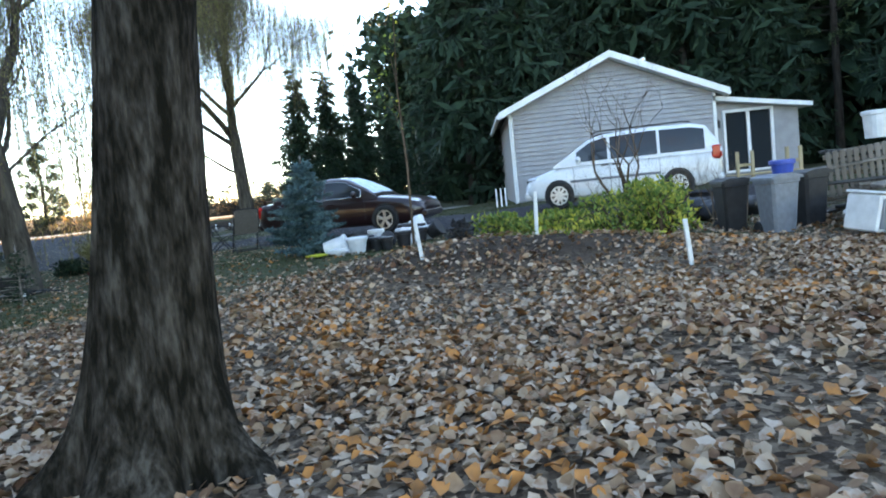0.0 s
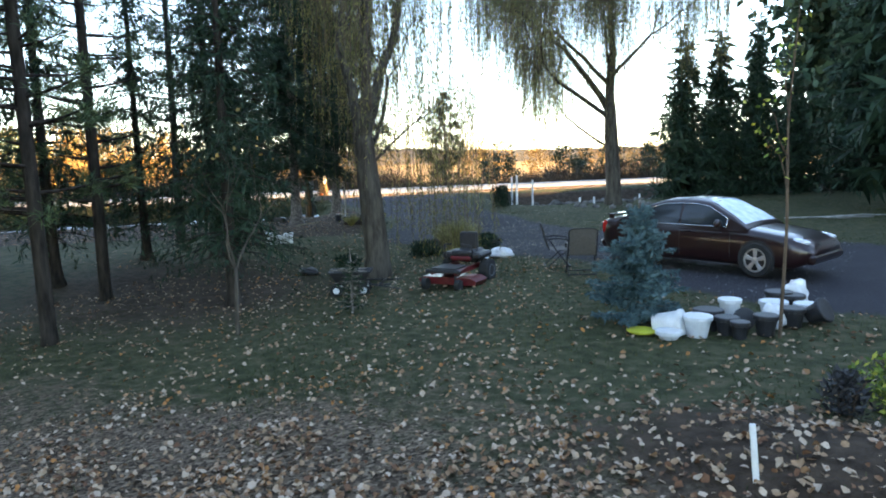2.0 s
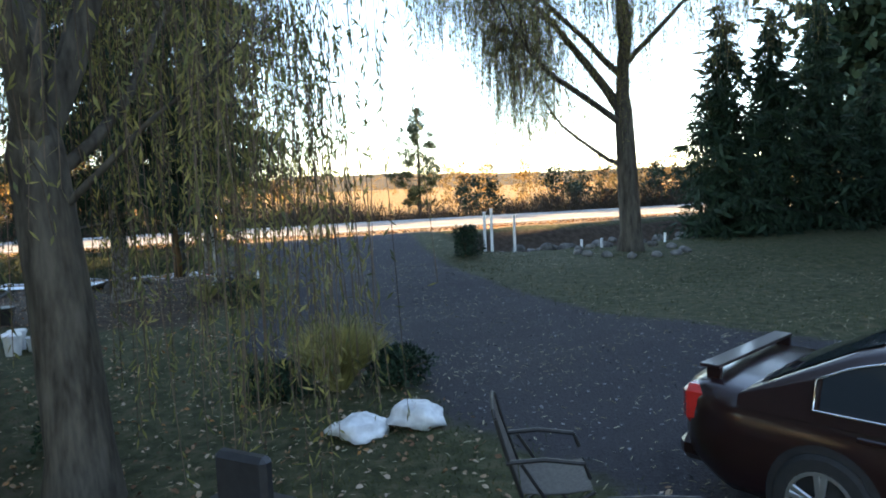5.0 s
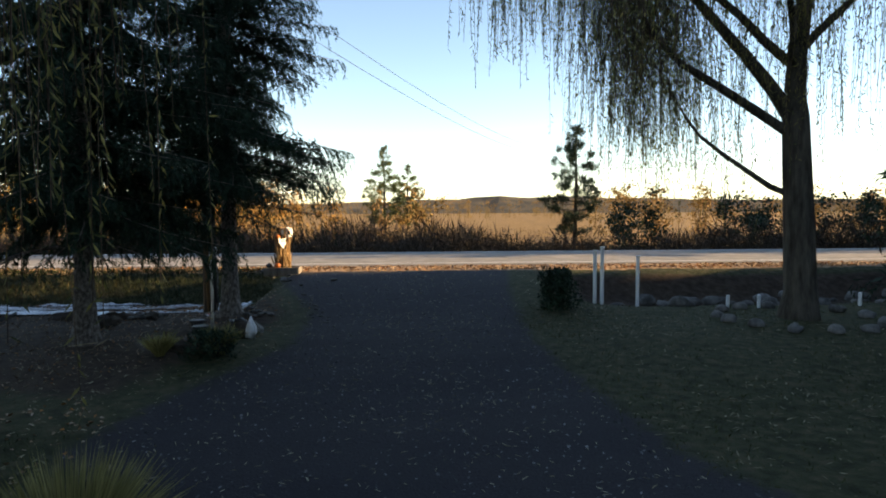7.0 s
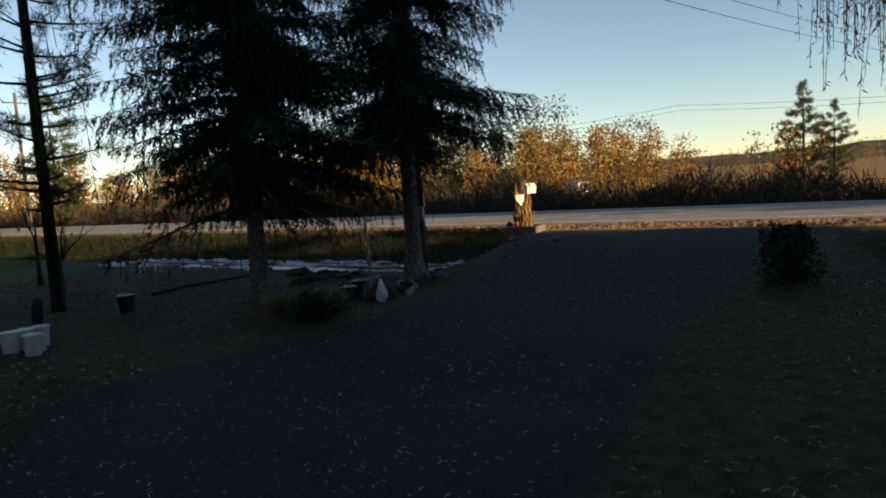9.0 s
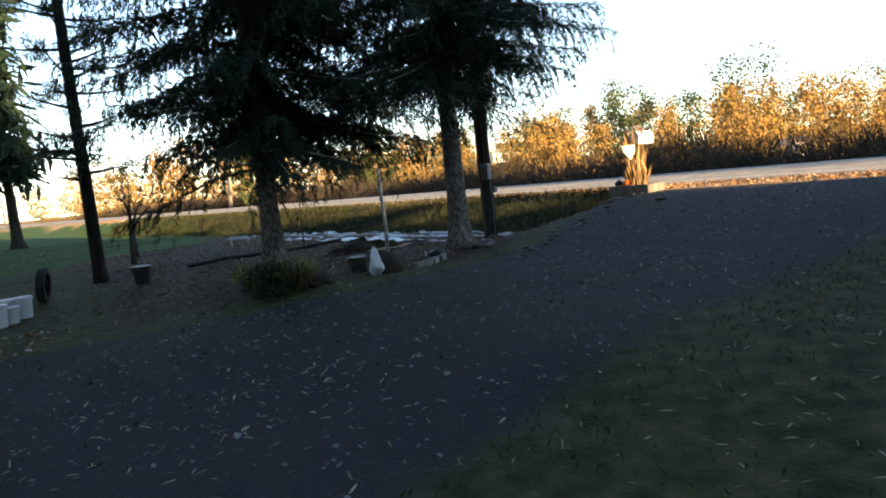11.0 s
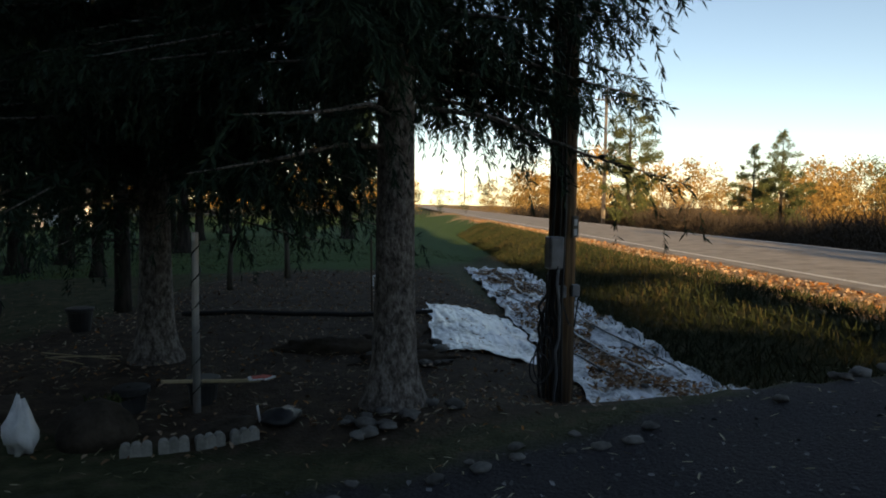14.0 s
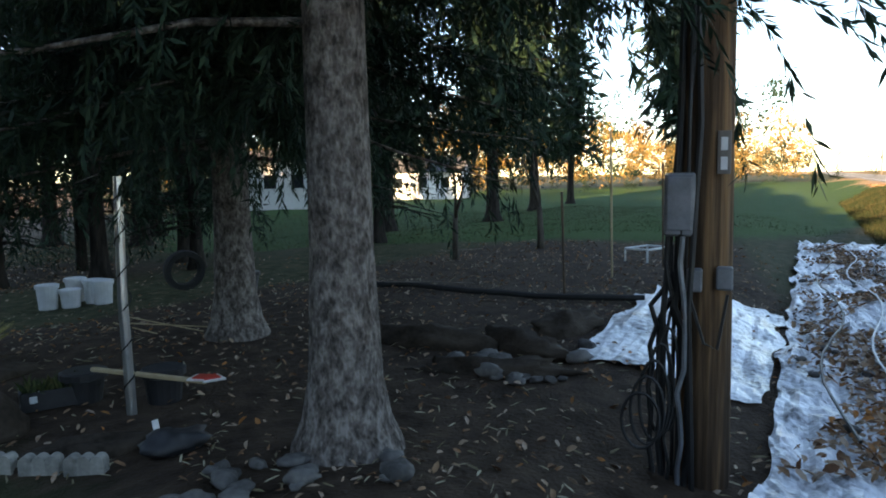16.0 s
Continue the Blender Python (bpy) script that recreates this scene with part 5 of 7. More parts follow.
def patio_chair(x, y, rz, label):
    c = thing("patio_chair", label, "chair", on(x, y, rz, 0, 0.9), "patio chairs on the lawn")
    for sx in (-0.27, 0.27):
        for nm, pts in (("leg", [(sx, 0.24, 0.0), (sx, -0.06, 0.4), (sx, -0.2, 0.62)]), ("leg", [(sx, -0.28, 0.0), (sx, 0.05, 0.3), (sx, 0.27, 0.43)])):
            g = Geo()
            g.tube(pts, 0.013, 6)
            part(nm, g, M["dark_metal"], c)
        g = Geo()
        g.tube([(sx, -0.2, 0.4), (sx, -0.3, 0.7), (sx, -0.36, 0.92)], 0.014, 6)
        part("back_post", g, M["dark_metal"], c)
        g = Geo()
        g.tube([(sx, -0.3, 0.63), (sx, -0.05, 0.65), (sx, 0.2, 0.62), (sx, 0.24, 0.52)], 0.016, 6)
        part("armrest", g, M["dark_metal"], c)
    g = Geo()
    g.tube([(-0.27, -0.36, 0.92), (-0.2, -0.372, 0.955), (0, -0.375, 0.965), (0.2, -0.372, 0.955), (0.27, -0.36, 0.92)], 0.014, 6)
    part("top_rail", g, M["dark_metal"], c)
    for y, z in ((-0.28, 0.05), (0.24, 0.05)):
        g = Geo()
        g.tube([(-0.27, y, z), (0.27, y, z)], 0.012, 6)
        part("crossbar", g, M["dark_metal"], c)
    for nm, line in (("backrest", [(-0.21, 0.42), (-0.27, 0.6), (-0.33, 0.78), (-0.365, 0.94)]), ("seat", [(0.26, 0.43), (0.1, 0.405), (-0.08, 0.4), (-0.2, 0.41)])):
        g = Geo()
        vs = [(sx, y, z + dz) for dz in (0, 0.008) for y, z in line for sx in (-0.25, 0.25)]
        n = len(line)
        fs = [(2 * i + o, 2 * i + 1 + o, 2 * i + 3 + o, 2 * i + 2 + o) for o in (0, 2 * n) for i in range(n - 1)]
        g.add(vs, fs)
        part(nm, g, M["mesh_fabric"], c, "taut brown mesh fabric")


patio_chair(-6.97, 16.72, -150 + 180, "brown mesh folding patio chair seen on the lawn")
patio_chair(-7.75, 17.45, -60, "brown mesh folding patio chair turned sideways")


def mower():
    m = thing("riding_mower", "red and black zero-turn riding mower parked on the lawn", "lawn mower", on(-8.9, 15.8, 187, 0, 0.76))

    def bx(nm, c, s, mat, b=0.03, rot=None, label=""):
        g = Geo()
        g.box(c, s, b, rot)
        return part(nm, g, M[mat], m, label)
    # front of the machine at +y
    for sx in (-0.5, 0.5):
        g = Geo()
        g.lathe([(0.13, -0.12), (0.26, -0.12), (0.28, -0.08), (0.28, 0.08), (0.26, 0.12), (0.13, 0.12)], 20, pose(sx, -0.35, 0.28, 0, 90))
        w = part("rear_wheel", g, M["rubber"], m, "wide black rear tyre")
        g = Geo()
        g.lathe([(0.001, 0), (0.08, 0.02), (0.13, 0), (0.145, 0.03), (0.15, 0.0)], 16, pose(sx + (0.1 if sx > 0 else -0.1), -0.35, 0.28, 0, 90 if sx > 0 else -90))
        part("rim", g, M["bin_grey"], w, "grey rim")
    for sx in (-0.42, 0.42):
        g = Geo()
        g.lathe([(0.06, -0.06), (0.13, -0.06), (0.14, 0), (0.13, 0.06), (0.06, 0.06)], 14, pose(sx, 1.12, 0.14, 0, 90))
        part("caster_wheel", g, M["rubber"], m)
        g = Geo()
        g.tube([(sx + 0.09, 1.12, 0.14), (sx + 0.09, 1.1, 0.34), (sx, 1.05, 0.36), (sx, 1.05, 0.46)], 0.02, 6)
        part("caster_fork", g, M["dark_metal"], m)
    bx("front_bar", (0, 1.05, 0.43), (0.9, 0.08, 0.09), "black_plastic")
    for sx in (-0.3, 0.3):
        bx("frame_rail", (sx, 0.35, 0.4), (0.09, 1.4, 0.12), "mower_red", 0.02)
    g = Geo()
    g.prism([(-0.72, 0.1), (0.66, 0.1), (0.72, 0.2), (0.6, 0.27), (-0.6, 0.27), (-0.76, 0.2)], 0.25, 0.9)
    part("cutting_deck", g, M["mower_red"], m, "dusty red cutting deck")
    bx("discharge_chute", (-0.85, 0.55, 0.17), (0.3, 0.45, 0.05), "black_plastic", 0.02, pose(0, 0, 0, 0, -12))
    bx("footplate", (0, 0.72, 0.49), (0.62, 0.66, 0.03), "black_plastic", 0.01, None, "worn dusty footplate")
    bx("engine_cover", (0, -0.5, 0.62), (0.62, 0.5, 0.34), "black_plastic", 0.08)
    for sx in (-0.38, 0.38):
        bx("fender", (sx, -0.28, 0.66), (0.26, 0.75, 0.16), "black_plastic", 0.06)
        g = Geo()
        g.tube([(sx * 0.9, 0.12, 0.55), (sx * 0.95, 0.2, 0.8), (sx * 0.9, 0.28, 0.95), (sx * 0.3, 0.32, 0.98)], 0.017, 6)
        part("steering_lever", g, M["black_plastic"], m)
    bx("seat", (0, -0.12, 0.72), (0.5, 0.5, 0.13), "black_plastic", 0.06)
    bx("seat_back", (0, -0.4, 0.96), (0.48, 0.13, 0.48), "black_plastic", 0.06, pose(0, 0, 0.0, 0, 0, 0))
    bx("seat_pan", (0, -0.1, 0.6), (0.54, 0.5, 0.1), "mower_red", 0.03)


mower()


def cart():
    c = thing("garden_cart", "black poly garden dump cart loaded with tools", "cart", on(-10.75, 14.8, 35, 0, 0.7))
    g = Geo()
    lo, hi = [(-0.38, -0.22), (0.38, -0.22), (0.38, 0.22), (-0.38, 0.22)], [(-0.55, -0.34), (0.55, -0.34), (0.55, 0.34), (-0.55, 0.34)]
    rings = [[(x, y, 0.36) for x, y in lo], [(x, y, 0.66) for x, y in hi], [(x * 1.05, y * 1.05, 0.66) for x, y in hi], [(x * 1.05, y * 1.05, 0.63) for x, y in hi], [(x * 0.94, y * 0.92, 0.64) for x, y in hi], [(x * 0.95, y * 0.9, 0.39) for x, y in lo]]
    g.add([q for r in rings[:4] for q in r], [(i * 4 + k, i * 4 + (k + 1) % 4, i * 4 + 4 + (k + 1) % 4, i * 4 + 4 + k) for i in range(3) for k in range(4)] + [(3, 2, 1, 0)])
    g.add(rings[1] + rings[5], [(k, k + 4, (k + 1) % 4 + 4, (k + 1) % 4) for k in range(4)] + [(4, 5, 6, 7)])
    part("tub", g, M["black_plastic"], c)
    for x in (-0.36, 0.36):
        for y in (-0.33, 0.33):
            g = Geo()
            g.lathe([(0.07, -0.045), (0.15, -0.045), (0.165, 0), (0.15, 0.045), (0.07, 0.045)], 16, pose(x, y, 0.165, 90))
            w = part("wheel", g, M["rubber"], c)
            g = Geo()
            g.lathe([(0.001, -0.05), (0.085, -0.045), (0.085, 0.045), (0.001, 0.05)], 14, pose(x, y, 0.165, 90))
            part("rim", g, M["white_plastic"], w, "white plastic rim")
        g = Geo()
        g.tube([(x, -0.33, 0.165), (x, 0.33, 0.165)], 0.015, 6)
        part("axle", g, M["dark_metal"], c)
    g = Geo()
    g.box((0, 0, 0.3), (0.9, 0.3, 0.06), 0.01)
    part("chassis", g, M["dark_metal"], c)
    g = Geo()
    g.tube([(0.45, 0, 0.25), (0.95, 0.02, 0.18), (1.3, 0.03, 0.1)], 0.018, 6)
    g.tube([(1.3, -0.1, 0.1), (1.3, 0.15, 0.1)], 0.016, 6)
    part("handle", g, M["dark_metal"], c)
    ld = thing("tools", "pale boards and tools heaped in the cart", "tools", c.matrix_basis @ pose(0, 0, 0.6))
    for i, (x, y, ln_, a) in enumerate(((-0.1, 0.1, 0.9, 10), (0.05, -0.1, 0.8, -15), (0.1, 0.0, 0.7, 40), (-0.2, -0.05, 0.5, 75))):
        g = Geo()
        g.box((0, 0, 0.03 + i * 0.03), (ln_, 0.07, 0.03), 0.006, pose(x, y, 0, 0, 4, a))
        part("board", g, M["wood_grey"], ld)


cart()
g = Geo()
for a, b in (((-0.6, -0.3), (0.6, -0.3)), ((-0.6, 0.3), (0.6, 0.3)), ((-0.6, -0.3), (-0.6, 0.3)), ((0.6, -0.3), (0.6, 0.3)), ((0, -0.3), (0, 0.3))):
    g.tube([(*a, 0.04), (*b, 0.04)], 0.022, 6)
single("trailer_frame", g, M["dark_metal"], "rusty flat metal frame lying on the lawn", "frame", on(-10.9, 15.9, 25, 0.0))


def tapered(name, label, x, y, r0, r1, h, mat, category, rz=0, tip=None, group="", rim=True, dz=0.0, fill=None):
    """A bucket or pot with an open top, standing or lying."""
    mm = on(x, y, rz, dz)
    if tip is not None:
        mm = mm @ pose(0, 0, r1, 0, tip, 0) @ pose(0, 0, -h / 2)
    t = thing(name, label, category, mm, group)
    g = Geo()
    prof = [(r0, 0.0), (r0 + (r1 - r0) * 0.5, h * 0.5), (r1, h), (r1 + 0.006, h), (r1 + 0.006, h - 0.02)] if rim else [(r0, 0), (r1, h)]
    g.lathe([(0.001, 0.0)] + prof[:3] + [(r1 - 0.006, h), (r0 - 0.004, 0.012), (0.001, 0.012)], 18)
    part("body", g, mat, t, smooth=False)
    if rim:
        g = Geo()
        g.lathe([(r1, h - 0.05), (r1 + 0.012, h - 0.045), (r1 + 0.012, h - 0.005), (r1 - 0.002, h + 0.002)], 18)
        part("rim", g, mat, t)
    if fill:
        g = Geo()
        g.lathe([(0.001, h * 0.8), (r1 * 0.93, h * 0.78)], 14, None, 0.05)
        part("soil", g, M["soil"], t)
    return t


# white pails at the far edge of the drive
for i, (x, y, tip) in enumerate(((-16.75, 18.9, None), (-17.2, 18.6, None), (-17.0, 18.85, None), (-17.35, 18.75, None), (-16.95, 18.5, None))):
    tapered("bucket", "white plastic pail standing on the drive's edge", x, y, 0.105, 0.125, 0.31 if i != 2 else 0.23, M["white_plastic"], "bucket", i * 40, tip, "white pails")

# the heap of pots by the blue spruce
POTS = [(-4.42, 13.22, 0.11, 0.14, 0.34, "white_plastic", 80), (-4.12, 13.3, 0.11, 0.16, 0.26, "white_plastic", None), (-4.35, 12.98, 0.1, 0.14, 0.1, "white_plastic", None), (-3.85, 13.55, 0.09, 0.13, 0.22, "black_plastic", None), (-3.68, 13.4, 0.07, 0.1, 0.2, "black_plastic", None),
        (-4.1, 13.75, 0.12, 0.17, 0.26, "black_plastic", None), (-3.75, 13.9, 0.09, 0.12, 0.2, "black_plastic", 70), (-3.45, 13.65, 0.09, 0.13, 0.24, "black_plastic", None), (-3.95, 14.2, 0.1, 0.13, 0.3, "white_plastic", None), (-3.5, 14.5, 0.12, 0.16, 0.26, "white_plastic", None),
        (-3.25, 14.2, 0.1, 0.14, 0.24, "black_plastic", None), (-3.35, 14.85, 0.12, 0.16, 0.26, "black_plastic", None), (-3.15, 14.55, 0.1, 0.13, 0.22, "white_plastic", None), (-3.5, 14.9, 0.12, 0.16, 0.28, "black_plastic", None), (-3.0, 14.35, 0.1, 0.14, 0.22, "black_plastic", 60)]
for i, (x, y, r0, r1, h, mat, tip) in enumerate(POTS):
    lab = {"white_plastic": "white plastic nursery pot", "black_plastic": "black plastic nursery pot"}[mat] + (" lying on its side in the heap" if tip else " in the heap beside the spruce")
    tapered("plant_pot", lab, x, y, r0, r1, h, M[mat], "pot", i * 50, tip, "pots by the blue spruce", fill=(i % 3 == 0 and not tip))
g = Geo()
g.lathe([(0.001, 0.04), (0.1, 0.02), (0.17, 0.03), (0.18, 0.05), (0.1, 0.045), (0.001, 0.06)], 18)
single("frisbee", g, M["yellow_plastic"], "yellow plastic dish lying by the pots", "dish", on(-4.68, 13.05, 0, 0.0))


def sack(name, label, x, y, sx, sy, sz, mat, seed, rz=0):
    g = Geo()
    g.blob((0, 0, sz * 0.75), (sx, sy, sz), seed, 0.22, 18, None, 1.8)
    g.v = [(px * (1.0 - 0.28 * max(0, pz / (2 * sz))), py, max(0.0, pz)) for px, py, pz in g.v]
    return single(name, g, M[mat], label, "bag", on(x, y, rz, -0.005), smooth=True)


M["film"] = ramp_mat("film", [(0.3, (0.5, 0.5, 0.5)), (0.7, (0.8, 0.8, 0.8))], 7, 7, 0.4, 0.9, 16, spec=0.5)
sack("plastic_bag", "crumpled white plastic bag among the pots", -3.45, 14.15, 0.17, 0.14, 0.17, "film", 4)
sack("plastic_bag", "crumpled white plastic bag behind the pots", -3.35, 15.2, 0.2, 0.13, 0.2, "film", 9)
sack("plastic_sheet", "crumpled white plastic sheet on the grass", -10.3, 18.6, 0.3, 0.25, 0.12, "film", 5)
sack("plastic_sheet", "crumpled white plastic sheet on the grass", -9.85, 18.95, 0.3, 0.22, 0.14, "film", 6)
sack("black_bag", "black plastic bag lying under the willow", -13.4, 16.3, 0.25, 0.2, 0.09, "black_plastic", 7)
g = Geo()
g.blob((0, 0, 0.17), (0.115, 0.1, 0.19), 12, 0.22, 20, None, 2.2)
g.v = [(px * (1.1 - 0.65 * max(0, pz) / 0.36), py * (1.1 - 0.65 * max(0, pz) / 0.36), max(0, pz)) for px, py, pz in g.v]
single("feed_sack", g, M["film"], "upright white woven sack beside a soil mound", "bag", on(-17.75, 23.95, 20), smooth=True)
# a rounded heap of dark soil next to the sack
g = Geo()
g.blob((0, 0, 0.08), (0.26, 0.23, 0.2), 15, 0.1, 18)
single("boulder", g, M["soil"], "rounded dark mound of soil in the garden bed", "boulder", on(-18.2, 23.95, 0), smooth=True)


# ---- garden bed by the drive ----
def edging(x, y, rz):
    e = thing("edging_block", "scalloped concrete edging block along the bed", "edging", on(x, y, rz, -0.02), "edging blocks")
    for i in range(3):
        g = Geo()
        r = 0.032
        outl = [(-r, 0), (r, 0)] + [(r * math.cos(a), 0.085 + r * math.sin(a)) for a in np.linspace(0, math.pi, 7)]
        g.prism(outl, -0.03, 0.03, pose((i - 1) * 0.064, 0, 0))
        part("scallop", g, M["concrete"], e)


pa, pb = Vector((-18.25, 24.4)), Vector((-19.05, 24.62))
for i in range(4):
    q = pa.lerp(pb, (i + 0.3) / 3.6)
    edging(q.x, q.y, math.degrees(math.atan2(pb.y - pa.y, pb.x - pa.x)) + (8 if i == 2 else -6 + 4 * i))
rs = random.Random(77)
for i in range(46):
    k = i / 46
    if i < 20:
        x, y, sz = -20.0 + rs.uniform(-0.5, 0.5), 25.05 + rs.uniform(-0.2, 0.22), rs.uniform(0.04, 0.095)
    elif i < 34:
        x, y, sz = -21.6 - rs.uniform(0, 3.2), 27.05 + rs.uniform(-0.2, 0.2) + (i - 20) * 0.07, rs.uniform(0.05, 0.13)
    else:
        x, y, sz = -21.6 + rs.uniform(-0.6, 0.6), 23.3 + rs.uniform(-0.4, 0.4), rs.uniform(0.05, 0.12)
    g = Geo()
    g.blob((0, 0, sz * 0.35), (sz, sz * rs.uniform(0.6, 0.9), sz * 0.42), i, 0.22, 11)
    single("stone", g, M["stone"], "rounded grey field stone at the bed's edge", "stone", on(x, y, rs.uniform(0, 360)), "bed stones", smooth=True)

pl = thing("garden_pole", "slender grey pole wound with dark cord standing in the bed", "pole", on(-18.98, 23.77))
g = Geo()
g.tube([(0, 0, -0.2), (0.01, 0.01, 0.7), (0.0, -0.01, 1.42)], [0.03, 0.028, 0.025], 10)
part("shaft", g, M["alloy"], pl)
g = Geo()
g.tube([(0.034 * math.cos(a), 0.034 * math.sin(a), 0.15 + a * 0.035) for a in np.linspace(0, 34, 90)], 0.006, 4)
part("cord", g, M["cable"], pl)
ar = thing("arrow_sign", "small red and white arrow sign on a wooden stake", "sign", on(-19.37, 23.9, 160, 0.22))
g = Geo()
g.box((-0.3, 0, 0), (0.75, 0.03, 0.025), 0.004, pose(0, 0, 0, 0, 4))
part("stake", g, M["wood_new"], ar)
for nm, sc, mat, dz in (("border", 1.0, "sign_white", 0.0), ("panel", 0.72, "red_paint", 0.008)):
    g = Geo()
    outl = [(-0.02, -0.055), (0.1, -0.055), (0.1, -0.085), (0.2, 0), (0.1, 0.085), (0.1, 0.055), (-0.02, 0.055)]
    vs = [((x - 0.08) * sc + 0.08, y * sc, dz + z) for z in (0.012, 0.022) for x, y in outl]
    g.add(vs, [tuple(range(7)), tuple(range(13, 6, -1))] + [(i, i + 7, (i + 1) % 7 + 7, (i + 1) % 7) for i in range(7)])
    part(nm, g, M[mat], ar)
for i, (x, y, rz, ln_) in enumerate(((-18.75, 21.55, 20, 0.75), (-18.7, 21.5, -15, 0.7), (-18.5, 21.75, 10, 0.35), (-24.9, 18.0, 30, 0.7), (-23.6, 16.5, 70, 1.6), (-22.6, 15.9, 50, 1.8), (-21.4, 20.0, 20, 1.2))):
    g = Geo()
    g.tube([(-ln_ / 2, 0, 0.03), (0, 0.02, 0.1), (ln_ / 2, 0, 0.16)], 0.006, 6)
    single("stick", g, M["wood_new"] if i < 3 else M["wood_grey"], "thin peeled stick lying in the garden bed", "stick", on(x, y, rz), "sticks in the bed")
for x, y, h in ((-23.9, 19.6, 1.9), (-25.0, 18.9, 1.5), (-22.8, 20.8, 1.2)):
    g = Geo()
    g.tube([(0, 0, -0.2), (0.02, 0, h / 2), (0.05, 0.03, h)], 0.014, 6)
    single("garden_stake", g, M["wood_new"] if h > 1.6 else M["twig"], "thin upright garden stake in the bed", "stake", on(x, y), "garden stakes")
g = Geo()
for a, b in (((-0.3, -0.2), (0.3, -0.2)), ((-0.3, 0.2), (0.3, 0.2)), ((-0.3, -0.2), (-0.3, 0.2)), ((0.3, -0.2), (0.3, 0.2))):
    g.tube([(*a, 0.02), (*a, 0.22), (*b, 0.22), (*b, 0.02)], 0.018, 6)
single("cold_frame", g, M["white_plastic"], "low white pipe frame standing in the bed", "frame", on(-25.2, 18.0, 30))
tapered("plant_pot", "black plastic pot beside the spruce trunk", -19.2, 19.4, 0.12, 0.16, 0.3, M["black_plastic"], "pot")
tapered("plant_pot", "small black pot in the garden bed", -18.6, 23.4, 0.1, 0.13, 0.2, M["black_plastic"], "pot")
tapered("plant_pot", "small white pot in the garden bed", -18.35, 23.55, 0.04, 0.05, 0.1, M["white_plastic"], "pot")
g = Geo()
g.lathe([(0.2, -0.06), (0.27, -0.06), (0.28, 0), (0.27, 0.06), (0.2, 0.06), (0.19, 0), (0.2, -0.06)], 20, pose(0, 0, 0.27, 84), cap=False)
single("tyre", g, M["rubber"], "worn tyre leaning against a spruce", "tyre", on(-18.27, 18.3, 30))


# dug earth, pipe and clutter in the bed
def earth_mound(x, y, sx, sy, sz, seed, rz=0):
    g = Geo()
    g.blob((0, 0, 0), (sx, sy, sz), seed, 0.2, 26, None, 2.6)
    g.v = [(px, py, max(-0.02, pz)) for px, py, pz in g.v]
    single("earth_mound", g, M["soil"], "ridge of dark freshly dug earth in the bed", "soil heap", on(x, y, rz), "earth mounds", smooth=True)


for i, (x, y, sx, sy, sz, rz) in enumerate(((-21.0, 22.5, 0.6, 0.25, 0.16, 150), (-21.7, 22.75, 0.5, 0.22, 0.14, 110), (-21.3, 23.45, 0.55, 0.16, 0.1, 165), (-22.3, 22.2, 0.5, 0.25, 0.15, 40), (-18.9, 24.35, 0.35, 0.14, 0.08, 20), (-17.6, 22.9, 0.5, 0.3, 0.14, 60))):
    earth_mound(x, y, sx, sy, sz, 500 + i, rz)
g = Geo()
pts = [(-20.5 - 0.33 * k, 19.45 + 0.22 * k + 0.05 * math.sin(k * 1.9)) for k in range(10)]
g.tube([(px, py, gz(px, py) + 0.05) for px, py in pts], 0.035, 8)
single("drain_pipe", g, M["rubber"], "long black drain pipe lying across the garden bed", "pipe")
tapered("bucket", "black plastic pail beside the garden pole", -19.12, 23.55, 0.1, 0.125, 0.22, M["black_plastic"], "bucket")
sack("black_bag", "slumped dark plastic bag behind the edging blocks", -19.35, 24.45, 0.2, 0.12, 0.07, "black_plastic", 141, 30)
pt = thing("planter_tray", "dark planter tray with green plants in the bed", "planter", on(-18.45, 23.45, 25))
g = Geo()
for cx, cy, sx, sy in ((0, -0.1, 0.4, 0.012), (0, 0.1, 0.4, 0.012), (-0.194, 0, 0.012, 0.188), (0.194, 0, 0.012, 0.188)):
    g.box((cx, cy, 0.06), (sx, sy, 0.12), 0.003)
g.box((0, 0, 0.015), (0.376, 0.188, 0.02), 0.003)
part("tray", g, M["black_plastic"], pt)
g = Geo()
g.box((0, 0, 0.06), (0.37, 0.18, 0.07), 0.01)
part("soil", g, M["soil"], pt)
rp = np.random.RandomState(88)
c = np.stack([rp.uniform(-0.17, 0.17, 220), rp.uniform(-0.08, 0.08, 220), np.full(220, 0.09)], 1)
d = unit(rp.normal(0, 0.6, c.shape) + np.array([0, 0, 1.0]))
part("foliage", quads_mesh("foliage", leaf_quads(c, d, unit(np.cross(d, rp.normal(0, 1, d.shape))), rp.uniform(0.05, 0.13, 220), rp.uniform(0.01, 0.025, 220)), M["grass"]), None, pt, "low green leaves")
g = Geo()
g.box((-0.1, -0.115, 0.12), (0.06, 0.006, 0.09), 0.002, pose(0, 0, 0, -10))
part("tag", g, M["sign_white"], pt, "white plant tag")
for x, y, seed in ((-19.25, 24.3, 1), (-18.2, 23.85, 2)):
    g = Geo()
    g.box((0, 0, 0.05), (0.035, 0.006, 0.16), 0.002, pose(0, 0, 0, 8 * seed, 5))
    single("plant_tag", g, M["sign_white"], "small white plant tag stuck in the soil", "tag", on(x, y, 40 * seed), "plant tags")
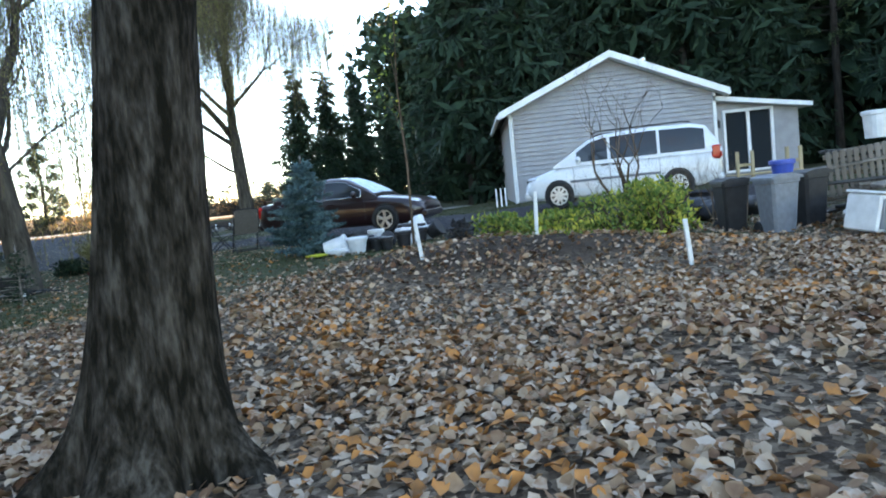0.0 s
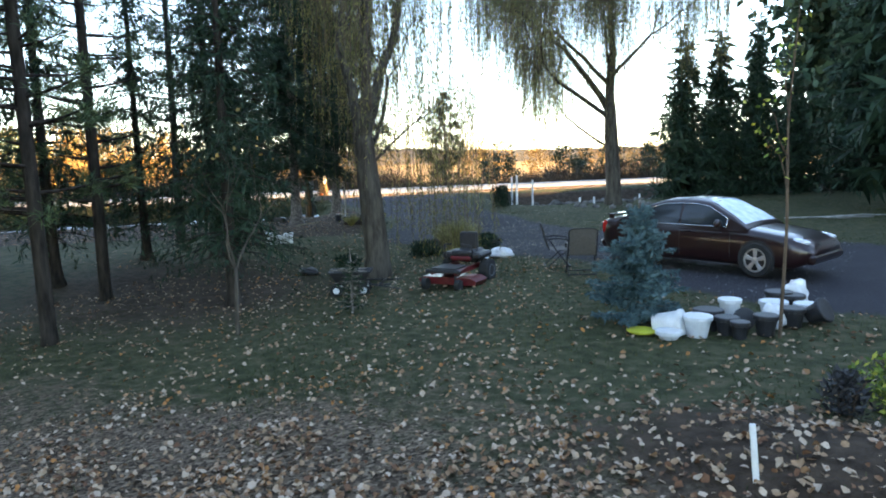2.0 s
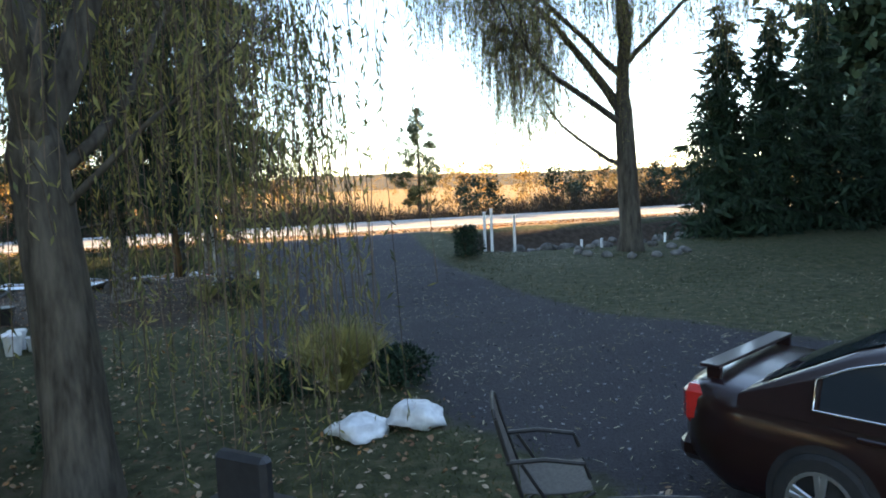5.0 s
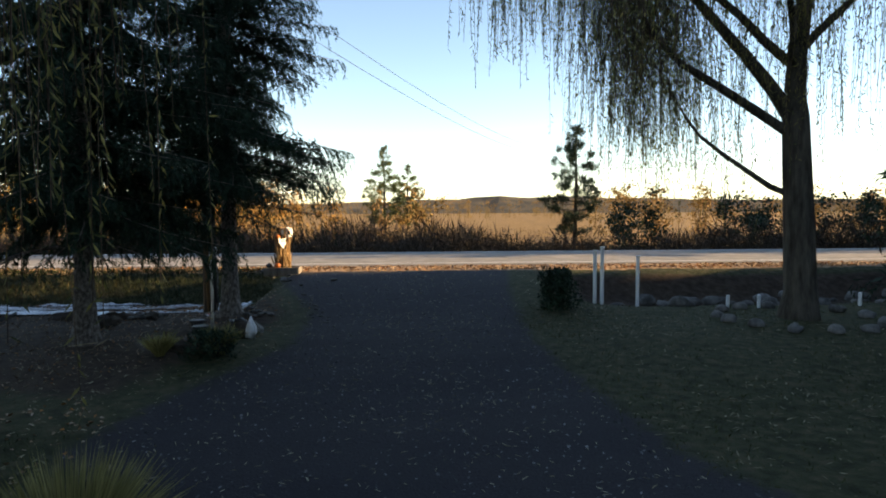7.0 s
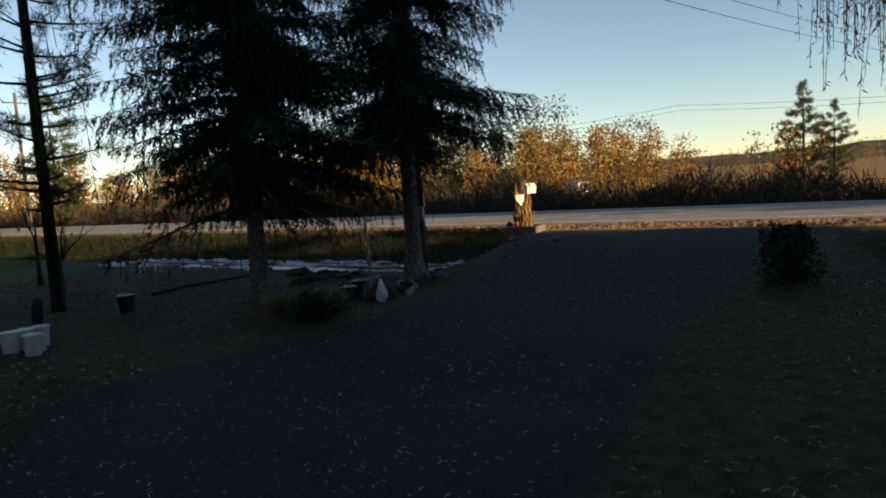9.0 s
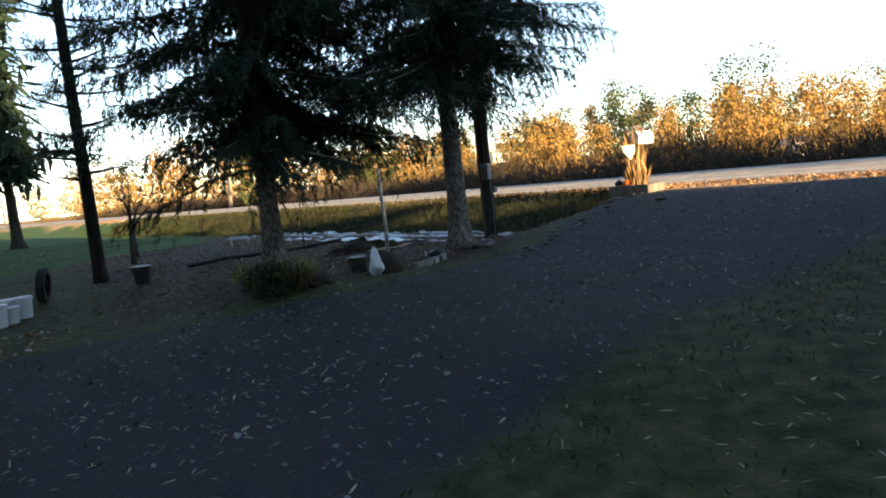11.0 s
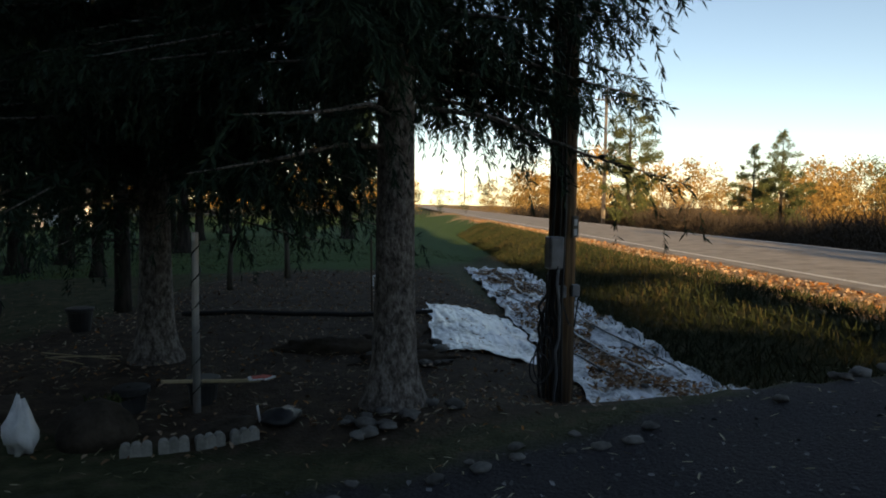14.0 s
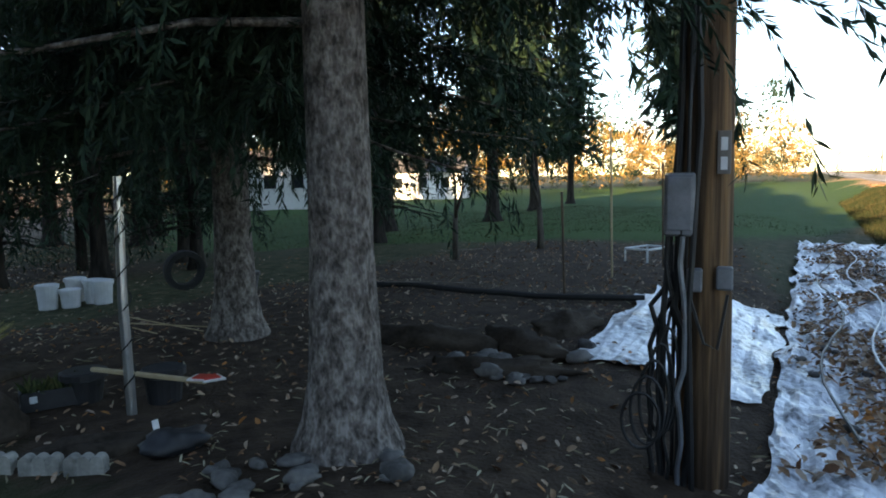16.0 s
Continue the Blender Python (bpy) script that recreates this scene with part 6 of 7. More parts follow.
for i in range(16):
    x, y, sz = -21.45 + rs.uniform(-0.3, 0.3), 23.62 + rs.uniform(-0.16, 0.16), rs.uniform(0.03, 0.075)
    g = Geo()
    g.blob((0, 0, sz * 0.35), (sz, sz * rs.uniform(0.6, 0.9), sz * 0.5), 600 + i, 0.22, 10)
    single("stone", g, M["stone"], "small grey stone beside the dug earth", "stone", on(x, y, rs.uniform(0, 360)), "bed stones", smooth=True)
for i in range(18):
    x, y, sz = -18.3 - 0.14 * i + rs.uniform(-0.1, 0.1), 25.75 + 0.05 * i + rs.uniform(-0.2, 0.2), rs.uniform(0.03, 0.075)
    g = Geo()
    g.blob((0, 0, sz * 0.15), (sz, sz * rs.uniform(0.6, 0.9), sz * 0.35), 640 + i, 0.2, 10)
    single("stone", g, M["stone"], "flat stone half sunk along the drive's edge", "stone", on(x, y, rs.uniform(0, 360)), "drive edge stones", smooth=True)


# ---- reflective ground sheet in the ditch ----
def ground_sheet(name, label, v0, v1, w0, w1, nv, nw, seed, lift=0.035, amp=1.0):
    ra = np.random.RandomState(seed)
    P, F = [], []
    for i in range(nv + 1):
        for j in range(nw + 1):
            v, w = v0 + (v1 - v0) * i / nv, w0 + (w1 - w0) * j / nw
            ed = 0.12 * noise.noise(Vector((v * 1.7, seed, 0)))
            w += ed * (1 if j in (0, nw) else 0.3)
            x, y = road_xy(v, w)
            wr = abs(noise.noise(Vector((v * 0.7, w * 6.0, seed)))) * 0.12 + 0.05 * noise.noise(Vector((v * 2.5, w * 8, 1 + seed))) + 0.06 * abs(noise.noise(Vector((v * 5, w * 11, seed)))) + 0.018 * noise.noise(Vector((v * 13, w * 18, seed)))
            P.append((x, y, gz(x, y) + lift + max(-0.03, wr * amp)))
    for i in range(nv):
        for j in range(nw):
            a = i * (nw + 1) + j
            F.append((a, a + nw + 1, a + nw + 2, a + 1))
    g = Geo()
    g.v, g.f = P, F
    return single(name, g, M["tarp"], label, "sheet", smooth=False)


ground_sheet("silver_sheet", "crumpled silver ground sheet lying along the ditch", -7.5, 6.5, 33.0, 34.6, 300, 56, 3)
ground_sheet("silver_sheet", "crumpled silver ground sheet corner spread on the bed", 1.2, 4.6, 31.6, 32.95, 110, 50, 8, 0.02, 0.4)
for i, w in enumerate((33.4, 33.8, 34.2)):
    g = Geo()
    pts = []
    for v in np.arange(-6, 5.5, 0.4):
        x, y = road_xy(v, w + 0.12 * math.sin(v * 1.3 + i))
        pts.append((x, y, gz(x, y) + 0.14))
    g.tube(pts, 0.011, 6)
    single("drip_hose", g, M["cable"] if i != 1 else M["white_plastic"], "hose lying along the silver sheet", "hose", group="hoses on the sheet")
for i in range(60):
    v, w = rs.uniform(-6.5, 6), rs.uniform(33.1, 34.5)
    x, y = road_xy(v, w)
    sz = rs.uniform(0.02, 0.06)
    g = Geo()
    g.blob((0, 0, 0.05), (sz, sz * 0.8, sz * 0.5), 200 + i, 0.15, 8)
    single("stone", g, M["stone"], "small dark stone weighing down the silver sheet", "stone", on(x, y, rs.uniform(0, 360), 0.06), "sheet stones", smooth=True)


# ---- utility pole ----
def utility_pole():
    x, y = -22.0, 24.95
    u = thing("utility_pole", "weathered wooden utility pole with meter boxes and cables", "utility pole", on(x, y))
    g = Geo()
    g.tube([(0, 0, -0.4), (0, 0, 0.3), (0.02, 0, 3), (0.03, 0, 9.5)], [0.138, 0.13, 0.122, 0.1], 18)
    part("pole", g, M["wood_pole"], u)
    # +y faces the drive, +x is the side towards the bed
    mm = pose(0, 0, 0, 0, 0, -32)
    g = Geo()
    g.box((0.12, 0.12, 1.4), (0.14, 0.15, 0.3), 0.012, mm)
    mbx = part("meter_box", g, M["alloy_grey"], u, "grey metal meter box")
    g = Geo()
    g.box((0.12, 0.202, 1.405), (0.11, 0.012, 0.25), 0.004, mm)
    part("lid", g, M["alloy_grey"], mbx)
    for px, py, pz in ((0.05, 0.15, 1.04), (-0.085, 0.13, 1.05)):
        g = Geo()
        g.box((px, py, pz), (0.075, 0.06, 0.11), 0.008, mm)
        part("socket_box", g, M["alloy_grey"], u, "small grey socket box")
    g = Geo()
    g.box((-0.07, 0.14, 1.64), (0.06, 0.012, 0.2), 0.003, mm)
    pt = part("number_plate", g, M["wood_grey"], u, "narrow plate with pale bars")
    for k in range(2):
        g = Geo()
        g.box((-0.07, 0.147, 1.68 - 0.09 * k), (0.03, 0.008, 0.06), 0.002, mm)
        part("bar", g, M["sign_white"], pt)
    rc = random.Random(15)
    for k in range(11):
        px, py, top = 0.06 + 0.013 * k, 0.13 + rc.uniform(-0.05, 0.05), (9.0, 8.5, 9.2, 1.25, 1.25, 1.3, 8.8, 1.2, 1.25, 8.9, 1.0)[k]
        g = Geo()
        pts = [(px * (1 if z < 1.3 else 0.75) + rc.uniform(-0.02, 0.02) + (0.06 * math.sin(k * 2.1) if z < 0.9 else 0), py + 0.03 * math.sin(z * 2.3 + k * 2), z) for z in np.linspace(-0.02, top, 11)]
        g.tube(pts, 0.013 if k == 3 else rc.uniform(0.009, 0.017), 6, True, mm)
        part("cable", g, M["alloy_grey"] if k == 3 else M["cable"], u)
    for k in range(5):
        g = Geo()
        a = np.linspace(0, 2 * math.pi, 18)
        g.tube([(0.16 + 0.03 * k + (0.05 + 0.01 * k) * math.cos(t), 0.18 + 0.015 * k, 0.55 + (0.26 - 0.03 * k) * math.sin(t) - 0.05 * k) for t in a], 0.008, 5, False, mm)
        part("cable_loop", g, M["cable"], u)
    g = Geo()
    g.tube([(0.07, 0.2, 0.98), (0.0, 0.22, 0.75), (-0.06, 0.2, 0.72), (-0.1, 0.18, 0.98)], 0.008, 5, False, mm)
    part("cable_loop", g, M["cable"], u)
    g = Geo()
    g.box((0.03, 0, 8.9), (0.1, 2.2, 0.12), 0.01, pose(0, 0, 0, 0, 0, -52))
    part("crossarm", g, M["wood_pole"], u)


M["alloy_grey"] = plain("alloy_grey", (0.2, 0.21, 0.225), 0.5, 0.4)
utility_pole()
for k, (w, z) in enumerate(((84.5, 7.3), (85.3, 6.9))):
    g = Geo()
    pts = []
    for i in range(61):
        v = -150 + i * 5
        span = ((v + 150) % 50) / 50
        pts.append((*road_xy(v, w), z - 1.2 * 4 * span * (1 - span)))
    g.tube(pts, 0.012, 4, False)
    single("power_line", g, M["cable"], "thin overhead power line beyond the road", "power line", group="power lines")
for z in (8.2, 7.6):
    g = Geo()
    g.tube([(-22 - 38 * f, 25 + 57 * f, z + 1.3 * f - 4.8 * f * (1 - f)) for f in np.linspace(0, 1, 25)], 0.011, 4, False)
    single("power_line", g, M["cable"], "thin overhead power line crossing the road from the pole", "power line", group="power lines")
for v in (-150, -36, 100, 150):
    up = thing("utility_pole", "distant wooden utility pole beside the road", "utility pole", on(*road_xy(v + 0.0, 45.5)), "roadside poles")
    g = Geo()
    g.tube([(0, 0, -0.3), (0, 0, 9.6)], [0.15, 0.1], 8)
    part("pole", g, M["wood_grey"], up)
    g = Geo()
    g.box((0, 0, 8.9), (1.6, 0.1, 0.1), 0.01, pose(0, 0, 0, 0, 0, 142))
    part("crossarm", g, M["wood_grey"], up)


# ---- mailbox dressed with corn stalks ----
def mailbox():
    x, y = -23.95, 27.85
    ang = math.degrees(math.atan2(ROAD_D[1], ROAD_D[0]))
    mb = thing("mailbox", "white mailbox on a post wrapped in dry corn stalks", "mailbox", pose(x, y, gz(x, y) + 0.1, 0, 0, ang))
    g = Geo()
    g.box((0, 0, 0.5), (0.1, 0.1, 1.2), 0.01)
    part("post", g, M["wood_grey"], mb)
    g = Geo()
    outl = [(-0.11, 0), (0.11, 0), (0.11, 0.15)] + [(0.11 * math.cos(a), 0.15 + 0.11 * math.sin(a)) for a in np.linspace(0.2, math.pi - 0.2, 8)] + [(-0.11, 0.15)]
    g.prism(outl, -0.27, 0.27, pose(0.08, 0.15, 0.9, 0, 5, 0))
    bx = part("box", g, M["mail_white"], mb, "white metal box", False)
    g = Geo()
    g.box((0.2, 0.0, 1.1), (0.015, 0.04, 0.16), 0.004)
    part("flag", g, M["red_paint"], bx)
    g = Geo()
    g.prism([(-0.13, 0.06), (-0.1, -0.05), (0.0, -0.15), (0.05, -0.2), (0.09, -0.18), (0.07, -0.12), (0.12, -0.09), (0.12, 0.1), (0.0, 0.09)], -0.012, 0.012, pose(0.03, -0.26, 0.8, 0, 8, 45))
    part("sign_board", g, M["mail_white"], mb, "tilted white sign board")
    nr2 = np.random.RandomState(40)
    P = []
    n = 420
    a = nr2.uniform(0, 6.283, n)
    z0 = nr2.uniform(0, 0.85, n)
    rad = 0.1 + 0.2 * np.maximum(0, 0.45 - z0) + nr2.uniform(-0.03, 0.04, n)
    c = np.stack([rad * np.cos(a), rad * np.sin(a), z0], 1)
    d = unit(np.stack([np.cos(a) * nr2.uniform(-0.1, 0.35, n), np.sin(a) * nr2.uniform(-0.1, 0.35, n), nr2.choice([-0.8, 1.0, 1.0], n)], 1))
    s = unit(np.cross(d, nr2.normal(0, 1, d.shape)))
    part("corn_husk", quads_mesh("corn_husk", leaf_quads(c, d, s, nr2.uniform(0.2, 0.55, n), nr2.uniform(0.018, 0.05, n)), M["corn"]), None, mb, "bundle of dry corn stalks")
    g = Geo()
    for k in range(9):
        t = 6.283 * k / 9
        g.tube([(0.2 * math.cos(t), 0.2 * math.sin(t), 0), (0.12 * math.cos(t), 0.12 * math.sin(t), 0.45), (0.2 * math.cos(t + 0.3), 0.2 * math.sin(t + 0.3), 1.0)], 0.014, 5)
    part("stalks", g, M["corn"], mb)
    g = Geo()
    g.tube([(-0.75, 0.05, 1.22), (0.1, 0, 1.2), (0.5, -0.02, 1.21)], 0.008, 5)
    part("wire_arm", g, M["alloy_grey"], mb)
    tr = thing("planter_box", "low dark timber planter round the mailbox post", "planter", pose(x, y, gz(x, y) - 0.05, 0, 0, ang))
    for cx, cy, sx, sy in ((0, -0.3, 0.95, 0.06), (0, 0.3, 0.95, 0.06), (-0.45, 0, 0.06, 0.54), (0.45, 0, 0.06, 0.54)):
        g = Geo()
        g.box((cx, cy, 0.1), (sx, sy, 0.24), 0.01)
        part("plank", g, M["wood_grey"], tr)
    g = Geo()
    g.box((0, 0, 0.14), (0.84, 0.54, 0.1), 0.02)
    part("soil", g, M["soil"], tr)
    for px, py, r, mat, lab in ((-0.12, -0.17, 0.1, "pumpkin", "small orange pumpkin in the planter"), (-0.36, -0.12, 0.09, "black_plastic", "dark round gourd in the planter"), (-0.1, -0.2, 0.07, "pumpkin", "small orange pumpkin tied to the stalks")):
        pk = thing("pumpkin", lab, "pumpkin", tr.matrix_basis @ pose(px, py, 0.19 if lab[-6:] != "stalks" else 1.0))
        g = Geo()
        vs, fs, NN = [], [], 20
        for i in range(9):
            th = math.pi * i / 8
            for k in range(NN):
                ph = 2 * math.pi * k / NN
                q = r * (0.93 + 0.07 * abs(math.cos(5 * ph)))
                vs.append((q * math.sin(th) * math.cos(ph), q * math.sin(th) * math.sin(ph), r * 0.8 + 0.8 * r * math.cos(th)))
        for i in range(8):
            for k in range(NN):
                fs.append((i * NN + k, (i + 1) * NN + k, (i + 1) * NN + (k + 1) % NN, i * NN + (k + 1) % NN))
        g.add(vs, fs)
        part("body", g, M[mat], pk, smooth=True)
        g = Geo()
        g.tube([(0, 0, r * 1.5), (0.01, 0, r * 1.8)], 0.012, 6)
        part("stem", g, M["wood_grey"], pk)


M["mail_white"] = plain("mail_white", (0.75, 0.74, 0.7), 0.5, var=0.1)
mailbox()

# white posts, shrubs and the far side of the drive
for x, y, h in ((-16.36, 32.05, 1.38), (-16.25, 33.35, 1.3), (-16.75, 32.3, 1.35)):
    t = thing("white_post", "slim white-painted post beside the drive", "post", on(x, y, 20), "white posts")
    g = Geo()
    g.box((0, 0, h / 2 - 0.1), (0.075, 0.075, h + 0.2), 0.01)
    part("shaft", g, M["trim_white"], t)
    g = Geo()
    g.box((0, 0, h + 0.02), (0.1, 0.1, 0.04), 0.01)
    part("cap", g, M["trim_white"], t)


def shrub(name, label, x, y, r, h, mat, n, leaf, seed, stems=10, up=0.6, flat=False):
    """A loose shrub: thin stems and a cloud of small leaves."""
    rr = np.random.RandomState(seed)
    t = thing(name, label, "shrub", on(x, y))
    g = Geo()
    for k in range(stems):
        a, q = rr.uniform(0, 6.283), rr.uniform(0.2, 0.9)
        g.tube([(0.05 * math.cos(a), 0.05 * math.sin(a), 0), (r * q * 0.5 * math.cos(a), r * q * 0.5 * math.sin(a), h * 0.5), (r * q * math.cos(a + 0.3), r * q * math.sin(a + 0.3), h * rr.uniform(0.7, 1.0))], [0.012, 0.009, 0.004], 4)
    part("stems", g, M["twig"], t)
    a, k = rr.uniform(0, 6.283, n), np.sqrt(rr.rand(n))
    zz = h * rr.rand(n) ** 0.8
    rad = r * k * np.sqrt(np.clip(1 - (zz / h - 0.35) ** 2 * 1.4, 0.08, 1))
    lump = 0.8 + 0.3 * np.sin(3 * a + seed) * np.sin(5 * zz / h + seed)
    c = np.stack([rad * lump * np.cos(a), rad * lump * np.sin(a), zz], 1)
    d = unit(rr.normal(0, 1, c.shape) + np.array([0, 0, up]))
    s = unit(np.cross(d, rr.normal(0, 1, d.shape)))
    part("foliage", quads_mesh("foliage", leaf_quads(c, d, s, rr.uniform(0.6, 1.4, n) * leaf, rr.uniform(0.25, 0.5, n) * leaf), M[mat]), None, t)
    return t


shrub("evergreen_shrub", "dark rounded evergreen shrub beside the drive", -16.0, 30.0, 0.5, 0.85, "needles", 2600, 0.09, 3)
shrub("evergreen_shrub", "low dark mounded shrub under the tall grass", -12.2, 19.3, 0.5, 0.36, "needles", 1800, 0.08, 4)
shrub("evergreen_shrub", "low dark mounded shrub under the tall grass", -11.05, 20.2, 0.5, 0.4, "needles", 2000, 0.08, 5)
shrub("evergreen_shrub", "low dark mounded shrub by the willow", -13.0, 17.2, 0.35, 0.3, "needles", 900, 0.08, 6)
shrub("evergreen_shrub", "small dark shrub in the shaded bed", -16.9, 22.9, 0.5, 0.4, "needles", 1300, 0.07, 7)


def grass_clump(x, y, r, h, n, mat, seed, label):
    rr = np.random.RandomState(seed)
    a = rr.uniform(0, 6.283, n)
    c = np.stack([0.15 * r * np.cos(a), 0.15 * r * np.sin(a), np.zeros(n)], 1)
    lean = rr.uniform(0.1, 1.0, n)[:, None]
    d1 = unit(np.stack([np.cos(a), np.sin(a), np.zeros(n)], 1) * lean * r / h + np.array([0, 0, 1.0]))
    ln_ = h * rr.uniform(0.5, 1.0, n)[:, None]
    m1 = c + d1 * ln_ * 0.6
    d2 = unit(d1 + np.stack([np.cos(a), np.sin(a), -0.4 * np.ones(n)], 1) * 0.6 * lean)
    s = unit(np.cross(d1, rr.normal(0, 1, d1.shape))) * 0.008
    e = m1 + d2 * ln_ * 0.5
    P = np.concatenate([np.stack([c - s, c + s, m1 + s, m1 - s], 1), np.stack([m1 - s, m1 + s, e, e], 1)])
    t = thing("ornamental_grass", label, "grass clump", on(x, y))
    part("blades", quads_mesh("blades", P, M[mat]), None, t)


M["grass_yellow"] = ramp_mat("grass_yellow", [(0.2, (0.13, 0.12, 0.04)), (0.8, (0.36, 0.31, 0.12))], 0.9, 3, 0.7, 0, 20, rand=0.5, island=True, spec=0.2)
grass_clump(-11.65, 19.8, 0.65, 0.92, 2000, "grass_yellow", 2, "tall yellow ornamental grass clump beside the drive")
grass_clump(-17.0, 23.1, 0.4, 0.5, 500, "grass_yellow", 5, "small dry grass clump in the bed")
grass_clump(-17.4, 22.3, 0.35, 0.4, 400, "grass_yellow", 6, "small dry grass clump in the bed")


def bare_shrub(x, y, h, seed, label, name="bare_shrub", leaves=0):
    rr, tips = random.Random(seed), []
    t = thing(name, label, "shrub", on(x, y))
    g = Geo()
    for k in range(5):
        limb(g, rr, (rr.uniform(-0.1, 0.1), rr.uniform(-0.1, 0.1), 0), (rr.uniform(-0.5, 0.5), rr.uniform(-0.5, 0.5), 1), h * 0.36, 0.013 * h, 4, tips, 0.2, (2, 3), 0.05, 0.74, 5)
    part("branches", g, M["twig"], t)
    return t


bare_shrub(0.15, 14.2, 2.5, 8, "leafless many-stemmed shrub in front of the van")
for k, (x, y) in enumerate(((0.35, 12.6), (-0.15, 12.2), (0.9, 12.4))):
    bare_shrub(x, y, 1.0, 120 + k, "low tangled leafless shrub behind the weeds")
bare_shrub(-0.5, 13.2, 0.9, 9, "low leafless shrub beside the weeds")
bare_shrub(0.6, 13.0, 0.8, 10, "low leafless shrub beside the weeds")
tree_thing("apple_tree", "small leafless apple tree at the garden's edge", bare_meshes(33, 2.6, 0.06, 60, 3), -24.2, 15.7, 0, 1.0)
tree_thing("apple_tree", "small leafless apple tree at the garden's edge", bare_meshes(34, 2.4, 0.05, 60, 3), -22.3, 17.0, 60, 1.0)
sp = thing("sapling", "tall thin sapling with a few yellow leaves by the pots", "tree", on(-3.3, 13.6))
g = Geo()
g.tube([(0, 0, -0.1), (0.03, 0.02, 1.2), (0.0, 0.05, 2.4), (0.08, 0.0, 3.6)], [0.022, 0.018, 0.012, 0.004], 7)
tips_s = []
for z in (1.6, 2.0, 2.4, 2.8):
    limb(g, random.Random(int(z * 10)), (0.02, 0.02, z), (random.Random(int(z * 7)).uniform(-1, 1), 0.6 - z * 0.3, 0.9), 0.5, 0.007, 1, tips_s, 0.2, (1, 2), 0.05, 0.7, 4)
part("trunk", g, M["twig"], sp)
rr = np.random.RandomState(4)
e = np.array([tuple(p) for p, d, k in tips_s])
c = e[rr.randint(0, len(e), 70)] + rr.normal(0, 0.06, (70, 3))
d = unit(rr.normal(0, 1, c.shape))
part("leaves", quads_mesh("leaves", leaf_quads(c, d, unit(np.cross(d, rr.normal(0, 1, d.shape))), rr.uniform(0.05, 0.09, 70), rr.uniform(0.03, 0.05, 70)), M["weeds"]), None, sp)

tree_thing("bare_sapling", "thin leafless sapling at the edge of the grove", bare_meshes(35, 3.4, 0.03, 20, 3), -10.4, 11.85, 30, 1.0)
shrub("dark_plant", "dark withered plant on the earth mound", -2.5, 11.05, 0.2, 0.32, "black_plastic", 500, 0.07, 77, 8)
for k in range(3):
    g = Geo()
    x, y = -4.4 + 0.6 * k, 28.9 + 0.5 * k
    g.tube([(-0.9, 0, 0.04), (0, 0.03 * k, 0.07), (0.9, 0.05, 0.05)], [0.03, 0.027, 0.02], 8, True, pose(0, 0, 0, 0, 0, 12 + 7 * k))
    single("birch_log", g, M["concrete"], "pale birch log lying on the grass by the drive", "log", on(x, y), "birch logs")

# weeds on the mound, and the white marker stakes
for i, (x, y, r, h) in enumerate(((-1.0, 10.4, 0.8, 0.34), (-0.3, 10.9, 0.8, 0.42), (0.2, 11.4, 0.6, 0.4), (-0.7, 11.6, 0.8, 0.42), (-1.6, 11.7, 0.6, 0.34), (0.0, 10.1, 0.5, 0.3))):
    shrub("weed_clump", "lush yellow-green weeds growing on the earth mound", x - 0.45, y, r * 0.8, h * (0.75 + 0.45 * (i % 3)), "weeds", 1000, 0.075, 60 + i, 20)
for x, y, h, lean in ((-2.84, 9.4, 0.34, -5), (-1.72, 10.0, 0.42, 3), (-0.68, 8.5, 0.36, -5)):
    g = Geo()
    g.box((0, 0, h / 2 - 0.1), (0.036, 0.024, h + 0.2), 0.006, pose(0, 0, 0, 0, lean))
    single("marker_stake", g, M["white_plastic"], "white-painted wooden marker stake in the mound", "stake", on(x, y, 10), "marker stakes")


# ---- bins and junk by the house ----
def wheelie_bin(x, y, rz, mat, label, h=1.0):
    b = thing("wheelie_bin", label, "bin", on(x, y, rz, -0.05) @ Matrix.Diagonal((0.56, 0.56, 0.66, 1)), "wheelie bins")
    g = Geo()
    secs = [(0.0, 0.2, 0.24), (0.06, 0.215, 0.255), (h * 0.85, 0.27, 0.33), (h * 0.86, 0.29, 0.35), (h * 0.92, 0.29, 0.35)]
    vs = []
    for z, hx, hy in secs:
        k = 0.05
        vs += [(-hx + k, -hy, z), (hx - k, -hy, z), (hx, -hy + k, z), (hx, hy - k, z), (hx - k, hy, z), (-hx + k, hy, z), (-hx, hy - k, z), (-hx, -hy + k, z)]
    g.add(vs, [(i * 8 + k, i * 8 + (k + 1) % 8, i * 8 + 8 + (k + 1) % 8, i * 8 + 8 + k) for i in range(4) for k in range(8)] + [tuple(range(7, -1, -1))])
    part("body", g, mat, b)
    g = Geo()
    g.prism([(-0.31, h * 0.92), (0.31, h * 0.92), (0.3, h * 0.96), (0.15, h), (-0.15, h), (-0.3, h * 0.96)], -0.38, 0.37)
    part("lid", g, mat, b, "hinged lid")
    for sx in (-0.24, 0.24):
        g = Geo()
        g.lathe([(0.04, -0.03), (0.12, -0.03), (0.13, 0), (0.12, 0.03), (0.04, 0.03)], 14, pose(sx, 0.28, 0.12, 0, 90))
        part("wheel", g, M["rubber"], b)
    g = Geo()
    g.tube([(-0.22, 0.38, h * 0.9), (-0.22, 0.44, h * 0.93), (0.22, 0.44, h * 0.93), (0.22, 0.38, h * 0.9)], 0.016, 6)
    part("handle", g, mat, b)


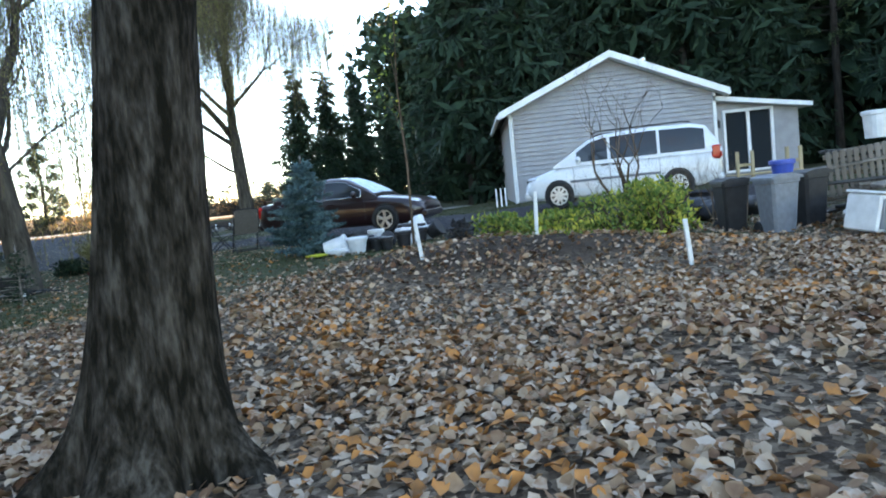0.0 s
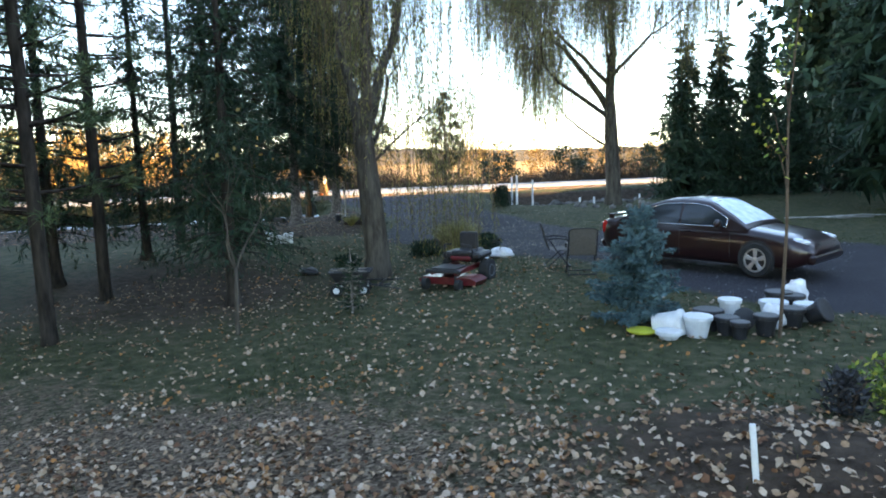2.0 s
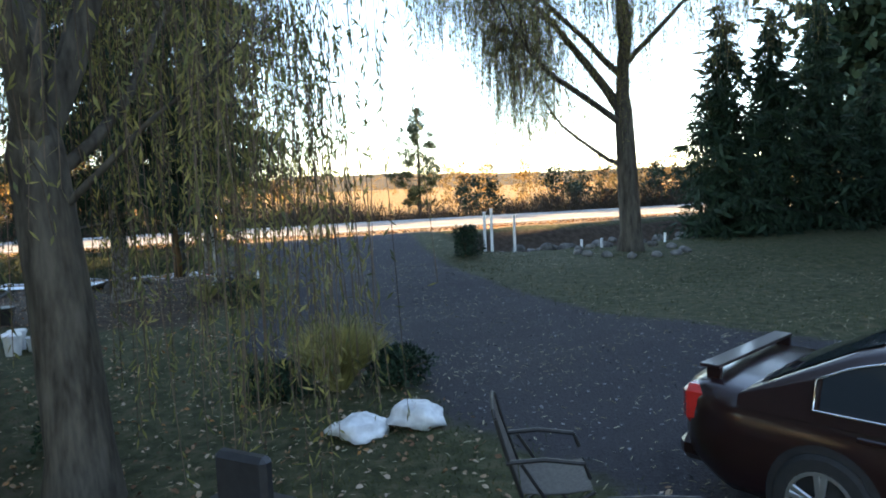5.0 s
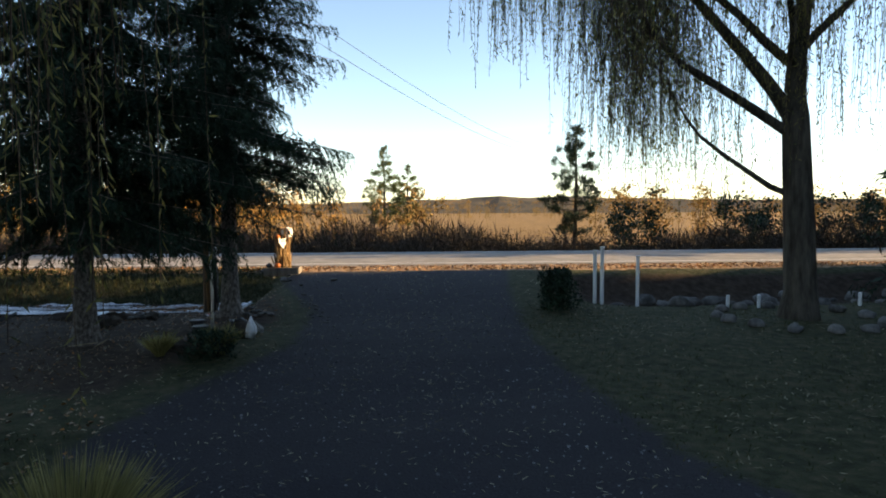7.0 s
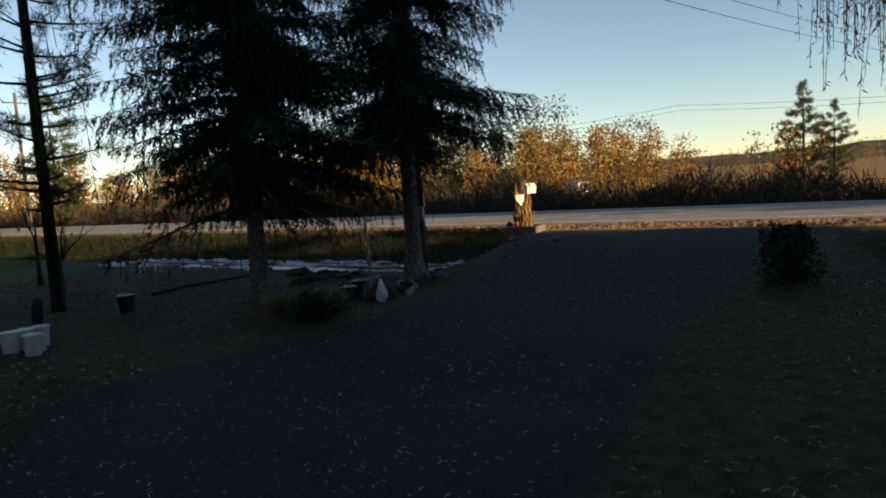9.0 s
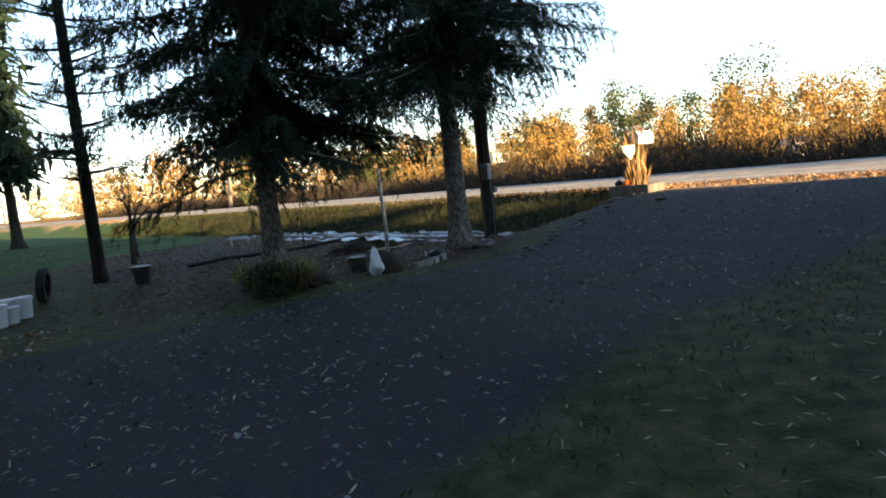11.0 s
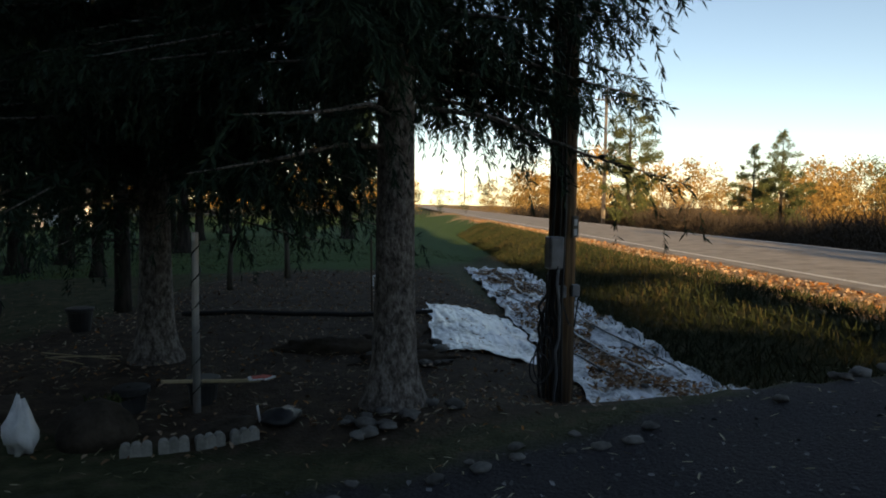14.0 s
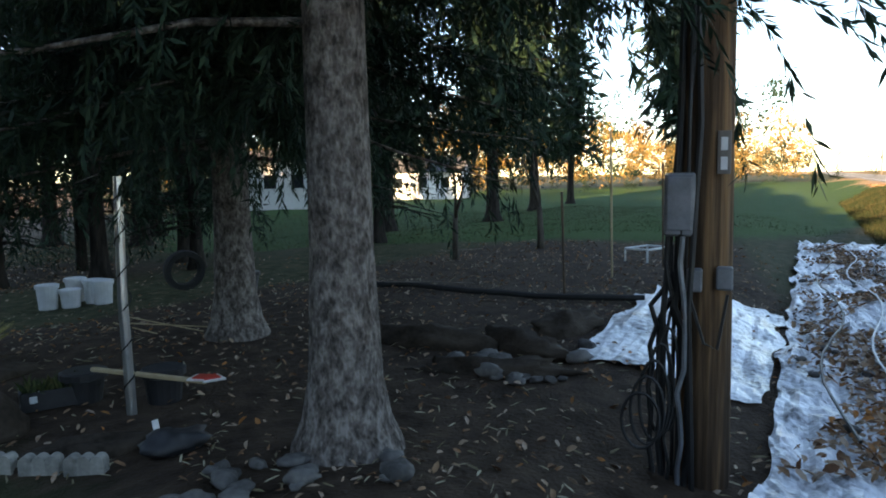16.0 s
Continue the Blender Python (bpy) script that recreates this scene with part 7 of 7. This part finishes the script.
wheelie_bin(0.88, 10.55, 8, M["bin_grey"], "grey wheelie bin with closed lid")
wheelie_bin(0.68, 11.3, 0, M["black_plastic"], "black wheelie bin behind the grey one")
wheelie_bin(1.38, 10.95, 15, M["black_plastic"], "black wheelie bin beside the grey one")
tapered("bucket", "blue plastic pail on the bin's lid", 1.0, 10.65, 0.1, 0.12, 0.14, M["blue_plastic"], "bucket", 0, None, "", True, 0.62)
wb = thing("appliance", "small white box appliance tipped on the ground", "appliance", on(1.3, 9.62, 25, 0.02) @ pose(0, 0, 0, 6, 8, 0) @ Matrix.Scale(0.85, 4))
for nm, c, s, mat in (("cabinet", (0, 0, 0.2), (0.36, 0.4, 0.4), "white_plastic"), ("front_panel", (0, -0.206, 0.2), (0.3, 0.02, 0.32), "bin_grey"), ("lid", (0, 0, 0.42), (0.38, 0.42, 0.03), "white_plastic")):
    g = Geo()
    g.box(c, s, 0.02)
    part(nm, g, M[mat], wb)
rj = random.Random(50)
for i in range(16):
    x, y = 2.0 + rj.uniform(-0.4, 1.6), 9.6 + rj.uniform(-0.3, 2.4)
    if i < 7:
        g = Geo()
        g.box((0, 0, 0.05), (rj.uniform(0.7, 1.6), rj.uniform(0.08, 0.22), 0.035), 0.006, pose(0, 0, 0.05 + i * 0.075, rj.uniform(-6, 6), rj.uniform(-10, 4), rj.uniform(-30, 30)))
        single("board", g, M["wood_grey"], "weathered board in the junk pile by the house", "board", on(2.3 + rj.uniform(-0.3, 0.5), 10.6 + rj.uniform(-0.5, 0.5)), "junk boards")
    elif i < 12:
        sack("rubbish_bag", ("black" if i % 2 else "pale") + " plastic rubbish bag slumped in the junk pile", x, y, rj.uniform(0.2, 0.35), rj.uniform(0.18, 0.3), rj.uniform(0.14, 0.24), "black_plastic" if i % 2 else "tarp", 70 + i, rj.uniform(0, 360))
    else:
        tapered("bucket", "white pail standing in the junk pile", x, y, 0.13, 0.15, 0.34, M["white_plastic"], "bucket", 0, 75 if i == 14 else None, "junk pails")
for i, (x, y) in enumerate(((0.0, 12.6), (0.5, 12.9), (1.0, 12.7), (1.5, 13.1), (0.9, 13.3))):
    sack("rubbish_bag", "dark plastic rubbish bag on the ground by the bins", x, y, 0.3, 0.25, 0.16, "black_plastic", 90 + i, i * 60)
sl = thing("slatted_panel", "weathered grey slatted panel leaning on the junk pile", "panel", on(1.98, 10.98, -18, 0.28) @ pose(0, 0, 0, 14, -6, 0) @ Matrix.Scale(0.85, 4))
for k in range(9):
    g = Geo()
    g.box((-0.32 + 0.08 * k, 0, 0.3), (0.055, 0.018, 0.62), 0.004)
    part("slat", g, M["wood_grey"], sl)
for z in (0.06, 0.54):
    g = Geo()
    g.box((0, 0.02, z), (0.76, 0.03, 0.06), 0.005)
    part("batten", g, M["wood_grey"], sl)
for i in range(14):
    g = Geo()
    g.box((0, 0, 0), (rj.uniform(0.9, 1.7), rj.uniform(0.07, 0.2), 0.035), 0.006, pose(0, 0, 0.1 + 0.052 * i, rj.uniform(-5, 5), rj.uniform(-9, 5), rj.uniform(-25, 25)))
    single("board", g, M["wood_grey"] if i % 3 else M["black_plastic"], "weathered board heaped in the junk pile by the house", "board", on(2.2 + rj.uniform(-0.2, 0.3), 11.1 + rj.uniform(-0.3, 0.4)), "junk boards")
tapered("bucket", "white pail standing on top of the junk pile", 2.2, 11.0, 0.12, 0.14, 0.3, M["white_plastic"], "bucket", 0, None, "junk pails", True, 0.86)
jg = thing("plastic_jug", "pale blue plastic jug lying before the junk pile", "jug", on(1.62, 9.35, 30, 0.0))
g = Geo()
g.lathe([(0.001, 0), (0.1, 0.0), (0.11, 0.03), (0.11, 0.22), (0.05, 0.29), (0.04, 0.33), (0.001, 0.33)], 16, pose(0, 0, 0.11, 0, 80))
part("body", g, M["film"], jg)
g = Geo()
g.lathe([(0.045, 0.32), (0.045, 0.36), (0.001, 0.36)], 12, pose(0, 0, 0.11, 0, 80))
part("cap", g, M["blue_plastic"], jg)
sack("tarpaulin", "crumpled pale plastic tarpaulin before the junk pile", 1.75, 10.4, 0.3, 0.22, 0.16, "film", 131, 40)

# picket bits and the lawn swing across the grass
for i, (x, y) in enumerate(((-1.6, 24.6), (-1.45, 24.75), (-1.3, 24.9))):
    g = Geo()
    g.prism([(-0.025, 0), (0.025, 0), (0.025, 0.55), (0, 0.6), (-0.025, 0.55)], -0.01, 0.01)
    single("picket", g, M["trim_white"], "white fence picket beside the house corner", "picket", on(x, y, 20), "pickets by the house")
sw = thing("lawn_swing", "white-framed lawn swing seat at the far edge of the grass", "swing", on(-9.0, 46.0, 10))
for sx in (-0.55, 0.55):
    for sy in (-0.4, 0.4):
        g = Geo()
        g.tube([(sx, sy, -0.1), (sx, 0, 1.6)], 0.03, 6)
        part("leg", g, M["trim_white"], sw)
g = Geo()
g.tube([(-0.6, 0, 1.6), (0.6, 0, 1.6)], 0.03, 6)
part("top_bar", g, M["trim_white"], sw)
g = Geo()
g.box((0, 0.05, 0.5), (0.95, 0.4, 0.05), 0.01)
g.box((0, 0.25, 0.75), (0.95, 0.05, 0.45), 0.01)
part("seat", g, M["trim_white"], sw)
br = thing("garden_bridge", "little white wooden garden bridge with posts", "bridge", on(-10.2, 43.0, 20))
for i in range(9):
    g = Geo()
    g.box((-0.8 + i * 0.2, 0, 0.12 + 0.12 * math.sin(math.pi * i / 8)), (0.18, 0.7, 0.03), 0.004)
    part("plank", g, M["trim_white"], br)
for sx in (-0.8, 0, 0.8):
    for sy in (-0.36, 0.36):
        g = Geo()
        g.box((sx, sy, 0.25), (0.07, 0.07, 0.7), 0.006)
        part("post", g, M["trim_white"], br)
for i, v in enumerate((17.5, 18.2, 19.0, 20.5)):
    g = Geo()
    g.box((0, 0, 0.14), (0.06, 0.06, 0.3), 0.005)
    g2 = single("edging_post", g, M["trim_white"], "short white edging post along the bed", "post", on(*road_xy(v, 31.6)), "edging posts")
rb = random.Random(61)
for i in range(70):
    v, w = rb.uniform(15, 34), rb.uniform(32.2, 34.8)
    x, y = road_xy(v, w)
    sz = rb.uniform(0.1, 0.32)
    g = Geo()
    g.blob((0, 0, sz * 0.3), (sz, sz * rb.uniform(0.6, 1), sz * 0.6), 300 + i, 0.18, 9)
    single("rock", g, M["stone"], "dark rock in the ditch bed beyond the drive", "rock", on(x, y, rb.uniform(0, 360)), "ditch rocks", smooth=True)
for i in range(14):
    x, y = -12.3 + 1.5 * math.cos(i * 0.45 + 1), 32.9 + 1.5 * math.sin(i * 0.45 + 1)
    g = Geo()
    g.blob((0, 0, 0.05), (0.17, 0.13, 0.1), 400 + i, 0.16, 9)
    single("stone", g, M["stone"], "stone in the ring round the old willow", "stone", on(x, y, i * 50), "stone ring", smooth=True)


# ---- neighbours beyond the lawn ----
def far_house(x, y, rz, w, d, h, wall, label):
    t = thing("neighbour_house", label, "house", on(x, y, rz))
    g = Geo()
    g.prism([(-w / 2, -0.3), (w / 2, -0.3), (w / 2, h), (0, h + w * 0.22), (-w / 2, h)], -d / 2, d / 2)
    part("wall", g, wall, t)
    for s in (-1, 1):
        g = Geo()
        g.add([(s * (w / 2 + 0.4), -d / 2 - 0.3, h - 0.1), (0, -d / 2 - 0.3, h + w * 0.22 + 0.12), (0, d / 2 + 0.3, h + w * 0.22 + 0.12), (s * (w / 2 + 0.4), d / 2 + 0.3, h - 0.1)], [(0, 1, 2, 3)])
        part("roof", g, M["roof"], t)
    for k in (-0.28, 0.02, 0.3):
        g = Geo()
        g.box((w / 2 + 0.01, k * d, h * 0.58), (0.06, 0.9, 1.0), 0.01)
        fr_ = part("window", g, M["trim_white"], t)
        g = Geo()
        g.box((w / 2 + 0.035, k * d, h * 0.58), (0.04, 0.74, 0.84), 0.005)
        part("pane", g, M["glass_dark"], fr_)


far_house(-16.7, -17, 100, 3.0, 6, 3.0, M["trim_white"], "white neighbouring house beyond the lawn")
far_house(-29.4, -32, 70, 5, 7, 2.4, M["trim_white"], "white neighbouring house far beyond the lawn")
far_house(-75, 45, 142 - 90, 2.2, 3.0, 1.7, M["trim_white"], "pale sunlit building among the woods across the road")


# ---- ground cover ----
nc = np.random.RandomState(99)


def flat_leaves(name, label, x, y, size, mat, curl=0.35, slim=0.75, category="leaves"):
    """Fallen leaves lying loosely on the ground, each folded along its rib."""
    n = len(x)
    z = ground_z(x, y) + nc.uniform(0.004, 0.03, n)
    a = nc.uniform(0, 6.283, n)
    d = unit(np.stack([np.cos(a), np.sin(a), nc.normal(0, curl, n)], 1))
    up = unit(np.stack([nc.normal(0, curl, n), nc.normal(0, curl, n), np.ones(n)], 1))
    s = unit(np.cross(d, up))
    ln_ = size * nc.uniform(0.6, 1.3, n)
    w_ = (ln_ * slim * nc.uniform(0.7, 1.2, n) * 0.5)[:, None]
    c, L_, upv = np.stack([x, y, z], 1) - d * ln_[:, None] * 0.5, ln_[:, None], unit(np.cross(s, d))
    fold = nc.uniform(0.0, 0.9, (n, 1)) * w_
    k1, k2, q1, q2 = (nc.uniform(a_, b_, (n, 1)) for a_, b_ in ((0.15, 0.4), (0.55, 0.85), (0.7, 1.1), (0.5, 1.1)))
    V = np.stack([c, c + d * L_, c + d * L_ * k2 + s * w_ * q2 + upv * fold, c + d * L_ * k1 + s * w_ * q1 + upv * fold,
                  c + d * L_ * k1 - s * w_ * q2 + upv * fold * 0.8, c + d * L_ * k2 - s * w_ * q1 + upv * fold * 0.8], 1)
    me = bpy.data.meshes.new(name)
    base = (np.arange(n) * 6)[:, None]
    F = np.concatenate([base + np.array([[0, 3, 2, 1]]), base + np.array([[0, 1, 5, 4]])], 1).reshape(-1)
    me.vertices.add(6 * n), me.loops.add(8 * n), me.polygons.add(2 * n)
    me.vertices.foreach_set("co", V.astype(np.float32).ravel())
    me.loops.foreach_set("vertex_index", F.astype(np.int32))
    me.polygons.foreach_set("loop_start", np.arange(0, 8 * n, 4, dtype=np.int32))
    me.materials.append(M[mat])
    me.update(calc_edges=True)
    return tagged(new(name, me), label, category, kind="stuff")


def pick(n, x0, x1, y0, y1, share):
    x, y = nc.uniform(x0, x1, n), nc.uniform(y0, y1, n)
    keep = nc.rand(n) < np.clip(share(x, y), 0, 1)
    return x[keep], y[keep]


x, y = pick(165000, -9, 5, 2.5, 13, lambda x, y: zones(x, y)[1] * (0.35 + 0.65 * ss(-0.4, 0.5, np.sin(1.9 * x) * np.sin(1.7 * y + x))) * np.exp(-np.maximum(0, np.hypot(x + 2, y - 4) - 4) / 9) * (1 - 0.8 * zones(x, y)[2]) * (0.4 + 0.6 * ss(-6, -3, x)))
flat_leaves("fallen_leaves", "dense fallen maple leaves in tan and orange", x, y, 0.049, "leaf_litter", 0.45, 0.95)
x, y = pick(24000, -16, -2, 5, 21, lambda x, y: 0.3 * (1 - zones(x, y)[0]) * (1 - zones(x, y)[1] * 0.7))
flat_leaves("scattered_leaves", "scattered pale fallen leaves in the thin lawn", x, y, 0.06, "leaf_litter", 0.4, 0.7)
x, y = pick(30000, -24, -6, 17, 33, lambda x, y: 0.2 + 0.25 * ss(0.2, 0.8, np.sin(0.9 * x + 1) * np.sin(1.1 * y)) - 0.1 * zones(x, y)[5])
flat_leaves("willow_leaf_litter", "fallen narrow willow leaves strewn on gravel and grass", x, y, 0.07, "willow_litter", 0.25, 0.17)
x, y = pick(16000, -29, -17, 14, 27, lambda x, y: 0.5 * zones(x, y)[2])
flat_leaves("bed_leaves", "pale dry leaves scattered over the garden bed", x, y, 0.055, "leaf_litter", 0.4, 0.45)


def blades(name, label, x, y, h, mat, lean=0.5, width=0.006):
    n = len(x)
    c = np.stack([x, y, ground_z(x, y) - 0.01], 1)
    d = unit(nc.normal(0, lean, (n, 3)) + np.array([0, 0, 1.0]))
    s = unit(np.cross(d, nc.normal(0, 1, d.shape)))
    ob = new(name, quads_mesh(name, leaf_quads(c, d, s, h * nc.uniform(0.5, 1.4, n), np.full(n, width) * nc.uniform(0.7, 1.5, n)), M[mat]))
    return tagged(ob, label, "grass", kind="stuff")


def lawn_share(x, y):
    gr, lf, so, ve, fi, la = zones(x, y)
    return (1 - gr) * (1 - 0.8 * lf) * (1 - 0.85 * so) * (0.35 + 0.65 * ss(-0.3, 0.6, np.sin(1.1 * x + 0.3 * y) * np.sin(0.8 * y)))


x, y = pick(90000, -15, -2, 7, 21, lawn_share)
blades("lawn_grass", "thin shaded lawn grass between fallen leaves", x, y, 0.055, "grass", 0.6)
x, y = pick(60000, -17, 0, 22, 38, lambda x, y: lawn_share(x, y) * 0.8)
blades("lawn_grass", "shaded lawn grass beyond the drive", x, y, 0.06, "grass", 0.6, 0.009)
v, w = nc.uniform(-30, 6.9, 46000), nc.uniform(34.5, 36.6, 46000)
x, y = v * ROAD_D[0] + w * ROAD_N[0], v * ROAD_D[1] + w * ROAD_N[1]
blades("bank_grass", "rough tufted green grass on the roadside bank", x, y, 0.17, "grass_shade", 0.6, 0.012)
v, w = nc.uniform(-40, 35, 12000), nc.uniform(36.2, 37.8, 12000)
x, y = v * ROAD_D[0] + w * ROAD_N[0], v * ROAD_D[1] + w * ROAD_N[1]
flat_leaves("verge_litter", "dry leaves and clods on the sunlit verge", x, y, 0.09, "leaf_litter", 0.5, 0.6)
x, y = pick(30000, -34, -14, -8, 13, lambda x, y: zones(x, y)[5])
blades("neighbour_lawn", "green mown lawn of the neighbouring yard", x, y, 0.06, "grass", 0.6, 0.012)
# coarse stones proud of the gravel
n = 9000
x, y = nc.uniform(-22, -3, n), nc.uniform(15.5, 31, n)
keep = zones(x, y)[0] > 0.6
x, y = x[keep], y[keep]
flat_leaves("gravel_stones", "coarse grey stones proud of the gravel drive", x, y, 0.035, "stone_bits", 0.3, 0.8, "gravel")
v, w = nc.uniform(-6.5, 6.2, 7000), 33.75 + nc.normal(0, 0.35, 7000)
keep = (np.abs(w - 33.8) < 0.75) & (np.sin(v * 1.7) * np.sin(w * 4 + v) > -0.2)
v, w = v[keep], w[keep]
x, y = v * ROAD_D[0] + w * ROAD_N[0], v * ROAD_D[1] + w * ROAD_N[1]
sheet_leaves = flat_leaves("sheet_leaves", "dry leaves gathered in the folds of the silver sheet", x, y, 0.075, "leaf_litter", 0.5, 0.5)
sheet_leaves.location.z = 0.085
